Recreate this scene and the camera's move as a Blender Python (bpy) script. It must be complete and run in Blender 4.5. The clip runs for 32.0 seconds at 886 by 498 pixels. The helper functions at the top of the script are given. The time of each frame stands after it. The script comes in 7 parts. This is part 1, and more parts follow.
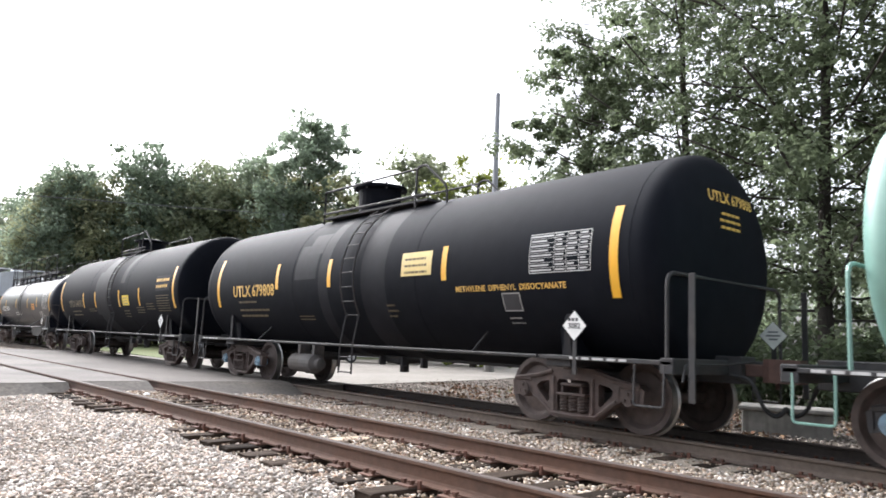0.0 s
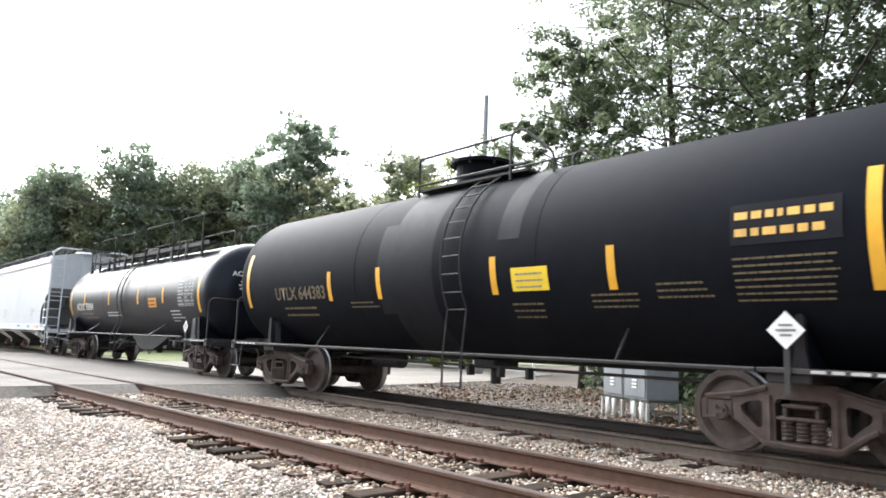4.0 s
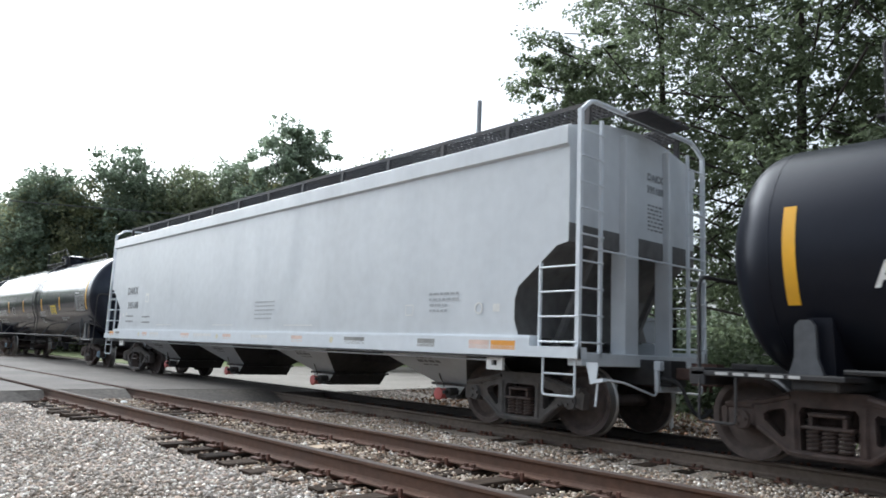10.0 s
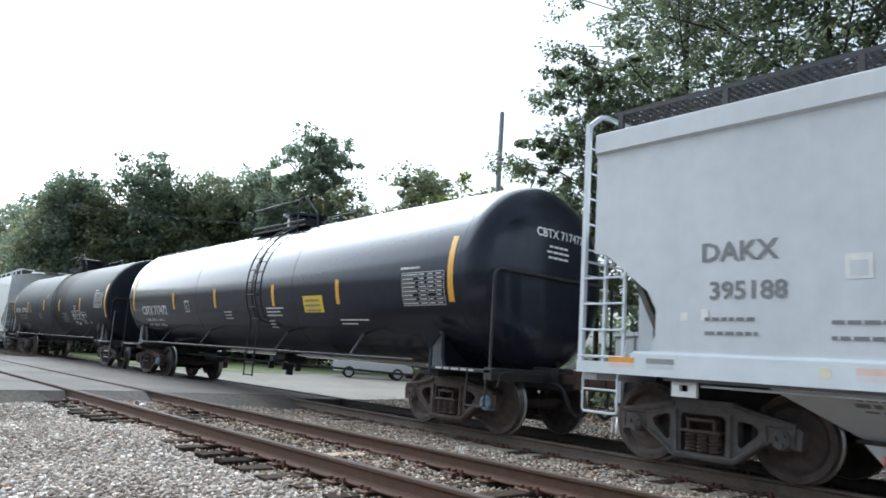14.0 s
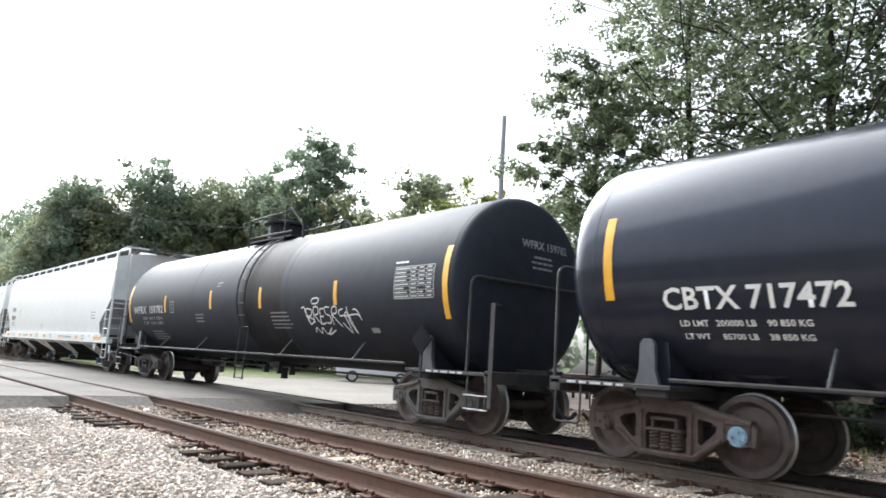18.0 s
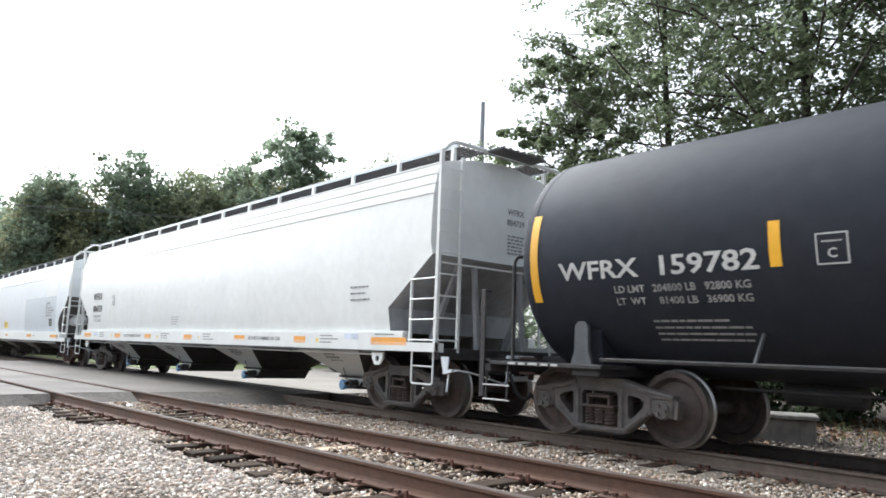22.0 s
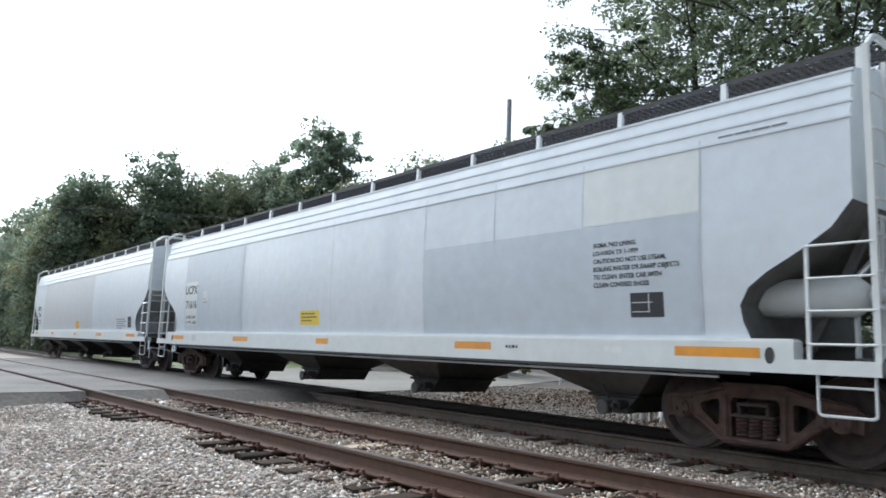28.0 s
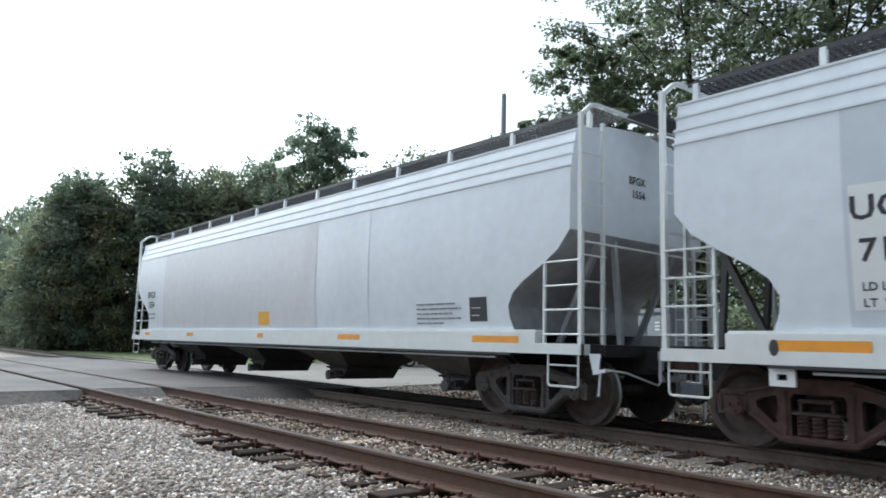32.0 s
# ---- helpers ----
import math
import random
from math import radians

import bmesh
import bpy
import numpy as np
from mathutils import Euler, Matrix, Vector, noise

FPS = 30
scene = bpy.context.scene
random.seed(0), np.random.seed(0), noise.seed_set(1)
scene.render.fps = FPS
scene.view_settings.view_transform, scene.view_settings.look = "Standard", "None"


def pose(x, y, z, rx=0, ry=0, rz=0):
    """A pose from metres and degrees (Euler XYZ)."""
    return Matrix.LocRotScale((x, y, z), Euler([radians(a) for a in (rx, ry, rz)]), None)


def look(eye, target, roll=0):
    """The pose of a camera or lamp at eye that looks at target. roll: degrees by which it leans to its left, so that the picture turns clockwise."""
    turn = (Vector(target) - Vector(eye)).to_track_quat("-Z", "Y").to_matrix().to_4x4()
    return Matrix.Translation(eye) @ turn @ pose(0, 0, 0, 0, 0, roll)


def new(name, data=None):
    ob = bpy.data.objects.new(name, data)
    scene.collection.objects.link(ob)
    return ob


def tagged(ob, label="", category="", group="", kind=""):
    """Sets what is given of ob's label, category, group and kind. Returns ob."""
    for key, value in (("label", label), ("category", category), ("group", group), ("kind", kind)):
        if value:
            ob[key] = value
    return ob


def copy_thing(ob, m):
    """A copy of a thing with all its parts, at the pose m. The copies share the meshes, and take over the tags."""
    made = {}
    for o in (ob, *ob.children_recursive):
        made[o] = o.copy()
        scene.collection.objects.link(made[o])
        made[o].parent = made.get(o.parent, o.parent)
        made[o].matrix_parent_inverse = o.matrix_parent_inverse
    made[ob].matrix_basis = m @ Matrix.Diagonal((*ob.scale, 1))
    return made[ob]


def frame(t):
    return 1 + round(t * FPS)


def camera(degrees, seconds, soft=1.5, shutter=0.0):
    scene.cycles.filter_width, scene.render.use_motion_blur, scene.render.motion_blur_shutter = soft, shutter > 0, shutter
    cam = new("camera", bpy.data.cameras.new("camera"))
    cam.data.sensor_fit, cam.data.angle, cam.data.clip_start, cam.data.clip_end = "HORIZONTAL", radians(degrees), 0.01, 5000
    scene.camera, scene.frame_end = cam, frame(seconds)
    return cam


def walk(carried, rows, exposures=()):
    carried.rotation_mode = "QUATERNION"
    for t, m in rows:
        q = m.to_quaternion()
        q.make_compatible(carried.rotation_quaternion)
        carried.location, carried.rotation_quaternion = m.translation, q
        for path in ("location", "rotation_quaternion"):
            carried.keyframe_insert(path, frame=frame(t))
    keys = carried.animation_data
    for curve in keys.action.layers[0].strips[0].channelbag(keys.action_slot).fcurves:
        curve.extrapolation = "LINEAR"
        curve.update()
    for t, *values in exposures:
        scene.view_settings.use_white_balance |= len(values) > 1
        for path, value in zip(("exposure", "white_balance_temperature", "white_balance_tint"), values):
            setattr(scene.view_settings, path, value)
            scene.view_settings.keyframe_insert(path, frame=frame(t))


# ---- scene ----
DEG = 63.34
cam = camera(DEG, 32.0, soft=1.7, shutter=0.15)
EYE = Vector((0, 0, 1.043))
# seconds, then the way the camera looks: yaw to the left of +y, pitch up, lean to the left (degrees)
VIEW = [(0, 49.77, 7.48, 2.46), (0.5, 49.62, 7.51, 2.59), (1, 49.13, 7.52, 2.66), (1.5, 49.53, 7.58, 2.36), (2, 49.49, 7.43, 2.41), (2.5, 49.46, 7.53, 2.44), (3, 48.93,
    7.63, 2.63), (3.5, 48.87, 7.64, 2.44), (5.5, 48.79, 7.70, 2.03), (6, 48.78, 7.66, 2.02), (6.5, 48.79, 7.71, 2.05), (7, 48.79, 7.64, 1.97), (7.5, 48.80, 7.61, 1.97),
    (8, 48.77, 7.58, 1.98), (8.5, 52.23, 7.11, 2.82), (9, 49.52, 7.13, 2.08), (9.5, 48.38, 8.06, 2.34), (10, 48.30, 8.08, 2.40), (10.5, 48.48, 8.21, 2.89), (11, 48.83,
    8.05, 3.14), (11.5, 48.85, 8.04, 3.08), (12, 48.78, 8.17, 3.04), (12.5, 48.88, 8.39, 3.12), (13, 48.86, 8.50, 3.15), (13.5, 48.91, 8.40, 3.20), (14, 49.92, 8.80,
    3.81), (14.5, 50.17, 8.91, 3.86), (15, 50.25, 8.86, 3.85), (15.5, 50.06, 8.78, 3.61), (17.5, 50.22, 8.83, 3.75), (18, 50.17, 9.10, 3.59), (18.5, 50.21, 8.96, 4.05),
    (19, 50.15, 8.77, 4.24), (19.5, 50.13, 8.54, 4.32), (20, 50.04, 8.32, 4.20), (20.5, 50.29, 7.75, 4.59), (21, 50.45, 7.89, 4.17), (21.5, 48.89, 7.85, 2.98), (22,
    48.64, 8.18, 2.08), (22.5, 48.56, 8.09, 1.62), (23, 48.51, 7.99, 1.41), (23.5, 48.27, 8.11, 1.27), (24, 48.57, 8.48, 1.49), (24.5, 48.68, 8.17, 1.18), (26.5, 50.02,
    7.95, 1.71), (27, 50.40, 8.00, 2.02), (27.5, 51.12, 7.95, 2.11), (28, 50.82, 7.96, 2.06), (28.5, 50.74, 7.94, 2.04), (29, 50.43, 7.75, 1.83), (29.5, 50.40, 7.59,
    1.74), (30, 50.53, 7.52, 1.72), (30.5, 50.67, 7.57, 1.74), (31, 50.70, 7.58, 1.71), (31.5, 50.60, 7.61, 1.65), (32, 50.47, 7.59, 1.53)]

def aimed(yaw, pitch, lean):
    y, p = radians(yaw), radians(pitch)
    way = Vector((-math.sin(y) * math.cos(p), math.cos(y) * math.cos(p), math.sin(p)))
    return look(EYE, EYE + way, lean)


walk(cam, [(t, aimed(a, b, c)) for t, a, b, c in VIEW],
     exposures=[(0, 1.5, 6150, 12), (2, 1.75, 6150, 9), (6, 1.68, 6150, 9), (8, 1.5, 6150, 9), (9.5, 0.95, 5950, 7), (11, 0.62, 5700, 5), (13, 0.65, 5600, 4), (14.2, 0.85, 5600, 4), (15, 1.35, 5800, 6),
                (18, 1.5, 6050, 8), (20.5, 1.45, 6100, 8), (21.9, 1.35, 6050, 8), (22.6, 0.85, 5900, 6), (23.4, 0.4, 5750, 5), (24.5, 0.15, 5650, 5), (27, 0.55, 5650, 5), (28.2, 0.66, 5650, 5), (29.3, 0.52, 5650, 5), (32, 0.58, 5600, 4)])

# ---- world and light ----
world = bpy.data.worlds.new("overcast_sky")
scene.world = world
world.use_nodes = True
wn, wl = world.node_tree.nodes, world.node_tree.links
wn.clear()
sky = wn.new("ShaderNodeTexSky")
sky.sky_type, sky.sun_disc = "NISHITA", False
sky.sun_elevation, sky.sun_rotation = radians(39), radians(-87)
sky.air_density, sky.dust_density, sky.ozone_density = 1.0, 6.0, 1.0
grey = wn.new("ShaderNodeHueSaturation")
grey.inputs["Saturation"].default_value = 0.25
back = wn.new("ShaderNodeBackground")
back.inputs["Strength"].default_value = 0.15
wo = wn.new("ShaderNodeOutputWorld")
wl.new(sky.outputs[0], grey.inputs["Color"])
wl.new(grey.outputs[0], back.inputs["Color"])
wl.new(back.outputs[0], wo.inputs["Surface"])
sun = new("sun", bpy.data.lights.new("sun", "SUN"))
sun.data.energy, sun.data.angle, sun.data.color = 1.45, radians(80), (1.0, 0.96, 0.9)
sun.matrix_world = look((-46, 2.4, 38), (0, 0, 0))


# ---- materials ----
def mat(name, base, rough=0.7, metal=0.0, var=0.15, scale=6.0, big=0.6, bigscale=0.7, dirt=None, bump=0.15,
        bumpscale=40.0, streak=0.0, spec=0.5, rand=0.0, island=0.0, coat=0.0, stretch=(1, 1, 1), dent=0.0, palette=(), tint=None):
    """A painted, weathered or natural surface: fine grain, larger stains towards the colour dirt, and relief."""
    m = bpy.data.materials.new(name)
    m.use_nodes = True
    n, l = m.node_tree.nodes, m.node_tree.links
    b = n["Principled BSDF"]
    b.inputs["Roughness"].default_value, b.inputs["Metallic"].default_value = rough, metal
    b.inputs["Specular IOR Level"].default_value = spec
    b.inputs["Coat Weight"].default_value = coat
    if tint:
        b.inputs["Specular Tint"].default_value = (*tint, 1)
    tc = n.new("ShaderNodeTexCoord")
    mp = n.new("ShaderNodeMapping")
    mp.inputs["Scale"].default_value = stretch
    l.new(tc.outputs["Object"], mp.inputs["Vector"])
    fine, wide = n.new("ShaderNodeTexNoise"), n.new("ShaderNodeTexNoise")
    fine.inputs["Scale"].default_value, fine.inputs["Detail"].default_value = scale, 6
    wide.inputs["Scale"].default_value, wide.inputs["Detail"].default_value = bigscale, 5
    for t in (fine, wide):
        l.new(mp.outputs[0], t.inputs["Vector"])
    dark = dirt or tuple(c * 0.45 for c in base)
    ramp = n.new("ShaderNodeValToRGB")
    ramp.color_ramp.elements[0].position, ramp.color_ramp.elements[1].position = 0.42, 0.72
    ramp.color_ramp.elements[0].color, ramp.color_ramp.elements[1].color = (0, 0, 0, 1), (1, 1, 1, 1)
    l.new(wide.outputs["Fac"], ramp.inputs[0])
    mul = n.new("ShaderNodeMath")
    mul.operation = "MULTIPLY"
    mul.inputs[1].default_value = big
    l.new(ramp.outputs[0], mul.inputs[0])
    mix = n.new("ShaderNodeMix")
    mix.data_type = "RGBA"
    mix.inputs["A"].default_value, mix.inputs["B"].default_value = (*base, 1), (*dark, 1)
    l.new(mul.outputs[0], mix.inputs["Factor"])
    if palette:
        geo, pr = n.new("ShaderNodeNewGeometry"), n.new("ShaderNodeValToRGB")
        pr.color_ramp.interpolation = "CONSTANT"
        for i, c in enumerate(palette):
            e = pr.color_ramp.elements[i] if i < 2 else pr.color_ramp.elements.new(i / len(palette))
            e.position, e.color = i / len(palette), (*c, 1)
        l.new(geo.outputs["Random Per Island"], pr.inputs[0])
        l.new(pr.outputs[0], mix.inputs["A"])
    last = mix.outputs["Result"]
    if streak:
        sm, st = n.new("ShaderNodeMapping"), n.new("ShaderNodeTexNoise")
        sm.inputs["Scale"].default_value = (5.0, 5.0, 0.25)
        st.inputs["Scale"].default_value, st.inputs["Detail"].default_value = 1.6, 5
        l.new(tc.outputs["Object"], sm.inputs["Vector"])
        l.new(sm.outputs[0], st.inputs["Vector"])
        sr = n.new("ShaderNodeMapRange")
        sr.inputs["From Min"].default_value, sr.inputs["From Max"].default_value = 0.5, 0.75
        sr.inputs["To Max"].default_value = streak
        l.new(st.outputs["Fac"], sr.inputs[0])
        mx = n.new("ShaderNodeMix")
        mx.data_type = "RGBA"
        mx.inputs["B"].default_value = (*dark, 1)
        l.new(sr.outputs[0], mx.inputs["Factor"])
        l.new(last, mx.inputs["A"])
        last = mx.outputs["Result"]
    vr = n.new("ShaderNodeMapRange")
    vr.inputs["From Min"].default_value, vr.inputs["From Max"].default_value = 0.25, 0.75
    vr.inputs["To Min"].default_value, vr.inputs["To Max"].default_value = 1 - var, 1 + var
    l.new(fine.outputs["Fac"], vr.inputs[0])
    factor = vr.outputs[0]
    for amount, node, out in ((rand, "ShaderNodeObjectInfo", "Random"), (island, "ShaderNodeNewGeometry", "Random Per Island")):
        if amount:
            src = n.new(node)
            rr = n.new("ShaderNodeMapRange")
            rr.inputs["To Min"].default_value, rr.inputs["To Max"].default_value = 1 - amount, 1 + amount
            l.new(src.outputs[out], rr.inputs[0])
            mm = n.new("ShaderNodeMath")
            mm.operation = "MULTIPLY"
            l.new(factor, mm.inputs[0])
            l.new(rr.outputs[0], mm.inputs[1])
            factor = mm.outputs[0]
    sc = n.new("ShaderNodeVectorMath")
    sc.operation = "SCALE"
    l.new(last, sc.inputs[0])
    l.new(factor, sc.inputs["Scale"])
    l.new(sc.outputs[0], b.inputs["Base Color"])
    if bump:
        bt, bp = n.new("ShaderNodeTexNoise"), n.new("ShaderNodeBump")
        bt.inputs["Scale"].default_value, bt.inputs["Detail"].default_value = bumpscale, 4
        l.new(mp.outputs[0], bt.inputs["Vector"])
        bp.inputs["Strength"].default_value, bp.inputs["Distance"].default_value = bump, 0.01
        l.new(bt.outputs["Fac"], bp.inputs["Height"])
        if dent:
            dm, dt, db = n.new("ShaderNodeMapping"), n.new("ShaderNodeTexNoise"), n.new("ShaderNodeBump")
            dm.inputs["Scale"].default_value = (0.9, 0.9, 0.35)
            dt.inputs["Scale"].default_value, dt.inputs["Detail"].default_value = 1.0, 1.5
            db.inputs["Strength"].default_value, db.inputs["Distance"].default_value = 1.0, dent
            l.new(tc.outputs["Object"], dm.inputs["Vector"])
            l.new(dm.outputs[0], dt.inputs["Vector"])
            l.new(dt.outputs["Fac"], db.inputs["Height"])
            l.new(db.outputs[0], bp.inputs["Normal"])
        l.new(bp.outputs[0], b.inputs["Normal"])
    return m


def leaf_mat(name, a, b2, turned=(1.0, 1.0, 1.0)):
    """Leaves that let light through; turned: the tint towards which some of the trees have turned."""
    m = mat(name, a, 0.55, 0, 0.2, 3.0, 0.8, 0.35, b2, 0, island=0.28, spec=0.3)
    n, l = m.node_tree.nodes, m.node_tree.links
    b = n["Principled BSDF"]
    tr = n.new("ShaderNodeBsdfTranslucent")
    src = b.inputs["Base Color"].links[0].from_socket
    info, span, own = n.new("ShaderNodeObjectInfo"), n.new("ShaderNodeMapRange"), n.new("ShaderNodeMix")
    span.inputs["From Min"].default_value, span.inputs["To Max"].default_value = 0.45, 0.75
    own.data_type, own.blend_type = "RGBA", "MULTIPLY"
    own.inputs["B"].default_value = (*turned, 1)
    l.new(info.outputs["Random"], span.inputs[0])
    l.new(span.outputs[0], own.inputs["Factor"])
    l.new(src, own.inputs["A"])
    src = own.outputs["Result"]
    l.new(src, b.inputs["Base Color"])
    l.new(src, tr.inputs["Color"])
    mix = n.new("ShaderNodeMixShader")
    mix.inputs[0].default_value = 0.62
    l.new(b.outputs[0], mix.inputs[1])
    l.new(tr.outputs[0], mix.inputs[2])
    l.new(mix.outputs[0], n["Material Output"].inputs["Surface"])
    return m


PALE_STONES = [(0.506, 0.448, 0.398), (0.632, 0.571, 0.514), (0.380, 0.319, 0.265), (0.598, 0.493, 0.398), (0.448, 0.409, 0.371), (0.540, 0.431, 0.360), (0.720, 0.680, 0.625), (0.276, 0.249, 0.223)]
BROWN_STONES = [(0.37, 0.285, 0.205), (0.48, 0.385, 0.28), (0.26, 0.185, 0.135), (0.56, 0.475, 0.37), (0.34, 0.235, 0.165), (0.43, 0.37, 0.31)]
DEAD_LEAVES = [(0.17, 0.095, 0.05), (0.24, 0.15, 0.08), (0.11, 0.07, 0.045), (0.20, 0.155, 0.11), (0.15, 0.08, 0.05)]

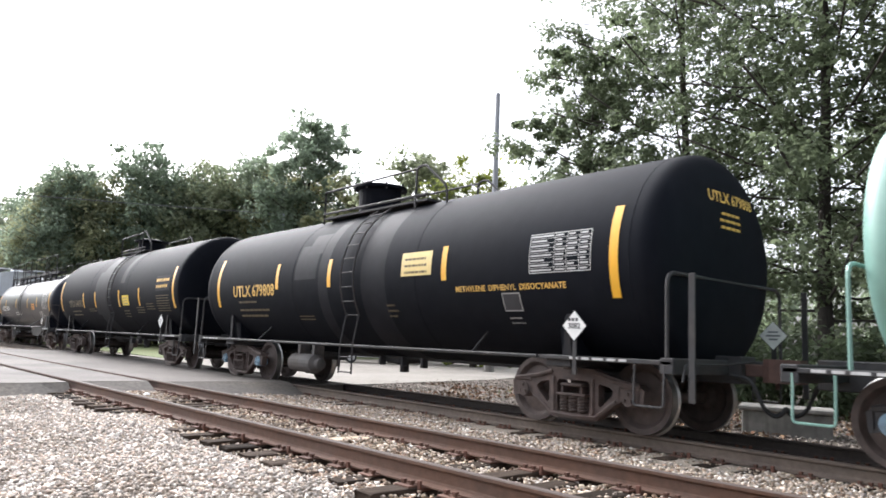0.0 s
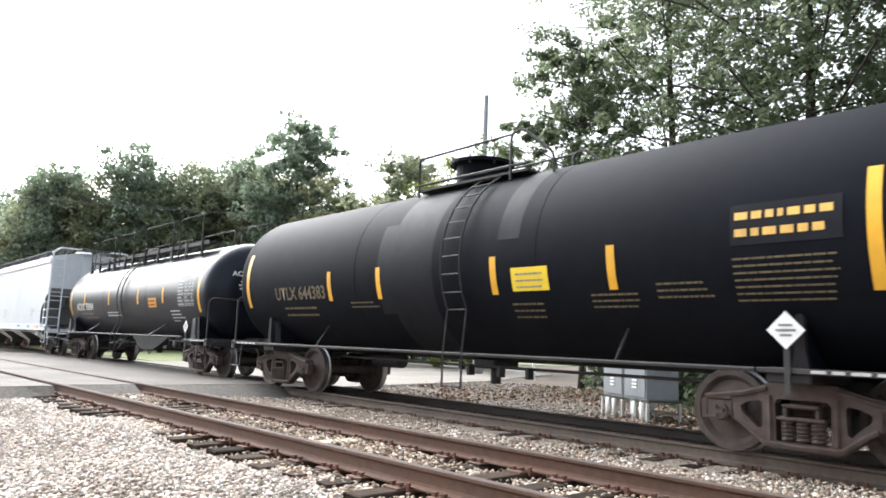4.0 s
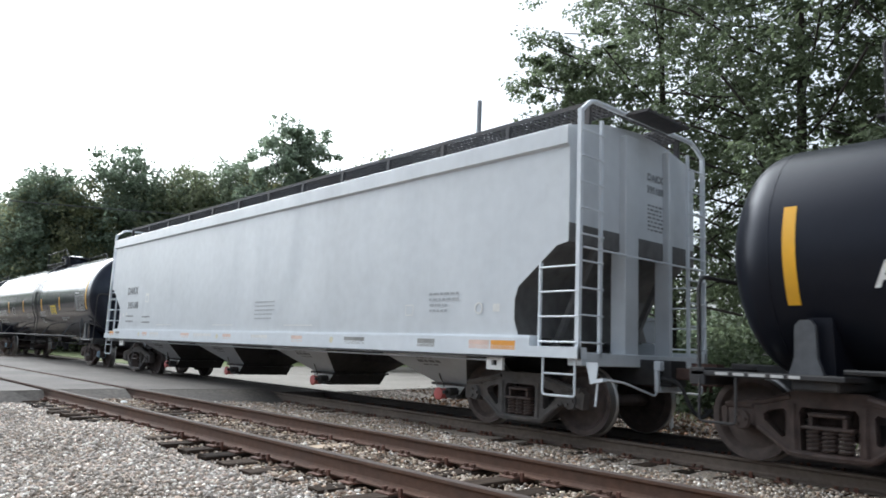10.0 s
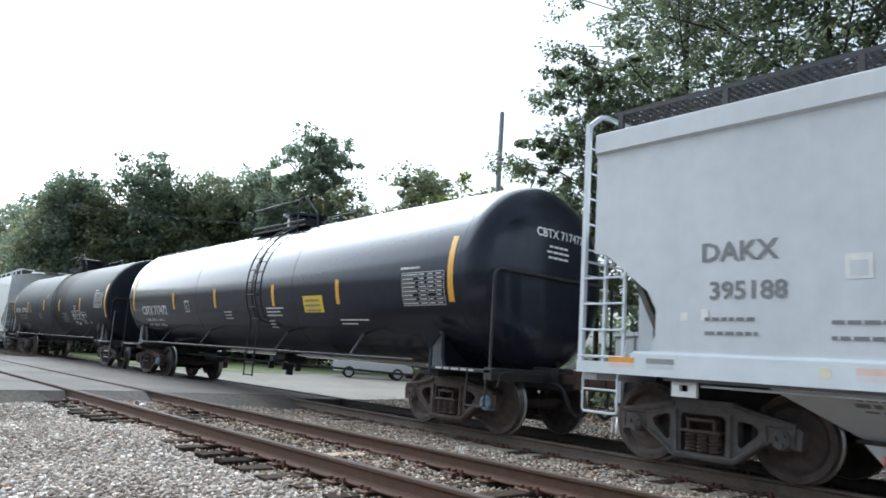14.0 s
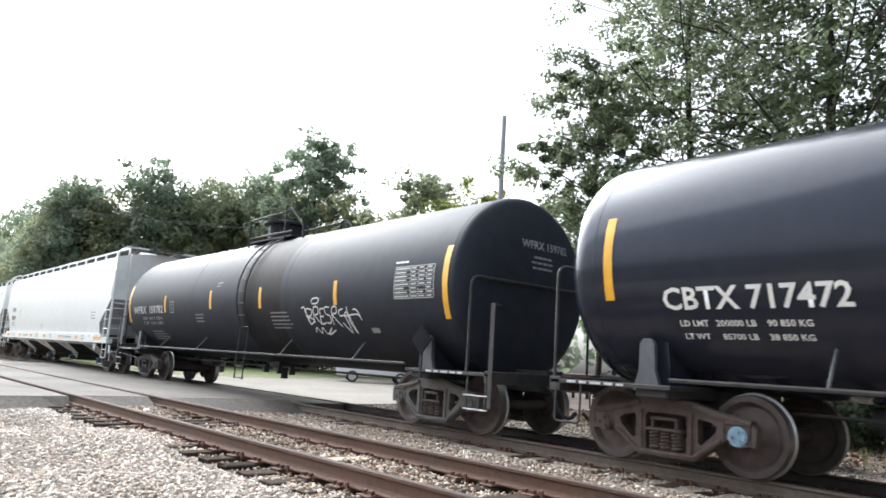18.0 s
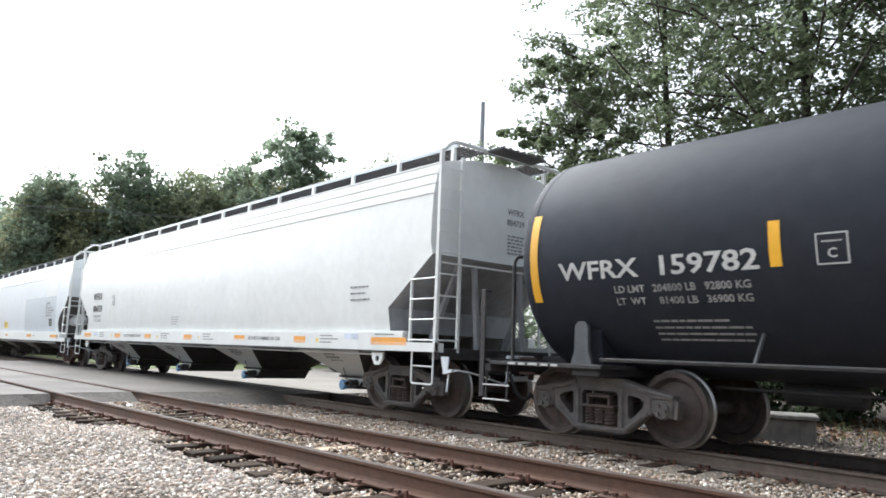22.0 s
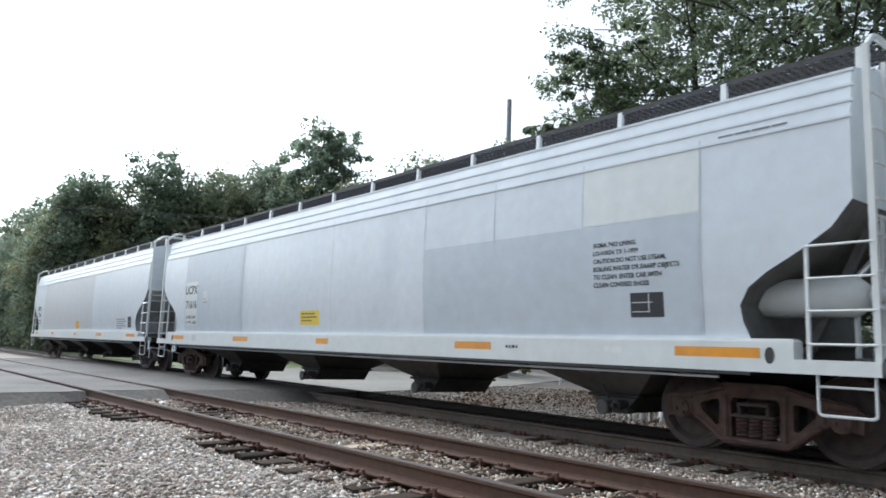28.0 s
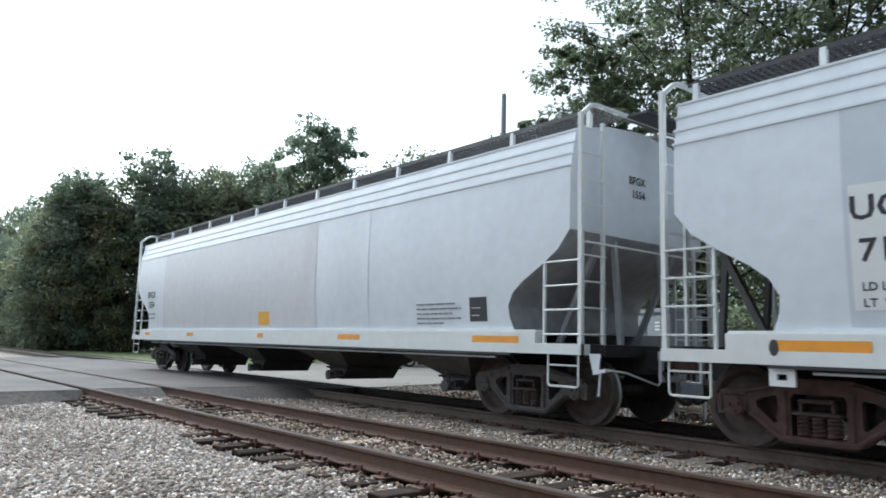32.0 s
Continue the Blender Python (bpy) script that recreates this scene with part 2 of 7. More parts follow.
M = {
    "matt_black": mat("dull_black_paint", (0.0058, 0.0066, 0.0098), 0.66, 0, 0.15, 4, 0.7, 0.5, (0.0095, 0.010, 0.0122), 0.06, 30, 0.35, spec=0.07, tint=(0.8, 0.88, 1.0)),
    "matt_grey": mat("grey_black_paint", (0.023, 0.0262, 0.0345), 0.55, 0, 0.15, 4, 0.7, 0.5, (0.027, 0.0275, 0.031), 0.06, 30, 0.3, spec=0.13, tint=(0.8, 0.88, 1.0)),
    "matt_dirty": mat("stained_black_paint", (0.014, 0.0145, 0.0175), 0.6, 0, 0.2, 4, 0.9, 1.1, (0.026, 0.0215, 0.021), 0.06, 30, 0.6, spec=0.12),
    # these two greys carry the shade under the hopper ends in their colour
    "grime_shade": mat("grime_and_underside_shade_paint", (0.13, 0.128, 0.124), 0.7, 0, 0.2, 6, 0.8, 0.8, (0.07, 0.065, 0.06), 0.1, 30, 0.5),
    "slope_shade": mat("shade_dulled_grey_paint", (0.36, 0.37, 0.385), 0.6, 0, 0.15, 6, 0.7, 0.8, (0.24, 0.235, 0.23), 0.06, 30, 0.4),
    # dark gate steel, also the painted shade between the bays
    "soot_shade": mat("dark_steel_and_bay_shade", (0.055, 0.052, 0.05), 0.8, 0, 0.25, 6, 0.8, 0.9, (0.042, 0.039, 0.037), 0.15, 30, 0.5),
    "patch": mat("faded_band_paint", (0.0115, 0.0125, 0.0165), 0.62, 0, 0.2, 5, 0.9, 1.6, (0.0075, 0.0082, 0.0115), 0.05, 30, 0.3, spec=0.12),
    "satin_black": mat("satin_black_paint", (0.0105, 0.0118, 0.0175), 0.34, 0, 0.1, 5, 0.4, 0.6, (0.015, 0.0145, 0.018), 0.03, 6, 0.2, spec=0.23, tint=(0.84, 0.88, 1.0)),
    "gloss_black": mat("glossy_black_paint", (0.021, 0.0235, 0.034), 0.14, 0, 0.1, 5, 0.3, 0.6, (0.028, 0.028, 0.033), 0.02, 5, 0.12, spec=0.34, tint=(0.80, 0.87, 1.0)),
    "teal": mat("pale_green_paint", (0.17, 0.31, 0.265), 0.45, 0, 0.08, 5, 0.4, 0.6, (0.16, 0.25, 0.21), 0.05, 30, 0.25),
    "hop_grey": mat("pale_grey_paint", (0.60, 0.63, 0.66), 0.38, 0, 0.05, 5, 0.35, 0.5, (0.43, 0.45, 0.46), 0.04, 20, 0.1, dent=0.05),
    "hop_white": mat("off_white_paint", (0.72, 0.74, 0.73), 0.35, 0, 0.05, 5, 0.35, 0.5, (0.62, 0.62, 0.58), 0.04, 20, 0.1, dent=0.05),
    "hop_blue": mat("bluish_grey_paint", (0.69, 0.73, 0.77), 0.35, 0, 0.05, 5, 0.35, 0.5, (0.60, 0.63, 0.655), 0.04, 20, 0.06, dent=0.045),
    "hop_warm": mat("aged_grey_paint", (0.63, 0.63, 0.645), 0.42, 0, 0.05, 5, 0.35, 0.5, (0.57, 0.56, 0.56), 0.04, 20, 0.04, dent=0.05),
    "hop_repaint": mat("repainted_panel_grey", (0.55, 0.595, 0.64), 0.4, 0, 0.05, 5, 0.3, 0.6, (0.51, 0.545, 0.58), 0.04, 20, 0.05, dent=0.045),
    "grate": mat("dark_walkway_steel", (0.06, 0.06, 0.065), 0.7, 0.3, 0.2, 12, 0.4, 1.0, (0.09, 0.07, 0.055), 0.2),
    "steel_dark": mat("grimy_dark_steel", (0.028, 0.028, 0.030), 0.7, 0.1, 0.25, 9, 0.7, 2.0, (0.05, 0.042, 0.038), 0.3, 50),
    "truck": mat("grimy_cast_steel", (0.074, 0.055, 0.049), 0.75, 0.1, 0.35, 9, 0.9, 2.5, (0.062, 0.037, 0.03), 0.4, 50),
    "bracket": mat("bluish_grey_bracket_paint", (0.085, 0.09, 0.10), 0.6, 0.1, 0.2, 9, 0.7, 2.0, (0.04, 0.04, 0.042), 0.2, 40, 0.4),
    "truck_grey": mat("dark_grey_cast_steel", (0.12, 0.116, 0.113), 0.7, 0.1, 0.25, 9, 0.7, 1.5, (0.085, 0.072, 0.064), 0.3, 50),
    "truck_dark": mat("sooty_cast_steel", (0.085, 0.08, 0.078), 0.75, 0.1, 0.25, 9, 0.7, 1.5, (0.11, 0.088, 0.075), 0.3, 50),
    "truck_red": mat("red_brown_cast_steel", (0.095, 0.055, 0.045), 0.8, 0.1, 0.3, 9, 0.7, 1.5, (0.07, 0.05, 0.042), 0.4, 50),
    "wheel": mat("rusty_wheel_steel", (0.088, 0.067, 0.06), 0.7, 0.2, 0.3, 10, 0.8, 3.0, (0.055, 0.041, 0.036), 0.25, 40),
    "tread": mat("polished_tread_steel", (0.35, 0.34, 0.33), 0.35, 0.9, 0.1, 20, 0.3, 3.0, None, 0.1),
    "yellow": mat("reflective_yellow", (0.80, 0.42, 0.02), 0.4, 0, 0.08, 8, 0.4, 1.5, (0.5, 0.28, 0.05), 0.02),
    "sign_yellow": mat("yellow_sign", (0.85, 0.62, 0.03), 0.4, 0, 0.05, 8, 0.3, 2.0, (0.6, 0.42, 0.08), 0.02),
    "orange": mat("reflective_orange", (0.80, 0.33, 0.02), 0.45, 0, 0.08, 8, 0.4, 1.5, (0.5, 0.25, 0.08), 0.02),
    "sign_faded": mat("faded_yellow_sign", (0.72, 0.55, 0.2), 0.5, 0, 0.08, 8, 0.4, 2.0, (0.55, 0.45, 0.25), 0.02),
    "paper": mat("pale_paper_label", (0.62, 0.68, 0.78), 0.6, 0, 0.08, 9, 0.3, 3, None, 0.02),
    "dim_orange": mat("faded_orange_reflector", (0.74, 0.55, 0.46), 0.5, 0, 0.1, 9, 0.4, 2, (0.6, 0.5, 0.45), 0.02),
    "white": mat("white_marking", (0.75, 0.75, 0.73), 0.6, 0, 0.1, 9, 0.3, 1.5, (0.5, 0.5, 0.48), 0.02),
    "dim_white": mat("faded_white_marking", (0.30, 0.30, 0.29), 0.7, 0, 0.2, 12, 0.6, 2.0, (0.14, 0.14, 0.14), 0.02),
    "mid_white": mat("weathered_white_marking", (0.5, 0.5, 0.49), 0.65, 0, 0.15, 12, 0.5, 2.0, (0.3, 0.3, 0.3), 0.02),
    "gold": mat("faded_yellow_lettering", (0.72, 0.43, 0.09), 0.6, 0, 0.2, 12, 0.5, 2.0, (0.35, 0.25, 0.1), 0.02),
    "dim_gold": mat("worn_yellow_lettering", (0.13, 0.10, 0.052), 0.7, 0, 0.25, 12, 0.6, 2.0, (0.08, 0.065, 0.04), 0.02),
    "ink": mat("black_lettering", (0.03, 0.03, 0.035), 0.6, 0, 0.15, 9, 0.3, 2, None, 0.02),
    "faint_ink": mat("washed_out_lettering", (0.36, 0.38, 0.40), 0.6, 0, 0.15, 9, 0.5, 2, (0.48, 0.5, 0.52), 0.02),
    "grey_ink": mat("faded_grey_lettering", (0.20, 0.21, 0.22), 0.6, 0, 0.15, 9, 0.3, 2, None, 0.02),
    "rail": mat("rusty_rail_side", (0.112, 0.06, 0.039), 0.8, 0.2, 0.2, 14, 0.6, 1.2, (0.07, 0.05, 0.042), 0.3, 60),
    "rail_top": mat("worn_rail_head", (0.075, 0.058, 0.051), 0.8, 0.1, 0.1, 20, 0.3, 1.0, (0.13, 0.1, 0.08), 0.05, spec=0.2),
    "rail_grey": mat("brown_grey_rail_side", (0.135, 0.105, 0.084), 0.8, 0.2, 0.2, 14, 0.6, 1.2, (0.06, 0.05, 0.045), 0.3, 60),
    # oil, and the shade below the train, both put into rail and stone colour
    "rail_oil_shade": mat("oil_and_shade_dark_rail", (0.045, 0.036, 0.031), 0.7, 0.2, 0.2, 14, 0.6, 1.2, (0.07, 0.055, 0.046), 0.3, 60),
    "oily_stone": mat("oil_and_shade_dark_stone", (0.085, 0.073, 0.063), 0.85, 0, 0.3, 30, 0.6, 1.2, (0.05, 0.042, 0.036), 0.3, 60, island=0.5),
    "plate": mat("rusty_tie_plate", (0.12, 0.06, 0.041), 0.85, 0.2, 0.25, 14, 0.6, 3, (0.09, 0.05, 0.04), 0.3, 60, rand=0.25),
    "tie": mat("creosoted_timber", (0.040, 0.030, 0.0235), 0.9, 0, 0.4, 10, 0.6, 2.0, (0.05, 0.037, 0.028), 0.7, 30, rand=0.5, spec=0.06, stretch=(3, 0.5, 3)),
    "pale_wood": mat("bare_weathered_wood", (0.42, 0.32, 0.22), 0.8, 0, 0.2, 10, 0.4, 2.0, None, 0.4, 30, stretch=(3, 0.5, 3)),
    "ballast": mat("crushed_granite", (0.42, 0.385, 0.35), 0.85, 0, 0.25, 30, 0.6, 0.8, (0.30, 0.25, 0.20), 0.3, 60, island=0.5, palette=PALE_STONES),
    "ballast_bed": mat("dusty_gravel_bed", (0.31, 0.265, 0.215), 0.95, 0, 0.5, 45, 0.6, 0.8, (0.22, 0.175, 0.135), 1.0, 50),
    "dirt_grit": mat("brown_dirt_and_grit", (0.23, 0.20, 0.175), 0.95, 0, 0.3, 20, 0.7, 0.8, (0.12, 0.095, 0.075), 0.3, 60, island=0.6),
    "brown_ballast": mat("rust_stained_stone", (0.30, 0.235, 0.175), 0.9, 0, 0.25, 30, 0.6, 1.2, (0.17, 0.12, 0.085), 0.3, 60, island=0.5, palette=BROWN_STONES),
    "ground": mat("dry_soil_and_grit", (0.105, 0.08, 0.062), 0.95, 0, 0.4, 9, 0.9, 0.5, (0.052, 0.044, 0.03), 0.8, 30),
    "asphalt": mat("worn_grey_asphalt", (0.095, 0.081, 0.070), 0.85, 0, 0.3, 20, 0.95, 0.4, (0.038, 0.031, 0.026), 0.4, 90),
    "asphalt_edge": mat("broken_asphalt_edge", (0.085, 0.076, 0.068), 0.95, 0, 0.35, 14, 0.7, 0.9, (0.14, 0.12, 0.10), 0.9, 40),
    "lot": mat("pale_concrete_lot", (0.235, 0.215, 0.188), 0.9, 0, 0.18, 6, 0.8, 0.45, (0.17, 0.152, 0.13), 0.3, 60),
    "grass": mat("dry_grass", (0.12, 0.155, 0.06), 0.9, 0, 0.3, 8, 0.7, 0.6, (0.16, 0.13, 0.07), 0.3, 30, island=0.4),
    "concrete": mat("weathered_concrete", (0.25, 0.24, 0.22), 0.9, 0, 0.2, 8, 0.9, 1.6, (0.12, 0.112, 0.10), 0.4, 40, 0.8),
    "cabinet": mat("grey_cabinet_paint", (0.235, 0.255, 0.275), 0.5, 0.2, 0.06, 6, 0.3, 1.0, None, 0.05),
    "galv": mat("galvanised_pipe", (0.55, 0.55, 0.54), 0.5, 0.4, 0.1, 12, 0.4, 3, None, 0.1),
    "bark": mat("grey_brown_bark", (0.042, 0.036, 0.03), 0.95, 0, 0.35, 10, 0.6, 1.5, (0.04, 0.034, 0.028), 0.8, 20, stretch=(2, 2, 0.5)),
    "pole": mat("weathered_pole", (0.34, 0.35, 0.37), 0.8, 0, 0.15, 10, 0.5, 1.0, (0.24, 0.25, 0.26), 0.4, 30, stretch=(3, 3, 0.3)),
    "cable": mat("dull_grey_cable", (0.13, 0.135, 0.14), 0.7, 0, 0.1, 9, 0.2, 1, None, 0),
    "car_white": mat("white_car_paint", (0.75, 0.76, 0.77), 0.25, 0, 0.02, 5, 0.1, 1, None, 0, coat=0.6),
    "car_dark": mat("dark_car_paint", (0.05, 0.055, 0.06), 0.25, 0, 0.02, 5, 0.1, 1, None, 0, coat=0.6),
    "rubber": mat("black_rubber", (0.025, 0.025, 0.025), 0.8, 0, 0.1, 9, 0.3, 2, None, 0.1),
    "glass": mat("dark_car_glass", (0.02, 0.024, 0.026), 0.06, 0, 0.02, 5, 0.1, 1, None, 0, spec=0.8),
    "red": mat("red_outlet_cap", (0.62, 0.14, 0.13), 0.5, 0, 0.1, 9, 0.4, 4, (0.3, 0.12, 0.1), 0.05),
    "blue": mat("blue_outlet_cap", (0.16, 0.36, 0.62), 0.45, 0, 0.1, 9, 0.4, 4, (0.2, 0.28, 0.38), 0.05),
    "cap_blue": mat("pale_blue_bearing_cap", (0.22, 0.36, 0.48), 0.5, 0, 0.15, 9, 0.6, 6, (0.09, 0.085, 0.08), 0.1),
    "litter": mat("crumpled_white_litter", (0.8, 0.8, 0.78), 0.7, 0, 0.1, 9, 0.3, 9, None, 0.3),
    "rust": mat("brown_rust", (0.14, 0.06, 0.04), 0.85, 0.2, 0.3, 12, 0.6, 2, (0.08, 0.045, 0.035), 0.3, 50),
    "dead_leaf": mat("fallen_dry_leaves", (0.17, 0.11, 0.06), 0.8, 0, 0.2, 20, 0.3, 1.0, (0.08, 0.05, 0.03), 0, island=0.4, palette=DEAD_LEAVES, spec=0.2),
    "cream": mat("cream_reflector", (0.72, 0.68, 0.5), 0.5, 0, 0.1, 9, 0.3, 3, None, 0.02),
    "leaf": leaf_mat("broad_leaves", (0.155, 0.19, 0.112), (0.11, 0.14, 0.08)),
    # paler than real foliage: distance haze is mixed into the leaf colour
    "leaf_haze": leaf_mat("haze_paled_leaves", (0.235, 0.29, 0.205), (0.18, 0.235, 0.17), (1.45, 1.08, 0.7)),
    # darker copy of the leaves, with the shade below the trees in its colour
    "leaf_shade": leaf_mat("shade_darkened_leaves", (0.085, 0.11, 0.062), (0.055, 0.075, 0.042)),
    "leaf_lime": leaf_mat("yellow_green_leaves", (0.22, 0.25, 0.06), (0.13, 0.17, 0.05)),
}


# ---- mesh helpers ----
def part(name, bm, material, parent=None, label="", smooth=False):
    """One mesh object from a bmesh, under a thing or a part."""
    me = bpy.data.meshes.new(name)
    bm.to_mesh(me)
    bm.free()
    return piece(name, me, material, parent, label, smooth)


def piece(name, me, material, parent=None, label="", smooth=False):
    if material and not me.materials:
        me.materials.append(M[material])
    if smooth:
        me.shade_smooth()
    ob = new(name, me)
    if parent:
        ob.parent = parent
    if label:
        tagged(ob, label)
    return ob


def empty(name, label, category, group="", kind="", at=(0, 0, 0)):
    ob = new(name)
    ob.location = at
    ob.empty_display_size = 0.2
    return tagged(ob, label, category, group, kind)


def box(bm, x0, x1, y0, y1, z0, z1, bevel=0.0):
    r = bmesh.ops.create_cube(bm, size=1.0)
    vs = r["verts"]
    bmesh.ops.scale(bm, vec=(x1 - x0, y1 - y0, z1 - z0), verts=vs)
    bmesh.ops.translate(bm, vec=((x0 + x1) / 2, (y0 + y1) / 2, (z0 + z1) / 2), verts=vs)
    if bevel:
        es = list({e for v in vs for e in v.link_edges})
        bmesh.ops.bevel(bm, geom=es, offset=bevel, segments=1, affect="EDGES")
    return bm


def loops(bm, rings, closed=True, caps=True):
    """Joins rings of points, all of one length, into a skin."""
    vs = [[bm.verts.new(p) for p in ring] for ring in rings]
    n = len(vs[0])
    for a, b in zip(vs, vs[1:]):
        for i in range(n if closed else n - 1):
            j = (i + 1) % n
            bm.faces.new((a[i], a[j], b[j], b[i]))
    if caps and closed:
        bm.faces.new(vs[0][::-1])
        bm.faces.new(vs[-1])
    return bm


def tube(bm, pts, r=0.02, seg=6):
    """A round bar along a line of points."""
    pts = [Vector(p) for p in pts]
    rings, side = [], None
    for i, p in enumerate(pts):
        d = (pts[min(i + 1, len(pts) - 1)] - pts[max(i - 1, 0)]).normalized()
        if side is None:
            side = d.orthogonal().normalized()
        side = (side - d * side.dot(d)).normalized()
        up = d.cross(side)
        k = 1.0
        if 0 < i < len(pts) - 1:
            c = (pts[i] - pts[i - 1]).normalized().dot(d)
            k = 1 / max(c, 0.6)
        rings.append([p + r * k ** 0.5 * (math.cos(a) * side + math.sin(a) * up) for a in [2 * math.pi * q / seg for q in range(seg)]])
    return loops(bm, rings)


def bent(points, radius=0.08, steps=4):
    """A line with rounded corners."""
    pts = [Vector(p) for p in points]
    out = [pts[0]]
    for a, b, c in zip(pts, pts[1:], pts[2:]):
        u, v = (a - b), (c - b)
        k = min(radius, u.length / 2, v.length / 2)
        p, q = b + u.normalized() * k, b + v.normalized() * k
        for s in range(steps + 1):
            t = s / steps
            out.append(p * (1 - t) ** 2 + b * 2 * t * (1 - t) + q * t * t)
    out.append(pts[-1])
    return out


def disc(bm, profile, axis="y", centre=(0, 0, 0), seg=24, caps=True):
    """Turns a profile of (along, radius) about an axis through centre."""
    rings = []
    c = Vector(centre)
    for along, r in profile:
        ring = []
        for q in range(seg):
            a = 2 * math.pi * q / seg
            u, v = r * math.cos(a), r * math.sin(a)
            ring.append(c + Vector({"x": (along, u, v), "y": (u, along, v), "z": (u, v, along)}[axis]))
        rings.append(ring)
    loops(bm, rings, True, caps)
    bmesh.ops.recalc_face_normals(bm, faces=bm.faces[:])
    return bm


def prism(bm, poly, y0, y1, plane="xz"):
    """A flat outline drawn out across its plane."""
    at = {"xz": lambda p, w: (p[0], w, p[1]), "yz": lambda p, w: (w, p[0], p[1]), "xy": lambda p, w: (p[0], p[1], w)}[plane]
    loops(bm, [[at(p, y0) for p in poly], [at(p, y1) for p in poly]])
    bmesh.ops.recalc_face_normals(bm, faces=bm.faces[:])
    return bm


def B():
    return bmesh.new()


def text_mesh(words, size, thick=0.0):
    cu = bpy.data.curves.new("letters", "FONT")
    cu.body, cu.size, cu.extrude, cu.align_x = words, size, thick, "CENTER"
    cu.resolution_u, cu.offset = 2, size * 0.021
    ob = bpy.data.objects.new("letters", cu)
    me = bpy.data.meshes.new_from_object(ob)
    bpy.data.objects.remove(ob)
    bpy.data.curves.remove(cu)
    return me

TC = 8.86            # the middle of the train's track, across
TC_TRACK = TC


# ---- ground ----
GROUND = -0.32
bm = B()
xs = [-900, -300, -120] + [-60 + 2.5 * i for i in range(33)] + [60, 150, 400]
ys = [-400, -100, -30] + [-10 + 2.5 * i for i in range(29)] + [110, 250, 800]
grid = [[bm.verts.new((x, y, GROUND + 0.05 * noise.noise((x * 0.3, y * 0.3, 0)) * (1 if abs(x) < 100 and abs(y) < 100 else 0) - (0.09 if abs(x) < 20 and abs(y) < 6 else 0))) for x in xs] for y in ys]
for a, b in zip(grid, grid[1:]):
    for i in range(len(xs) - 1):
        bm.faces.new((a[i], a[i + 1], b[i + 1], b[i]))
tagged(part("ground", bm, "ground", smooth=True), "dry soil and grit ground with dead leaves", "ground", kind="structure")

NEAR = pose(0, 4.67, 0.085, 0, 0, math.degrees(math.atan(0.0235)))   # the empty track before the train's
FAR = pose(0, TC_TRACK, 0.0)


def bed(name, base, half, top, label, x0=-160, x1=40):
    """The ballast bank under a track."""
    bm = prism(B(), [(-half - 0.75, GROUND - 0.1), (-half, top - 0.03), (-half * 0.5, top), (half * 0.5, top), (half, top - 0.03), (half + 0.75, GROUND - 0.1)], x0, x1, "yz")
    ob = part(name, bm, "ballast_bed")
    ob.matrix_world = base
    return tagged(ob, label, "ballast", kind="structure")


bed("ballast_bank", NEAR, 1.2, -0.275, "bank of grey crushed-stone ballast under the empty track")
bed("ballast_bank", FAR, 1.9, -0.198, "bank of grey crushed-stone ballast under the train's track")

# the broad asphalt crossing and the pale lot beyond the train
ROAD_R, ROAD_L = -14.7, -33.0
road = empty("road", "worn grey asphalt road over both tracks", "road", kind="structure")


def slab(pts, z0, z1, material="asphalt", name="road_slab"):
    bm = loops(B(), [[(x, y, z0) for x, y in pts], [(x, y, z1) for x, y in pts]])
    bmesh.ops.recalc_face_normals(bm, faces=bm.faces[:])
    return part(name, bm, material, road)


def near_y(x, off):
    return 4.67 + 0.0235 * x + off


def strip_between(lo, hi, z, name="road_slab", right=ROAD_R, left=ROAD_L):
    slab([(left - 2.0, lo(left)), (right, lo(right)), (right, hi(right)), (left - 2.0, hi(left))], -0.5, z, name=name)




def apron(pts, out, z1, z0):
    """The broken edge of the asphalt, sloping down to the gravel."""
    bm = B()
    a = [bm.verts.new((x, y, z1 - 0.004)) for x, y in pts]
    b = [bm.verts.new((x + dx + 0.15 * math.sin(7 * i), y + dy, z0)) for i, ((x, y), (dx, dy)) in enumerate(zip(pts, out))]
    c = [bm.verts.new((v.co.x - 0.6, v.co.y, z0 - 0.35)) for v in b]
    for p, q in ((a, b), (b, c)):
        for i in range(len(p) - 1):
            bm.faces.new((p[i], p[i + 1], q[i + 1], q[i]))
    bmesh.ops.recalc_face_normals(bm, faces=bm.faces[:])
    part("road_edge", bm, "asphalt_edge", road)


strip_between(lambda x: near_y(x, -0.66), lambda x: near_y(x, 0.66), 0.055)
apron([(ROAD_R, near_y(ROAD_R, -0.64)), (ROAD_R, near_y(ROAD_R, 0)), (ROAD_R, near_y(ROAD_R, 0.64))], [(0.45, 0)] * 3, 0.055, -0.13)
apron([(ROAD_R, near_y(ROAD_R, 0.82)), (ROAD_R, 6.4), (ROAD_R, TC_TRACK - 0.82)], [(0.7, 0), (0.9, 0), (0.7, 0)], 0.045, -0.2)
apron([(-13.6, -25), (-14.2, 0.2), (-14.45, 1.8), (-14.6, 3.0), (ROAD_R, near_y(ROAD_R, -0.80))], [(0.7, 0.0), (0.6, 0.0), (0.5, 0.0), (0.5, 0.0), (0.4, 0.0)], 0.04, -0.235)
strip_between(lambda x: near_y(x, 0.80), lambda x: TC_TRACK - 0.80, 0.045)
strip_between(lambda x: TC_TRACK - 0.66, lambda x: TC_TRACK + 0.66, -0.022)
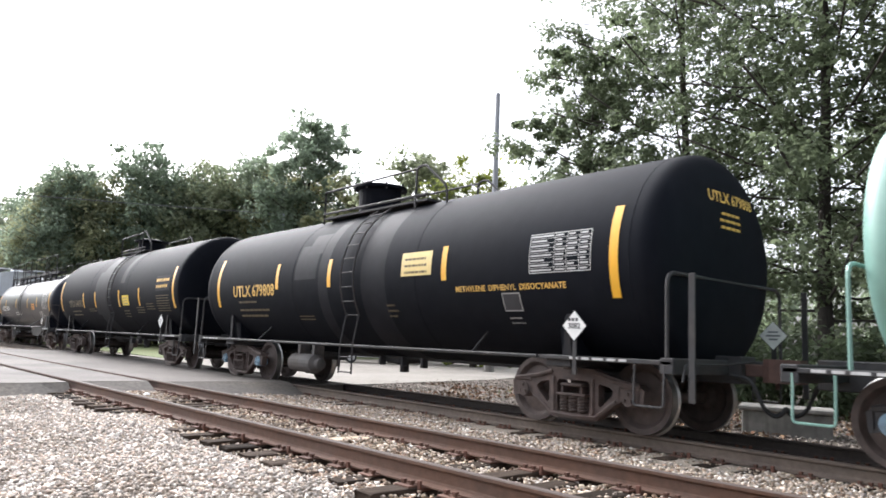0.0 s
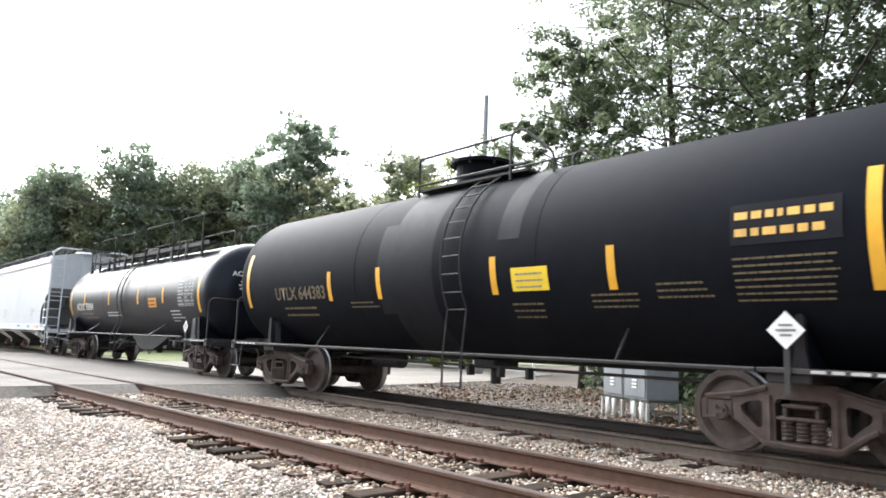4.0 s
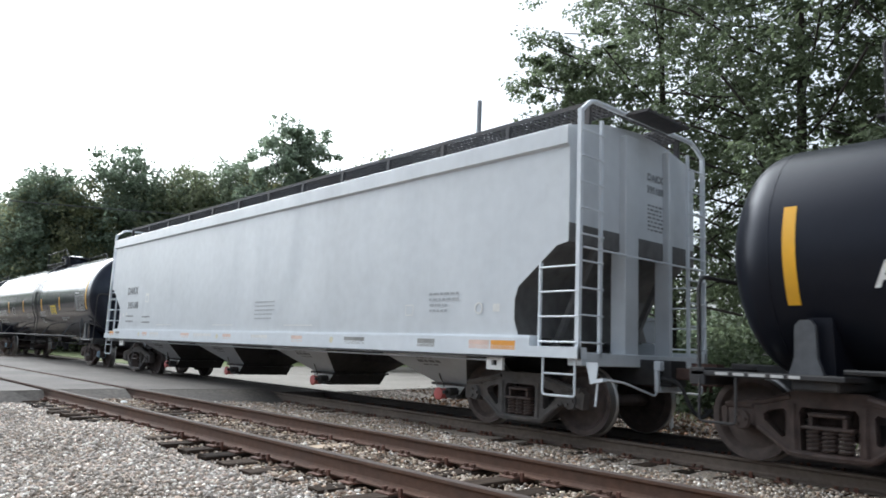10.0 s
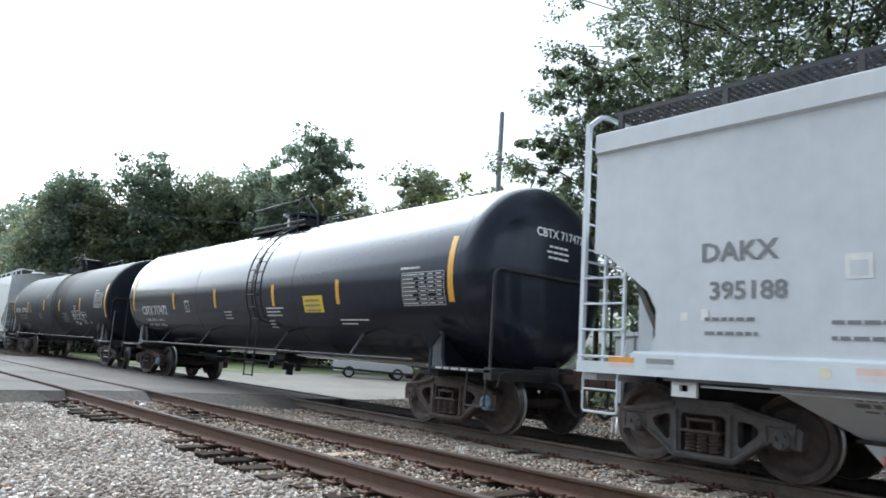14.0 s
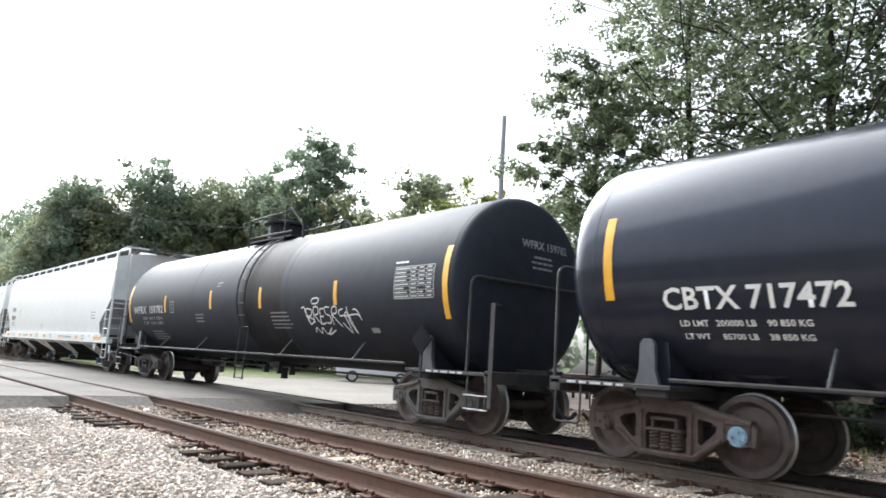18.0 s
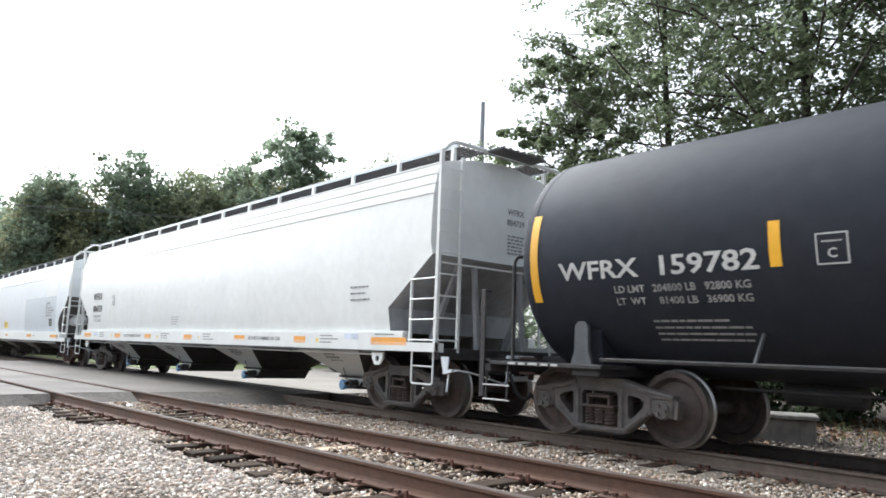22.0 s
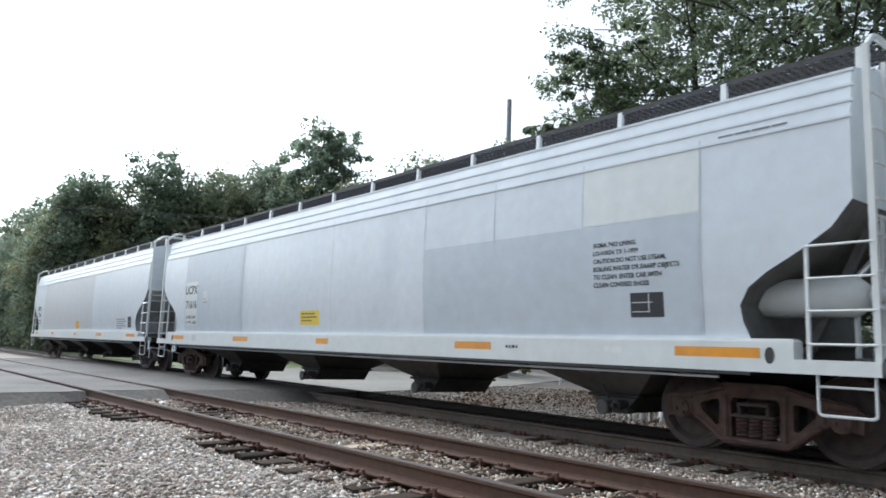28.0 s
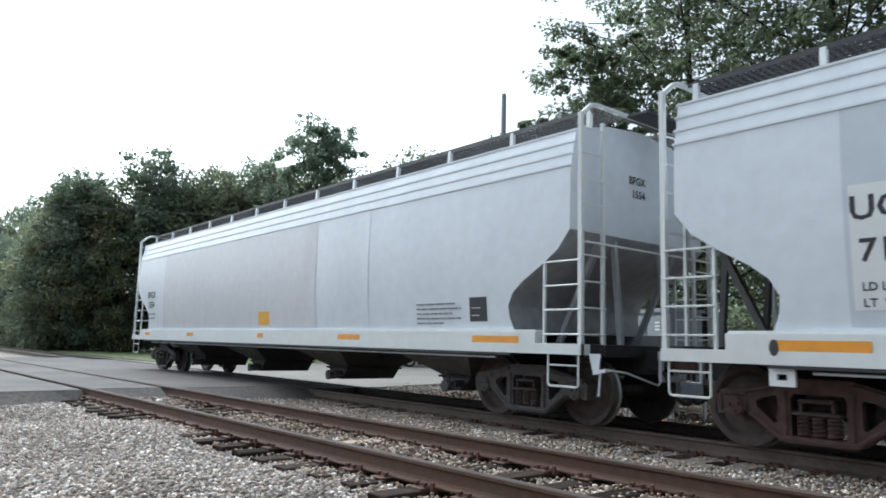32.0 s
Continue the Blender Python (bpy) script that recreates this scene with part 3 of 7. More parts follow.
slab([(-38, near_y(-38, -0.80)), (-38, -25), (-13.6, -25), (-14.2, 0.2), (-14.45, 1.8), (-14.6, 3.0), (ROAD_R, near_y(ROAD_R, -0.80))], -0.5, 0.04)
slab([(-37, 13.0), (-18.4, 13.0), (-19.6, 16.8), (-20.6, 20.5), (-23.0, 25.0), (-26.0, 31.0), (-36, 37), (-43, 36), (-42, 28), (-39.5, 23), (-37, 19), (-37, 15)], -0.62, -0.285, "lot", "lot_slab")
bm = loops(B(), [[(x, y, z) for x, y in ((-37, 13.2), (-37, 15), (-37, 19), (-39.5, 23), (-42, 28), (-43, 36), (-40, 52), (-80, 62), (-100, 30), (-100, 13.2))] for z in (-0.6, -0.272)])
bmesh.ops.recalc_face_normals(bm, faces=bm.faces[:])
tagged(part("lawn", bm, "grass"), "green mown grass beyond the pale lot", "lawn", kind="structure")
bm = loops(B(), [[(-39, TC_TRACK + 0.8, -0.6), (-14.8, TC_TRACK + 0.8, -0.6), (-18.4, 13.0, -0.6), (-39, 13.0, -0.6)], [(-39, TC_TRACK + 0.8, -0.03), (-14.8, TC_TRACK + 0.8, -0.03), (-18.4, 13.0, -0.285), (-39, 13.0, -0.285)]])
bmesh.ops.recalc_face_normals(bm, faces=bm.faces[:])
part("road_slab", bm, "lot", road)


# ---- the two tracks ----
RAIL = [(-0.07, -0.178), (0.07, -0.178), (0.07, -0.165), (0.018, -0.148), (0.009, -0.13), (0.009, -0.05), (0.032, -0.038), (0.037, -0.03), (0.037, -0.008),
        (0.028, 0.0), (-0.028, 0.0), (-0.037, -0.008), (-0.037, -0.03), (-0.032, -0.038), (-0.009, -0.05), (-0.009, -0.13), (-0.018, -0.148), (-0.07, -0.165)]


def rail_mesh(material):
    bm = prism(B(), RAIL, -150, 40, "yz")
    for f in bm.faces:
        c = f.calc_center_median()
        f.material_index = 1 if c.z > -0.006 else 0
    me = bpy.data.meshes.new("rail")
    bm.to_mesh(me)
    bm.free()
    me.materials.append(M[material])
    me.materials.append(M["rail_top"])
    return me


def tie_mesh(seed):
    rnd, bm = random.Random(seed), B()
    box(bm, -0.105, 0.105, -1.26, 1.26, -0.375, -0.192, 0.012)
    for v in bm.verts:
        v.co += Vector((rnd.uniform(-0.012, 0.012), rnd.uniform(-0.03, 0.03), rnd.uniform(-0.008, 0.006)))
    me = bpy.data.meshes.new("tie")
    bm.to_mesh(me)
    bm.free()
    return me


def plate_mesh():
    bm = box(B(), -0.09, 0.09, -0.17, 0.17, -0.194, -0.178, 0.004)
    for sx in (-0.05, 0.05):
        for sy in (-0.105, 0.105):
            box(bm, sx - 0.012, sx + 0.012, sy - 0.012, sy + 0.012, -0.18, -0.150)
            box(bm, sx - 0.017, sx + 0.017, sy - 0.022 if sy > 0 else sy - 0.017, sy + 0.017 if sy > 0 else sy + 0.022, -0.158, -0.142)
    me = bpy.data.meshes.new("tie_plate")
    bm.to_mesh(me)
    bm.free()
    return me


def anchor_mesh():
    bm = box(B(), -0.02, 0.02, -0.10, 0.10, -0.215, -0.185, 0.005)
    box(bm, -0.02, 0.02, -0.105, -0.08, -0.2, -0.13, 0.005)
    box(bm, -0.02, 0.02, 0.08, 0.105, -0.2, -0.13, 0.005)
    me = bpy.data.meshes.new("rail_anchor")
    bm.to_mesh(me)
    bm.free()
    return me


TIES, PLATE, ANCHOR = [tie_mesh(k) for k in range(6)], plate_mesh(), anchor_mesh()


def track(base, label, material, x0, x1, gauge=0.735, step=0.50, seed=1, other=None):
    t = empty("railway_track", label, "railway track", kind="structure")
    t.matrix_world = base
    for sy, paint in ((-1, material), (1, other or material)):
        piece("rail", rail_mesh(paint), None, t, "rusty steel rail with a worn head" if paint != "rail_oil_shade" else "steel rail darkened for oil and the train's shade").location.y = sy * gauge
    rnd, x, k = random.Random(seed), x0, 0
    while x < x1:
        tie = piece("tie", TIES[k % 6], "tie", t)
        tie.location = (x + rnd.uniform(-0.03, 0.03), rnd.uniform(-0.05, 0.05), rnd.uniform(-0.012, 0.004))
        tie.rotation_euler = (0, 0, rnd.uniform(-0.03, 0.03))
        for sy in (-1, 1):
            p = piece("tie_plate", PLATE, "plate", tie)
            p.location = (0, sy * gauge - tie.location.y, -tie.location.z)
            if (k + sy) % 2 == 0:
                a = piece("rail_anchor", ANCHOR, "rust", tie)
                a.location = (0.135, sy * gauge - tie.location.y, -tie.location.z)
        x += step + rnd.uniform(-0.04, 0.04)
        k += 1
    return t


near_track = track(NEAR, "empty railway track of rusty rails on dark timber ties", "rail", -14.4, 15.0, seed=2)
# the second rail is darkened for the train's shade as well as oil
far_track = track(FAR, "railway track under the train with brown-grey rails", "rail_grey", -14.4, 15.0, seed=5, other="rail_oil_shade")
bm = box(B(), -0.11, 0.11, -0.33, 0.25, -0.19, -0.183, 0.002)
ob = part("bare_wood_patch", bm, "pale_wood", near_track, "patch of bare pale wood on a tie")
ob.location = (-7.22, 0.3, 0.0)


# ---- crushed stone ----
def stones(name, places, sizes, material, label, seed, rough=0.38):
    """Many angular stones as one mesh; places is an array of x, y, z."""
    rs = np.random.RandomState(seed)
    block = 0.62 * np.array([(a, b, c) for a in (-1, 1) for b in (-1, 1) for c in (-1, 1)])
    sides = np.array([(0, 1, 3, 2), (4, 6, 7, 5), (0, 4, 5, 1), (2, 3, 7, 6), (0, 2, 6, 4), (1, 5, 7, 3)])
    n = len(places)
    v = block[None] * (1 + rs.uniform(-rough, rough, (n, 8, 3)))
    v = v * (sizes[:, None, None] * rs.uniform(0.65, 1.25, (n, 1, 3)))
    q = rs.normal(size=(n, 4))
    q /= np.linalg.norm(q, axis=1, keepdims=True)
    w, x, y, z = q.T
    r = np.stack([1 - 2 * (y * y + z * z), 2 * (x * y - z * w), 2 * (x * z + y * w), 2 * (x * y + z * w), 1 - 2 * (x * x + z * z), 2 * (y * z - x * w),
                  2 * (x * z - y * w), 2 * (y * z + x * w), 1 - 2 * (x * x + y * y)], -1).reshape(n, 3, 3)
    v = np.einsum("nij,nkj->nki", r, v) * np.array([1.1, 1.1, 0.72]) + places[:, None]
    f = (sides[None] + 8 * np.arange(n)[:, None, None]).reshape(-1, 4)
    return tagged(soup(name, v.reshape(-1, 3), f, material), label, "gravel", kind="stuff")


def soup(name, verts, faces, material, parent=None):
    """One mesh from arrays of corners and of faces with equally many corners each."""
    me = bpy.data.meshes.new(name)
    k = faces.shape[1]
    me.vertices.add(len(verts))
    me.vertices.foreach_set("co", np.ascontiguousarray(verts, dtype=np.float32).ravel())
    me.loops.add(faces.size)
    me.loops.foreach_set("vertex_index", np.ascontiguousarray(faces, dtype=np.int32).ravel())
    me.polygons.add(len(faces))
    me.polygons.foreach_set("loop_start", np.arange(0, faces.size, k, dtype=np.int32))
    me.update(calc_edges=True)
    me.materials.append(M[material])
    ob = new(name, me)
    if parent:
        ob.parent = parent
    return ob


def scatter(x0, x1, y0, y1, step, seed):
    rs = np.random.RandomState(seed)
    gx, gy = np.meshgrid(np.arange(x0, x1, step), np.arange(y0, y1, step))
    p = np.stack([gx.ravel(), gy.ravel()], -1)
    return p + rs.uniform(-0.55, 0.55, p.shape) * step, rs


def smooth_bumps(p):
    return 0.025 * np.sin(p[:, 0] * 1.7 + np.sin(p[:, 1] * 1.3)) + 0.02 * np.sin(p[:, 1] * 2.9 + p[:, 0] * 0.8)


# the gravel shoulder on the camera's side, heaped against the ends of the ties
p, rs = scatter(-16.0, -4.8, -0.4, 3.75, 0.028, 3)
off = p[:, 1] - 0.0235 * p[:, 0]
keep = (p[:, 0] > -14.15 - 0.2 * (p[:, 1] - 2.0) + 0.12 * np.sin(p[:, 1] * 7) + 0.1 * np.sin(p[:, 1] * 17)) & (off < 3.75) & (p[:, 1] > -0.1 - 0.09 * p[:, 0])
p, off = p[keep], off[keep]
z = -0.255 + 0.045 * np.clip((off - 0.8) / 2.2, 0, 1) + 0.056 * np.clip((off - 2.65) / 0.6, 0, 1) + smooth_bumps(p) + rs.uniform(-0.012, 0.016, len(p))
stones("gravel_shoulder", np.c_[p, z], 0.009 + 0.019 * rs.uniform(0, 1, len(p)) ** 1.6, "ballast", "pale grey crushed stone heaped beside the ties", 4)
bm = B()
bx = [-17 + 0.5 * i for i in range(64)]
by = [-3.0 + 0.45 * i for i in range(15)]
vs = [[bm.verts.new((x, y, -0.28 + 0.045 * min(max((y - 0.0235 * x - 0.8) / 2.2, 0), 1) + float(smooth_bumps(np.array([[x, y]]))[0]))) for x in bx] for y in by]
for a, b in zip(vs, vs[1:]):
    for i in range(len(bx) - 1):
        if bx[i] > -14.6:
            bm.faces.new((a[i], a[i + 1], b[i + 1], b[i]))
tagged(part("gravel_bed", bm, "ballast_bed", smooth=True), "fine dusty grit under the crushed stone", "gravel", kind="structure")

# between the rails and between the tracks
p, rs = scatter(-14.4, -1.4, 3.35, 10.7, 0.041, 7)
off = p[:, 1] - 4.67 - 0.0235 * p[:, 0]
mid = TC_TRACK - p[:, 1]
near_rail = np.minimum(np.abs(np.abs(off) - 0.735), np.abs(np.abs(mid) - 0.735))
keep = (near_rail > 0.075) & (rs.uniform(size=len(p)) < np.where(p[:, 1] > 8.3, 0.36, 0.94))
p, off, mid = p[keep], off[keep], mid[keep]
inner = np.abs(off) < 1.3
z = np.where(inner, np.where(np.abs(off) < 0.7, -0.122, -0.136), -0.185) + np.where(np.abs(mid) < 1.35, -0.02, 0) + 0.6 * smooth_bumps(p) + rs.uniform(-0.03, 0.016, len(p))
pale = ((~inner) & (np.abs(mid) > 1.1) & (rs.uniform(size=len(p)) < 0.42)) | (rs.uniform(size=len(p)) < 0.16)
size = rs.uniform(0.011, 0.026, len(p)) * np.where(p[:, 1] > 8.3, 1.5, 1.0)
# stones below the cars carry painted shade on top of the oil
oil_shade = (mid < 0.72) & (mid > -1.0)
for flag, m, n, text, sd2 in ((oil_shade, "oily_stone", "track_ballast", "stones under the train, darkened for oil and shade", 10), (pale & ~oil_shade, "ballast", "track_ballast", "pale crushed stone between the tracks", 8), (~pale & ~oil_shade, "brown_ballast", "track_ballast", "rust-stained stones between the ties", 9)):
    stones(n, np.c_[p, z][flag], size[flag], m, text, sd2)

# coarser stone along the tracks beside and behind the viewer
p, rs = scatter(-4.8, 12.0, -2.4, 3.6, 0.12, 21)
p = p[p[:, 1] > -1.5 + 0.5 * np.sin(p[:, 0])]
stones("gravel_shoulder", np.c_[p, -0.245 + smooth_bumps(p) + rs.uniform(-0.01, 0.015, len(p))], rs.uniform(0.025, 0.06, len(p)), "ballast", "pale grey crushed stone along the empty track", 22)
p, rs = scatter(-1.4, 12.0, 3.5, 11.0, 0.13, 23)
off, mid = np.abs(p[:, 1] - 4.67 - 0.0235 * p[:, 0]), np.abs(TC_TRACK - p[:, 1])
p = p[(np.abs(off - 0.735) > 0.09) & (np.abs(mid - 0.735) > 0.09)]
stones("track_ballast", np.c_[p, -0.175 + rs.uniform(-0.02, 0.015, len(p))], rs.uniform(0.025, 0.06, len(p)), "brown_ballast", "rust-stained stone along the tracks", 24)

# grit beyond the train
p, rs = scatter(-24, -1.0, 10.6, 21.0, 0.12, 11)
edge = -15.3 - 1.0 * (np.minimum(p[:, 1], 13.6) - 10.0) - 0.28 * np.clip(p[:, 1] - 13.6, 0, 20)
keep = (p[:, 0] > edge + rs.normal(size=len(p)) * 0.45) & (rs.uniform(size=len(p)) < 0.95 - 0.05 * (p[:, 1] - 10.6))
p = p[keep]
stones("trackside_grit", np.c_[p, GROUND + 0.025 + 0.1 * np.clip((11.3 - p[:, 1]) / 0.8, 0, 1) + rs.uniform(-0.02, 0.01, len(p))], rs.uniform(0.014, 0.045, len(p)), "dirt_grit", "loose stones and grit behind the train", 12)

# a scrap of litter by the rail at the crossing
bm = bmesh.new()
bmesh.ops.create_icosphere(bm, subdivisions=2, radius=0.1)
for v in bm.verts:
    v.co *= 1 + 0.5 * noise.noise(v.co * 9)
    v.co.z *= 0.6
ob = part("litter", bm, "litter", smooth=False)
ob.location, ob.scale = (-13.35, 4.5, -0.085), (0.6, 0.6, 0.6)
tagged(ob, "crumpled scrap of white litter beside the rail", "litter")


# ---- things behind the train ----
def rotated(ob, deg):
    ob.rotation_euler = (0, 0, radians(deg))
    return ob


def signal_cabinet(at, deg):
    """A tall double cabinet; at is the foot of its front corner, its front runs to the left of it."""
    t = empty("signal_cabinet", "tall grey steel signal cabinet on pipe legs beside the track", "signal cabinet", at=at)
    rotated(t, deg)
    lo, hi = 0.44, 2.19
    for x0, x1 in ((-1.80, -0.92), (-0.90, 0.0)):
        bm = box(B(), x0, x1, 0.0, 0.72, lo, hi - 0.05, 0.012)
        prism(bm, [(-0.05, hi - 0.052), (0.77, hi - 0.052), (0.77, hi - 0.01), (-0.05, hi + 0.03)], x0 - 0.02 * (x0 < -1), x1 + 0.04 * (x1 > -0.5), "yz")
        c = part("cabinet", bm, "cabinet", t)
        part("door", box(B(), x0 + 0.05, x1 - 0.05, -0.016, -0.003, lo + 0.05, hi - 0.12, 0.004), "cabinet", c)
        for k in range(3):
            for z in (lo + 0.22, hi - 0.42):
                part("vent", box(B(), (x0 + x1) / 2 - 0.09, (x0 + x1) / 2 + 0.09, -0.030, -0.017, z + 0.07 * k, z + 0.035 + 0.07 * k), "white", c)
        part("handle", box(B(), x1 - 0.13, x1 - 0.10, -0.05, -0.017, 1.2, 1.36, 0.005), "grate", c)
    for k, w in enumerate((0.42, 0.36, 0.44)):
        part("side_print", box(B(), 0.001, 0.004, 0.36 - w / 2, 0.36 + w / 2, 1.10 - 0.15 * k, 1.18 - 0.15 * k), "grey_ink", t)
    part("shelf", box(B(), -1.86, 0.06, 0.0, 0.78, lo - 0.03, lo - 0.003, 0.006), "grate", t)
    for x in (-1.6, -1.32, -0.5, -0.2):
        part("conduit", disc(B(), [(-0.05, 0.06), (lo - 0.055, 0.06)], "z", (x, 0.02, 0), 12), "white", t, "white plastic cable pipe", True)
    for x in (-1.82, -0.95, 0.02):
        for y in (0.0, 0.72):
            part("leg", box(B(), x - 0.03, x + 0.03, y - 0.03, y + 0.03, -0.05, lo - 0.055, 0.004), "galv", t)
    for y in (0.72,):
        part("cross_bar", box(B(), -1.82, 0.02, y - 0.015, y + 0.015, 0.14, 0.19), "galv", t)
    return t


cabinet = signal_cabinet((-8.17, 12.66, GROUND), -26)

box_t = empty("concrete_box", "weathered concrete utility box with a lid", "utility box", at=(-5.98, 13.3, GROUND))
rotated(box_t, 24)
bm = box(B(), -0.72, 0.72, -0.42, 0.42, -0.05, 0.42, 0.02)
part("body", bm, "concrete", box_t)
bm = box(B(), -0.77, 0.77, -0.47, 0.47, 0.423, 0.50, 0.015)
part("lid", bm, "concrete", box_t)

# the tall pole and the overhead wire
pole = empty("utility_pole", "tall weathered utility pole", "utility pole", at=(-26.5, 25.8, GROUND))
bm = disc(B(), [(-0.3, 0.19), (0.0, 0.18), (14.65, 0.13), (14.7, 0.11)], "z", seg=14)
part("shaft", bm, "pole", pole, smooth=True)
bm = disc(B(), [(0, 0.26), (0.7, 0.26), (0.72, 0.2)], "z", seg=14)
part("footing", bm, "concrete", pole)
WIRE_A, WIRE_B = Vector((-63.2, -12.8, 9.5)), Vector((-52.0, 27.0, 10.8))
bm = tube(B(), [WIRE_A.lerp(WIRE_B, i / 24) - Vector((0, 0, 0.12 * 4 * (i / 24) * (1 - i / 24))) for i in range(25)], 0.034, 5)
tagged(part("overhead_cable", bm, "cable"), "thin black overhead cable before the trees", "cable")
for at in ((-63.2, -12.8), (-52.0, 27.0)):
    p2 = empty("cable_pole", "wooden cable pole among the trees", "utility pole", at=(at[0], at[1], GROUND))
    bm = disc(B(), [(-0.3, 0.15), (9.85 if at[0] < -60 else 11.15, 0.11)], "z", seg=12)
    part("shaft", bm, "pole", p2, smooth=True)
post = empty("marker_post", "thin white leaning marker post", "post", at=(-21.6, 24.6, GROUND))
bm = tube(B(), [(0, 0, -0.1), (-0.15, 0, 1.25)], 0.05)
part("stake", bm, "white", post)


def car_vehicle(at, deg, paint, label):
    t = empty("parked_car", label, "car", "parked cars", at=at)
    rotated(t, deg)
    low = [(-2.3, 0.35), (2.25, 0.35), (2.32, 0.55), (2.25, 0.82), (1.1, 0.98), (-2.2, 1.02), (-2.34, 0.75)]
    bm = prism(B(), low, -0.88, 0.88)
    bmesh.ops.bevel(bm, geom=bm.edges[:], offset=0.05, segments=2, affect="EDGES")
    part("body", bm, paint, t)
    top = [(-1.6, 1.0), (1.1, 0.97), (0.35, 1.5), (-1.0, 1.53)]
    bm = loops(B(), [[(x, -0.84, z) if z < 1.2 else (x, -0.68, z) for x, z in top], [(x, 0.84, z) if z < 1.2 else (x, 0.68, z) for x, z in top]])
    bmesh.ops.recalc_face_normals(bm, faces=bm.faces[:])
    cabin = part("cabin", bm, paint, t)
    for sy in (-1, 1):
        bm = B()
        bm.faces.new([bm.verts.new(q) for q in ((-1.35, sy * 0.835, 1.06), (0.85, sy * 0.835, 1.06), (0.28, sy * 0.705, 1.44), (-0.95, sy * 0.705, 1.44))])
        part("side_window", bm, "glass", cabin)
        for x in (-1.4, 1.4):
            bm = disc(B(), [(sy * 0.72, 0.001), (sy * 0.72, 0.33), (sy * 0.90, 0.33), (sy * 0.91, 0.28), (sy * 0.905, 0.22)], "y", (x, 0, 0.33), 20, False)
            w = part("wheel", bm, "rubber", t)
            bm = disc(B(), [(sy * 0.905, 0.225), (sy * 0.93, 0.2), (sy * 0.92, 0.001)], "y", (x, 0, 0.33), 14, False)
            part("rim", bm, "galv", w)
    return t


car_vehicle((-35.2, 24.8, -0.285), 60, "car_white", "white parked car on the pale lot")
car_vehicle((-33.9, 31.4, -0.285), 40, "car_dark", "dark parked car on the pale lot")
car_vehicle((-62.0, 31.0, -0.285), 40, "car_white", "white parked car far across the lot")


# ---- trees ----
def leaves(name, centres, radii, per, size, material, seed, parent=None, flat=0.75):
    """Small bent leaves in clumps, most of them facing up and outwards."""
    rs = np.random.RandomState(seed)
    n = len(centres) * per
    c = np.repeat(centres, per, 0)
    r = np.repeat(radii, per)
    d = rs.normal(size=(n, 3))
    d /= np.linalg.norm(d, axis=1, keepdims=True)
    c = c + d * (r * rs.uniform(0.05, 1.0, n) ** 0.45)[:, None] * np.array([1, 1, flat])
    up = 0.55 * d + np.array([0, 0, 0.75]) + 0.55 * rs.normal(size=(n, 3))
    up /= np.linalg.norm(up, axis=1, keepdims=True)
    a = np.cross(up, rs.normal(size=(n, 3)))
    a /= np.linalg.norm(a, axis=1, keepdims=True)
    b = np.cross(up, a)
    s = size * rs.uniform(0.6, 1.3, n)[:, None]
    bow = up * s * -0.22
    v = np.stack([c - a * s + bow, c + b * s * 0.55, c + a * s + bow, c - b * s * 0.55], 1)
    f = np.arange(4 * n).reshape(n, 4)
    return soup(name, v.reshape(-1, 3), f, material, parent)


def tree(H, crown, base, seed, clumps, per, size, material, label, trunk=0.2, loose=0.34, clump=(0.07, 0.10, 0.14, 0.19), group="trees behind the railway"):
    """A tapered trunk with limbs, and clumps of leaves round the limbs' ends. crown: its widest radius; base: where it starts."""
    rnd = random.Random(seed)
    t = empty("tree", label, "tree", group)
    bm = B()
    line = [Vector((0.12 * math.sin(q * 7 + seed), 0.12 * math.cos(q * 5 + seed), H * 0.93 * q)) for q in [i / 7 for i in range(8)]]
    rings = []
    for i, p in enumerate(line):
        r = trunk * (1 - 0.85 * i / 7) * (1.35 if i == 0 else 1)
        rings.append([p + Vector((r * math.cos(a), r * math.sin(a), -0.3 if i == 0 else 0)) for a in [2 * math.pi * k / 8 for k in range(8)]])
    loops(bm, rings)
    cs, rr = [], []
    limbs = max(10, clumps // 7)
    for i in range(limbs):
        q = base + (0.97 - base) * (i + rnd.random()) / limbs
        k = min(int(q * 7), 6)
        p = line[k].lerp(line[k + 1], q * 7 - k)
        a = i * 2.4 + rnd.uniform(-0.5, 0.5)
        h = (q - base) / (1 - base)
        reach = crown * (math.sin(math.pi * min(0.97, 0.18 + 0.80 * h)) ** 0.7) * rnd.uniform(0.7, 1.0)
        end = p + Vector((math.cos(a) * reach, math.sin(a) * reach, reach * rnd.uniform(0.05, 0.5)))
        midp = p.lerp(end, 0.5) + Vector((0, 0, -0.05 * reach))
        tube(bm, [p, midp, end], max(0.016, trunk * 0.2 * (1 - q * 0.6)), 5)
        for j in range(7):
            f = rnd.uniform(0.25, 1.03)
            spot = p.lerp(end, f) + Vector((rnd.uniform(-loose, loose), rnd.uniform(-loose, loose), rnd.uniform(-loose, 1.2 * loose))) * crown
            cs.append(spot)
            rr.append(rnd.choice(clump) * crown)
            if j < 1:
                tube(bm, [p.lerp(end, f * 0.8), spot], max(0.012, trunk * 0.07), 4)
    part("trunk", bm, "bark", t, smooth=True)
    leaves("crown", np.array([tuple(c) for c in cs]), np.array(rr), per, size, material, seed, t)
    return t


def plant(t, x, y, rz, k=1.0):
    t.location, t.rotation_euler, t.scale = (x, y, GROUND), (0, 0, radians(rz)), (k, k, k)
    return t


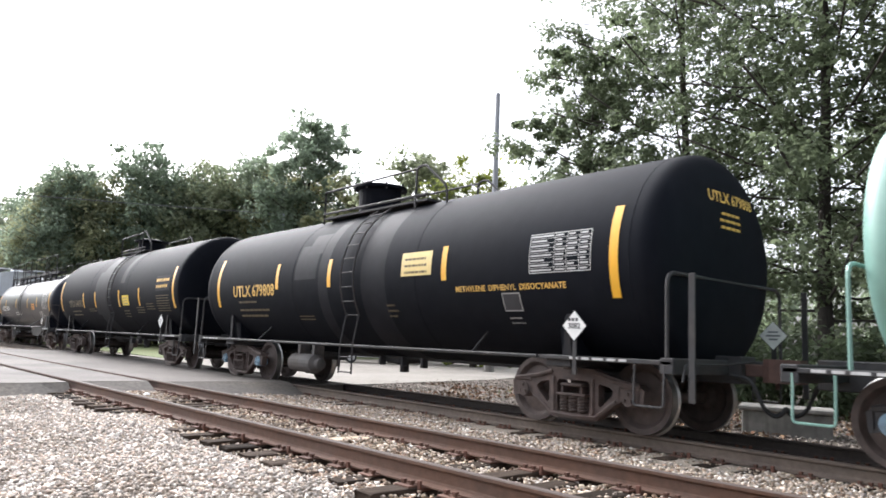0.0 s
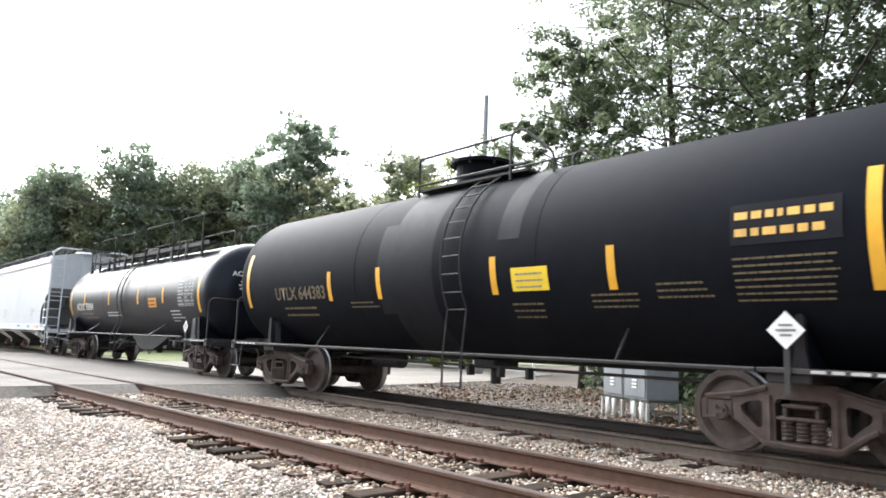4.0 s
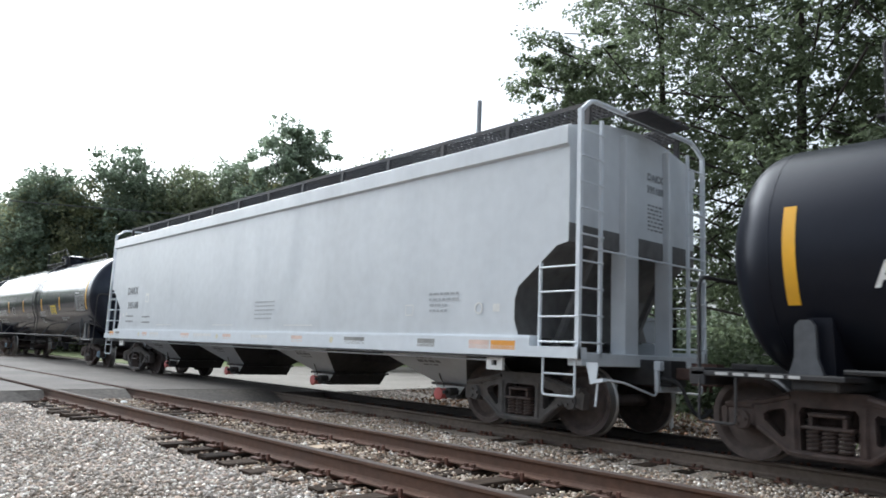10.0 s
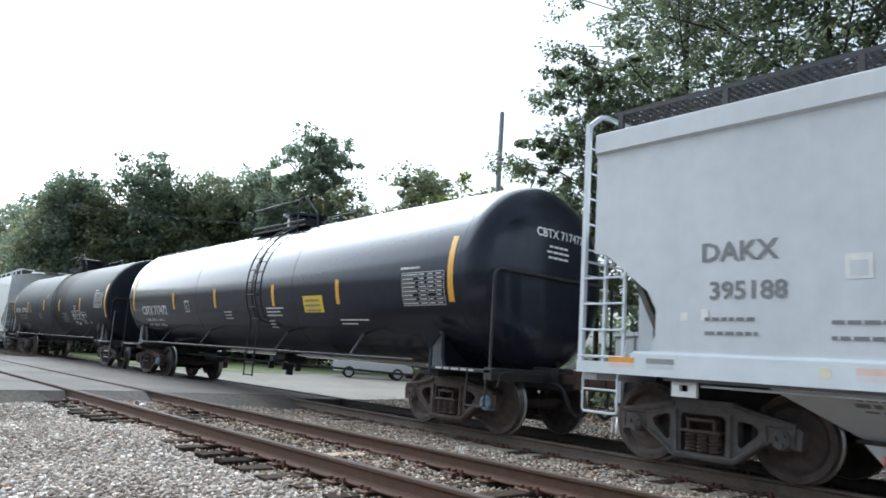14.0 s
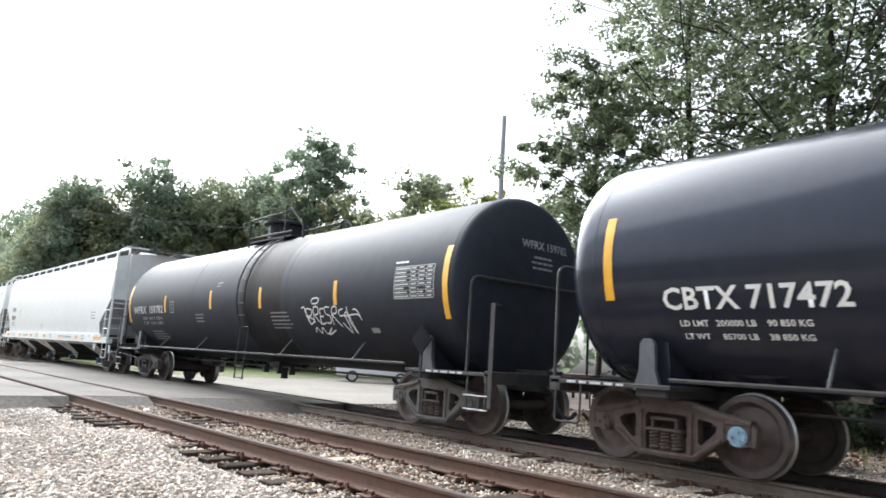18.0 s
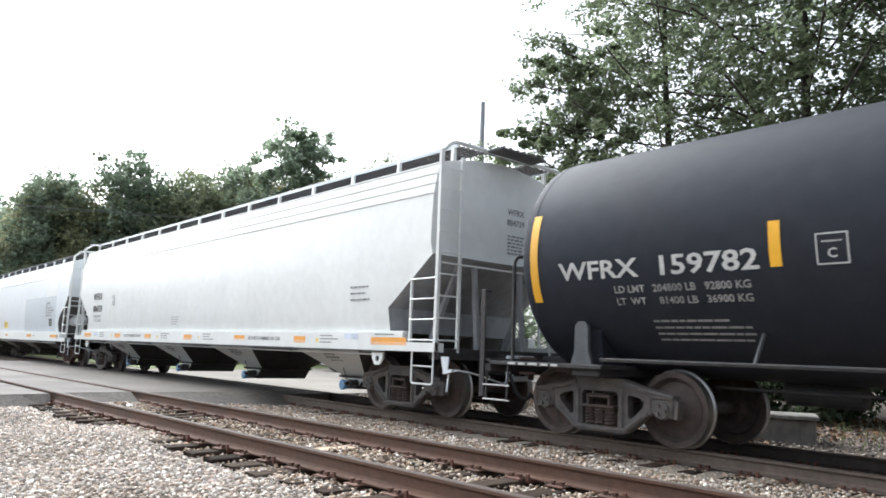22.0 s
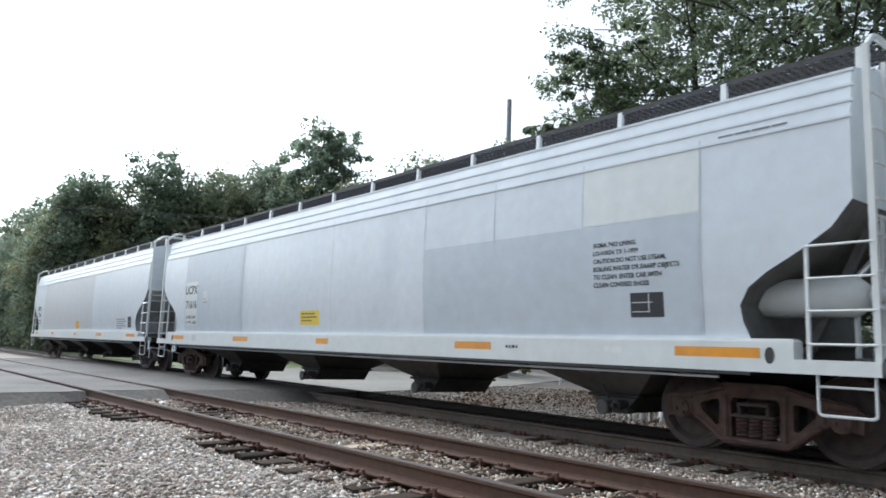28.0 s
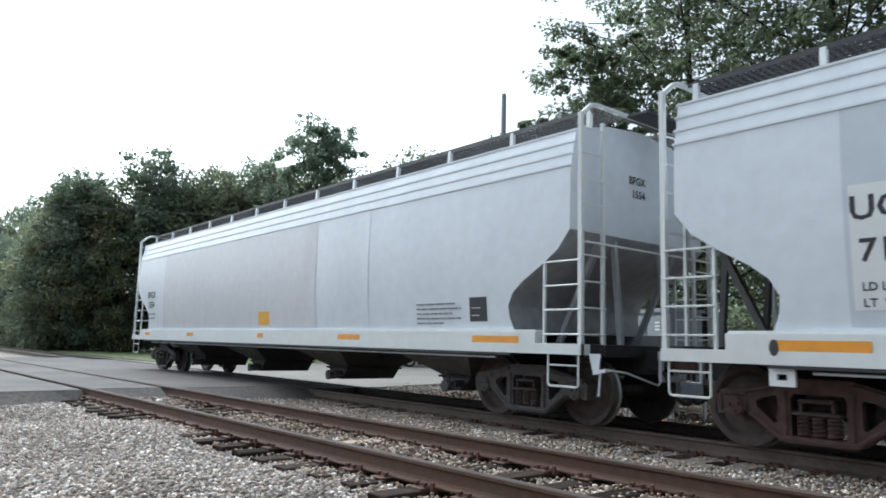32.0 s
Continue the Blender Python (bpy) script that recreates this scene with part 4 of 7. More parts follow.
def again(t, x, y, rz, k=1.0):
    ob = copy_thing(t, pose(x, y, GROUND, 0, 0, rz))
    ob.scale = (k, k, k)
    return ob


bigs = [plant(tree(20.0, 5.2, 0.14, 3, 520, 70, 0.096, "leaf", "tall leafy broadleaf tree with a thin trunk behind the train", 0.20), -13.0, 21.8, 150),
        plant(tree(21.0, 5.0, 0.12, 4, 520, 70, 0.096, "leaf", "tall leafy broadleaf tree with a thin trunk behind the train", 0.22), -8.0, 20.5, 40),
        plant(tree(19.0, 4.8, 0.10, 5, 520, 70, 0.096, "leaf", "tall leafy broadleaf tree with a thin trunk behind the train", 0.18), -3.8, 21.5, 80)]
plant(tree(13.2, 3.4, 0.28, 6, 230, 120, 0.092, "leaf", "small leafy tree at the edge of the wood", 0.12), -16.3, 21.0, 0)
for i, (x, y, k) in enumerate(((0.4, 21.0, 1.0), (-4.6, 28.5, 0.9))):
    again(bigs[i % 3], x, y, 70 * i + 25, k)

# the distant trees wear the haze-paled leaf colour
mids = [plant(tree(16.5, 5.2, 0.06, 11, 330, 44, 0.17, "leaf_haze", "leafy tree at the edge of the woods", 0.2, loose=0.24, clump=(0.12, 0.16, 0.20, 0.24)), -70, 24, 0),
        plant(tree(17.5, 4.8, 0.05, 12, 330, 44, 0.17, "leaf_haze", "leafy tree at the edge of the woods", 0.2, loose=0.24, clump=(0.12, 0.16, 0.20, 0.24)), -62, 30, 0),
        plant(tree(16.0, 5.6, 0.05, 13, 330, 44, 0.17, "leaf_haze", "leafy tree at the edge of the woods", 0.2, loose=0.24, clump=(0.12, 0.16, 0.20, 0.24)), -66, 27, 0)]
plant(tree(20.9, 4.7, 0.30, 15, 330, 60, 0.19, "leaf_haze", "tall dark tree standing above the woods", 0.28, loose=0.26, clump=(0.10, 0.14, 0.19, 0.24)), -53.0, 29.5, 0)
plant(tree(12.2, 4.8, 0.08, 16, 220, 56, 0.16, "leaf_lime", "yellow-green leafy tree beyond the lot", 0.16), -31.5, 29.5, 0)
plant(tree(14.6, 4.2, 0.12, 17, 230, 54, 0.18, "leaf_haze", "leafy tree beyond the lot", 0.2, loose=0.26, clump=(0.10, 0.14, 0.19, 0.24)), -37.5, 29.5, 0)
plant(tree(13.6, 4.6, 0.10, 18, 230, 54, 0.19, "leaf_haze", "leafy tree beyond the lot", 0.2, loose=0.26, clump=(0.10, 0.14, 0.19, 0.24)), -46.0, 30.5, 0)
rnd = random.Random(31)
for i in range(19):
    az, d = radians(-60 - 33 * (i + 0.5) / 19), rnd.uniform(65, 75)
    again(mids[i % 3], d * math.sin(az), max(15.0, d * math.cos(az)), rnd.uniform(0, 360), rnd.uniform(0.98, 1.07) if i < 8 else rnd.uniform(0.83, 0.93))
for i, (x, y) in enumerate(((-84, 15.5), (-96, 15.0), (-108, 15.5), (-122, 15.0))):
    again(mids[i % 3], x, y, 80 * i, 0.95)
for i, (az, d) in enumerate(((-64.5, 67), (-68.5, 66), (-71.5, 67))):
    again(mids[(i + 1) % 3], d * math.sin(radians(az)), d * math.cos(radians(az)), 50 * i, (1.05, 1.03, 1.0)[i])
for i in range(7):
    az, d = radians(-48 - 14 * (i + 0.5) / 7), rnd.uniform(62, 74)
    again(mids[i % 3], d * math.sin(az), d * math.cos(az), rnd.uniform(0, 360), rnd.uniform(0.6, 0.8))

# undergrowth under the trees
rs = np.random.RandomState(5)
k = 230
c = np.c_[rs.uniform(-13.5, 5, k), 17.5 + 5.4 * rs.uniform(0, 1, k) ** 1.3, rs.uniform(-0.1, 1.5, k)]
# leaf_shade darkens these leaves in place of the trees' own shade
tagged(leaves("undergrowth", c, rs.uniform(0.45, 1.0, k), 120, 0.10, "leaf_shade", 6), "dense undergrowth below the trees, its green darkened for shade", "undergrowth", kind="stuff")
k = 34
c = np.c_[rs.uniform(-15.0, -9.5, k), rs.uniform(18.5, 25, k), rs.uniform(-0.2, 0.35, k)]
tagged(leaves("low_scrub", c, rs.uniform(0.25, 0.6, k), 90, 0.07, "leaf", 61), "low green scrub on the soil below the trees", "undergrowth", kind="stuff")
k = 170
c = np.c_[rs.uniform(-8.5, 10, k), rs.uniform(23.0, 27.5, k), rs.uniform(1.0, 7.5, k)]
tagged(leaves("undergrowth", c, rs.uniform(0.8, 1.6, k), 100, 0.12, "leaf_shade", 16), "tall shrubs between the trees, their green darkened for shade", "undergrowth", kind="stuff")
# the wood's shady inside, behind the first row of trunks
rs2 = np.random.RandomState(27)
k = 190
c = np.c_[rs2.uniform(-15.5, 14, k), rs2.uniform(25.5, 32.0, k), 2.0 + 8.5 * rs2.uniform(0, 1, k) ** 1.25]
tagged(leaves("inner_woods", c, rs2.uniform(0.7, 1.7, k), 120, 0.15, "leaf", 28), "dense leafy thicket inside the wood", "woods", kind="stuff")
k = 260
az, d = np.radians(rs.uniform(-97, -46, k)), rs.uniform(67, 80, k)
c = np.c_[d * np.sin(az), np.maximum(d * np.cos(az), 13.0), rs.uniform(0.2, 4.0, k)]
tagged(leaves("hedge_woods", c, rs.uniform(1.2, 2.2, k), 150, 0.2, "leaf_haze", 7), "dense shrubs along the foot of the woods", "undergrowth", kind="stuff")
k = 240
az, d = np.radians(rs.uniform(-100, 25, k)), rs.uniform(86, 104, k)
c = np.c_[d * np.sin(az), d * np.cos(az), rs.uniform(0.5, 11.0, k)]
tagged(leaves("far_woods", c, rs.uniform(2.5, 4.0, k), 60, 0.7, "leaf_haze", 8), "far woods with haze in their pale leaf colour", "woods", kind="stuff")

# dead leaves on the soil beyond the train
rs3 = np.random.RandomState(41)
k = 9000
c = np.c_[rs3.uniform(-21, 2, k), 11.2 + 10 * rs3.uniform(0, 1, k), np.full(k, GROUND + 0.045)]
c = c[(c[:, 0] > -15.0 - 0.9 * (np.minimum(c[:, 1], 14.0) - 10.0)) & (np.sin(c[:, 0] * 0.9 + 2) + np.sin(c[:, 1] * 1.3) + 0.03 * c[:, 0] > -0.9)]
tagged(leaves("leaf_litter", c, np.full(len(c), 0.03), 1, 0.06, "dead_leaf", 42), "brown dead leaves strewn over the soil", "leaf litter", kind="stuff")

# tufts of grass along the lot's edge and behind the train
k = 2600
rs = np.random.RandomState(9)
q = np.c_[rs.uniform(-26, 6, k), rs.uniform(13.5, 19, k)]
q = q[(q[:, 0] > -14.0 - 0.4 * (q[:, 1] - 13.0)) & (np.sin(q[:, 0] * 1.1) + np.sin(q[:, 1] * 1.9 + q[:, 0]) > 0.1)]
h = rs.uniform(0.08, 0.28, len(q))
base = np.c_[q, np.full(len(q), GROUND - 0.02)]
dirs = rs.normal(size=(len(q), 2)) * 0.07
v = np.stack([base + [0.015, 0, 0], base - [0.015, 0, 0], base + np.c_[dirs, h]], 1)
tagged(soup("grass_tufts", v.reshape(-1, 3), np.arange(3 * len(q)).reshape(-1, 3), "grass"), "sparse dry grass behind the train", "grass", kind="stuff")


# ---- the freight train: shared running gear ----
TC = 8.78            # the middle of the train's track, across
WHEEL = 0.457
cache = {}
CARS, WHEELSETS, HEADS = [], [], {}


def shared(key, make):
    if key not in cache:
        bm = make()
        me = bpy.data.meshes.new(key)
        bm.to_mesh(me)
        bm.free()
        cache[key] = me
    return cache[key]


def put(key, make, name, material, parent, at=(0, 0, 0), rz=0, label="", smooth=False):
    ob = piece(name, shared(key, make), material, parent, label, smooth)
    ob.location, ob.rotation_euler = at, (0, 0, radians(rz))
    return ob


def wheel_mesh():
    bm = B()
    disc(bm, [(-0.815, 0.06), (-0.815, 0.12), (-0.77, 0.16), (-0.745, 0.21), (-0.735, 0.33), (-0.79, 0.372), (-0.80, 0.385), (-0.80, 0.452),
              (-0.69, 0.459), (-0.675, 0.484), (-0.66, 0.486), (-0.65, 0.47), (-0.65, 0.37), (-0.70, 0.33), (-0.70, 0.19), (-0.65, 0.12), (-0.65, 0.06)], "y", seg=36)
    for f in bm.faces:
        c = f.calc_center_median()
        f.material_index = 1 if math.hypot(c.x, c.z) > 0.449 else 0
    return bm


def cap_mesh():
    bm = B()
    disc(bm, [(-0.86, 0.08), (-0.86, 0.115), (-1.06, 0.115), (-1.07, 0.10), (-1.09, 0.10), (-1.09, 0.0)], "y", seg=16, caps=False)
    for a in (90, 210, 330):
        disc(bm, [(-1.088, 0.022), (-1.115, 0.022), (-1.115, 0.0)], "y", (0.055 * math.cos(radians(a)), 0, 0.055 * math.sin(radians(a))), 6, False)
    return bm


def axle_mesh():
    return disc(B(), [(-0.87, 0.08), (-0.6, 0.085), (0, 0.075), (0.6, 0.085), (0.87, 0.08)], "y", seg=14)


def flat_with_holes(outer, holes, y0, y1):
    bm = B()
    edges = []
    for ring in (outer, *holes):
        vs = [bm.verts.new((p[0], y0, p[1])) for p in ring]
        edges += [bm.edges.new((a, b)) for a, b in zip(vs, vs[1:] + vs[:1])]
    bmesh.ops.triangle_fill(bm, use_beauty=True, use_dissolve=False, edges=edges)
    r = bmesh.ops.extrude_face_region(bm, geom=bm.faces[:])
    bmesh.ops.translate(bm, vec=(0, y1 - y0, 0), verts=[v for v in r["geom"] if isinstance(v, bmesh.types.BMVert)])
    bmesh.ops.recalc_face_normals(bm, faces=bm.faces[:])
    return bm


def side_frame_mesh():
    half = [(1.09, 0.36), (1.11, 0.56), (1.0, 0.64), (0.62, 0.71), (0.42, 0.76), (0.34, 0.79)]
    low = [(-1.09, 0.38), (-0.78, 0.42), (-0.70, 0.37), (-0.41, 0.145), (-0.34, 0.12), (0.34, 0.12), (0.41, 0.145), (0.70, 0.37), (0.78, 0.42)]
    outer = half + [(-x, z) for x, z in reversed(half)] + low[1:]
    hole = [(0.42, 0.33), (0.46, 0.31), (0.64, 0.47), (0.65, 0.53), (0.58, 0.575), (0.44, 0.605), (0.41, 0.575)]
    springs = [(-0.27, 0.20), (0.27, 0.20), (0.28, 0.58), (0.25, 0.63), (-0.25, 0.63), (-0.28, 0.58)]
    bm = flat_with_holes(outer, [hole, [(-x, z) for x, z in hole], springs], -1.06, -0.93)
    # raised ribs along the chords and the pedestal jaws
    for s in (-1, 1):
        tube(bm, [(s * 1.05, -1.06, 0.60), (s * 0.62, -1.06, 0.665), (s * 0.36, -1.06, 0.735)], 0.032)
        tube(bm, [(s * 0.70, -1.06, 0.39), (s * 0.60, -1.06, 0.335), (s * 0.38, -1.06, 0.17), (0, -1.06, 0.155)], 0.03)
        tube(bm, [(s * 0.33, -1.06, 0.2), (s * 0.335, -1.06, 0.66)], 0.028)
        box(bm, s * 0.89 - 0.15, s * 0.89 + 0.15, -1.08, -0.88, 0.57, 0.64, 0.02)
        box(bm, s * 0.89 - 0.17, s * 0.89 - 0.125, -1.06, -0.9, 0.38, 0.58, 0.015)
        box(bm, s * 0.89 + 0.125, s * 0.89 + 0.17, -1.06, -0.9, 0.38, 0.58, 0.015)
    return bm


def spring_mesh():
    bm = B()
    pts = [(0.066 * math.cos(a), 0.066 * math.sin(a), 0.20 + 0.21 * a / (2 * math.pi * 5)) for a in [2 * math.pi * 5 * i / 40 for i in range(41)]]
    return tube(bm, pts, 0.0165, 4)


def bolster_mesh():
    bm = box(B(), -0.2, 0.2, -0.9, 0.9, 0.44, 0.66, 0.03)
    for s in (-1, 1):
        box(bm, -0.245, 0.245, s * 1.0 - 0.12, s * 1.0 + 0.09, 0.42, 0.455, 0.01)
        box(bm, -0.18, 0.18, s * 1.0 - 0.12, s * 1.0 + 0.07, 0.545, 0.585, 0.015)
        for x in (-0.16, 0.16):
            box(bm, x - 0.018, x + 0.018, s * 1.0 - 0.1, s * 1.0 + 0.068, 0.45, 0.55, 0.008)
        box(bm, -0.15, 0.15, s * 0.62 - 0.1, s * 0.62 + 0.1, 0.655, 0.75, 0.02)
    disc(bm, [(0.655, 0.2), (0.84, 0.2)], "z", seg=16)
    return bm


def beam_mesh():
    """The brake beam with its shoes."""
    bm = box(B(), -0.04, 0.04, -0.7, 0.7, 0.30, 0.38, 0.01)
    for s in (-1, 1):
        box(bm, -0.09, 0.1, s * 0.72 - 0.05, s * 0.72 + 0.05, 0.24, 0.50, 0.02)
    return bm


def truck(car, x, paint="truck", caps=None):
    """A four-wheeled truck under the car at x: bolster, two side frames with springs, brake beams and two keyed wheelsets."""
    t = put("bolster", bolster_mesh, "truck", "truck", car, (x, 0, 0), label="grimy cast-steel freight car truck")
    for rz in (0, 180):
        put("side_frame_" + paint, side_frame_mesh, "side_frame", paint, t, (0, 0, 0), rz)
    for sy in (-1, 1):
        for sx in (-0.15, 0.0, 0.15):
            put("spring_" + paint, spring_mesh, "spring", paint if paint in ("steel_dark", "truck_red") else "truck", t, (sx, sy * 1.03, 0))
    for sx in (-0.36, 0.36):
        put("beam", beam_mesh, "brake_beam", "steel_dark", t, (sx, 0, 0))
    for sx in (-0.89, 0.89):
        w = put("axle", axle_mesh, "wheelset", "wheel", car, (x + sx, 0, WHEEL), label="rusty steel wheels on an axle")
        for rz in (0, 180):
            ob = put("wheel", wheel_mesh, "wheel", "wheel", w, (0, 0, 0), rz)
            if len(ob.data.materials) < 2:
                ob.data.materials.append(M["tread"])
                ob.data.shade_smooth()
                ob.data.set_sharp_from_angle(angle=radians(35))
            cap = (caps[sx > 0] if isinstance(caps, tuple) else caps) or paint
            put("cap_" + cap, cap_mesh, "bearing_cap", cap, w, (0, 0, 0), rz)
        WHEELSETS.append((w, x + sx))
    return t


def coupler_mesh():
    bm = box(B(), -0.75, -0.2, -0.075, 0.075, 0.80, 0.95, 0.015)
    prism(bm, [(-0.22, -0.1), (-0.22, 0.1), (-0.06, 0.17), (0.02, 0.17), (0.0, 0.03), (-0.09, -0.02), (-0.02, -0.05), (0.06, -0.06), (0.08, -0.13), (0.0, -0.17), (-0.12, -0.16)], 0.74, 1.02, "xy")
    tube(bm, [(-0.1, 0.02, 0.74), (-0.1, 0.02, 0.66)], 0.025)
    return bm


def hose_mesh():
    return tube(B(), bent([(-0.5, -0.25, 0.8), (-0.25, -0.25, 0.78), (-0.1, -0.22, 0.42), (0.0, -0.12, 0.33), (0.08, -0.05, 0.45)], 0.15), 0.028)


def lever_mesh():
    return tube(B(), bent([(-0.25, -1.42, 0.72), (-0.25, -1.36, 0.92), (-0.22, -0.5, 0.93), (-0.12, 0.0, 0.98)], 0.05), 0.014)


def hopper_lever_mesh():
    return tube(B(), bent([(-0.14, -1.50, 0.46), (-0.11, -1.50, 0.77), (0.0, -1.44, 0.78), (0.02, -1.15, 0.75), (-0.02, -0.4, 0.58), (-0.1, -0.1, 0.72)], 0.04), 0.014)


def lever_plate_mesh():
    """The tapered plate under the corner of the sill that carries the lever."""
    bm = prism(B(), [(-0.09, 0.98), (0.09, 0.98), (0.06, 0.74), (-0.02, 0.72)], -1.53, -1.51)
    prism(bm, [(-0.02, 0.72), (0.17, 0.76), (0.17, 0.80), (-0.02, 0.77)], -1.54, -1.46)
    return bm


def striker_mesh():
    bm = box(B(), -0.06, 0.04, -0.30, 0.30, 0.90, 1.03, 0.015)
    box(bm, -0.05, 0.0, -0.30, -0.22, 0.62, 0.91, 0.012)
    box(bm, -0.05, 0.0, 0.22, 0.30, 0.62, 0.91, 0.012)
    box(bm, -0.05, 0.0, -0.22, 0.22, 0.62, 0.70, 0.012)
    return bm


def ends(car, L, paint, colour="steel_dark", draw="truck_red", post=0):
    """Couplers, draft sills, air hoses and uncoupling levers at both ends of a car of length L."""
    for s, rz in ((1, 0), (-1, 180)):
        put("coupler", coupler_mesh, "coupler", draw, car, (s * L / 2, 0, 0), rz, "rusty cast knuckle coupler")
        put("hose", hose_mesh, "air_hose", "rubber", car, (s * (L / 2 - 0.05), 0, 0), rz)
        if post:
            put("hopper_lever", hopper_lever_mesh, "uncoupling_lever", paint, car, (s * (post + 0.38), 0, 0), rz, "thin white uncoupling lever")
            put("lever_plate", lever_plate_mesh, "lever_plate", paint, car, (s * (post + 0.20), 0, 0), rz)
            put("striker", striker_mesh, "striker", paint, car, (s * (post + 0.34), 0, 0), rz, "pale striker casting round the coupler")
        else:
            put("lever_" + paint, lever_mesh, "uncoupling_lever", paint, car, (s * (L / 2 - 0.25), 0, 0), rz)
        bm = box(B(), s * (L / 2 - 0.45) if s < 0 else L / 2 - 2.9, s * (L / 2 - 2.9) if s < 0 else L / 2 - 0.45, -0.2, 0.2, 0.70, 1.04, 0.015)
        part("draft_sill", bm, colour, car)


def rungs(bm, x, y, z0, z1, w, n, r=0.012, along="x", rail=0.02):
    """A ladder: two stiles and n rungs."""
    d = Vector((w / 2, 0, 0)) if along == "x" else Vector((0, w / 2, 0))
    for s in (-1, 1):
        tube(bm, [Vector((x, y, z0)) + s * d, Vector((x, y, z1)) + s * d], rail, 5)
    for i in range(n):
        z = z0 + (z1 - z0) * (i + 0.5) / n
        tube(bm, [Vector((x, y, z)) - d, Vector((x, y, z)) + d], r, 5)
    return bm


# ---- marks on the tank's skin ----
class Skin:
    """Lays flat drawings on a tank's side; u runs along the car, z is the height at which v is 0."""

    def __init__(self, car, R, zc):
        self.car, self.R, self.zc = car, R, zc

    def at(self, x, z, v=0.0, off=0.006):
        r = self.R + off
        th = math.asin(max(-0.99, min(0.99, (z - self.zc) / self.R))) + v / r
        return Vector((x, -r * math.cos(th), self.zc + r * math.sin(th)))

    def strip(self, bm, x, z, w, hgt, off=0.006, steps=None):
        n = steps or max(1, int(hgt / 0.12))
        rows = [[self.at(x + k * w / 2, z, hgt * (i / n - 0.5), off) for k in (-1, 1)] for i in range(n + 1)]
        vs = [[bm.verts.new(p) for p in r] for r in rows]
        for a, b in zip(vs, vs[1:]):
            bm.faces.new((a[0], a[1], b[1], b[0]))
        return bm

    def mark(self, name, material, x, z, w, hgt, label="", off=0.006):
        return part(name, self.strip(B(), x, z, w, hgt, off), material, self.car, label, True)

    def bars(self, name, material, x, z, w, rows, size, gap, seed=1, frac=(0.7, 1.0), label="", off=0.0075, words=6):
        """Lines of small writing that cannot be read, as bars broken into words."""
        rnd, bm = random.Random(seed), B()
        size, words = size * 0.75, words * 1.5
        for i in range(rows):
            left, end = x - w / 2, x - w / 2 + w * rnd.uniform(*frac)
            while left < end - 0.02:
                k = min(rnd.uniform(0.5, 1.4) * w / words, end - left)
                self.strip(bm, left + k / 2, z, k, size, off, 1)
                bm.verts.ensure_lookup_table()
                for v in bm.verts[-4:]:
                    th = math.atan2(v.co.z - self.zc, -v.co.y) - i * gap / self.R
                    v.co.y, v.co.z = -(self.R + off) * math.cos(th), self.zc + (self.R + off) * math.sin(th)
                left += k + size * 0.5
        return part(name, bm, material, self.car, label)

    def text(self, words, material, x, z, size, label="", stretch=1.0, off=0.007):
        me = text_mesh(words, size)
        for v in me.vertices:
            v.co = self.at(x + v.co.x * stretch, z, v.co.y - size * 0.35, off)
        return piece("lettering", me, material, self.car, label)

    def line(self, bm, pts, r, off=0.006):
        """A brush stroke of width 2 r through points (x, z)."""
        pos = [Vector((p[0], p[1])) for p in pts]
        rows = []
        for i, p in enumerate(pos):
            d = (pos[min(i + 1, len(pos) - 1)] - pos[max(i - 1, 0)]).normalized()
            n = Vector((-d.y, d.x)) * r
            rows.append([self.at((p + n).x, (p + n).y, 0, off), self.at((p - n).x, (p - n).y, 0, off)])
        vs = [[bm.verts.new(q) for q in row] for row in rows]
        for a, b in zip(vs, vs[1:]):
            bm.faces.new((a[0], a[1], b[1], b[0]))


def curve(pts, steps=6):
    """A smooth line through points."""
    out = []
    p = [Vector(q) for q in pts]
    for i in range(len(p) - 1):
        a, b, c, d = p[max(i - 1, 0)], p[i], p[i + 1], p[min(i + 2, len(p) - 1)]
        for s in range(steps):
            t = s / steps
            out.append(0.5 * ((2 * b) + (c - a) * t + (2 * a - 5 * b + 4 * c - d) * t * t + (3 * b - a - 3 * c + d) * t ** 3))
    out.append(p[-1])
    return out


def table_mark(skin, x, z, w, hgt, material="white"):
    """A stencilled table: a frame, rules and blocks of writing."""
    bm = B()
    fr = 0.012
    for v in (-hgt / 2, hgt / 2):
        skin_row(skin, bm, x, z, v, w, fr)
    for k in range(1, 8):
        skin_row(skin, bm, x, z, hgt * (k / 8 - 0.5), w, 0.006)
    for u in (-w / 2, w / 2, -0.08 * w, 0.12 * w, 0.32 * w):
        skin.strip(bm, x + u, z, 0.008 if abs(u) < w * 0.49 else fr, hgt, 0.0065, 6)
    rnd = random.Random(7)
    for k in range(8):
        for a, b in ((-0.48, -0.1), (-0.06, 0.1), (0.14, 0.3), (0.34, 0.48)):
            if rnd.random() < 0.88:
                e = b - (b - a) * rnd.uniform(0, 0.4)
                skin_row(skin, bm, x + w * (a + e) / 2, z, hgt * ((k + 0.5) / 8 - 0.5), w * (e - a), hgt / 22)
    return part("data_panel", bm, material, skin.car, "white stencilled table of figures")


def skin_row(skin, bm, x, z, v, w, t):
    pts = [(-w / 2, v - t / 2), (w / 2, v - t / 2), (w / 2, v + t / 2), (-w / 2, v + t / 2)]
    bm.faces.new([bm.verts.new(skin.at(x + u, z, q, 0.008)) for u, q in pts])


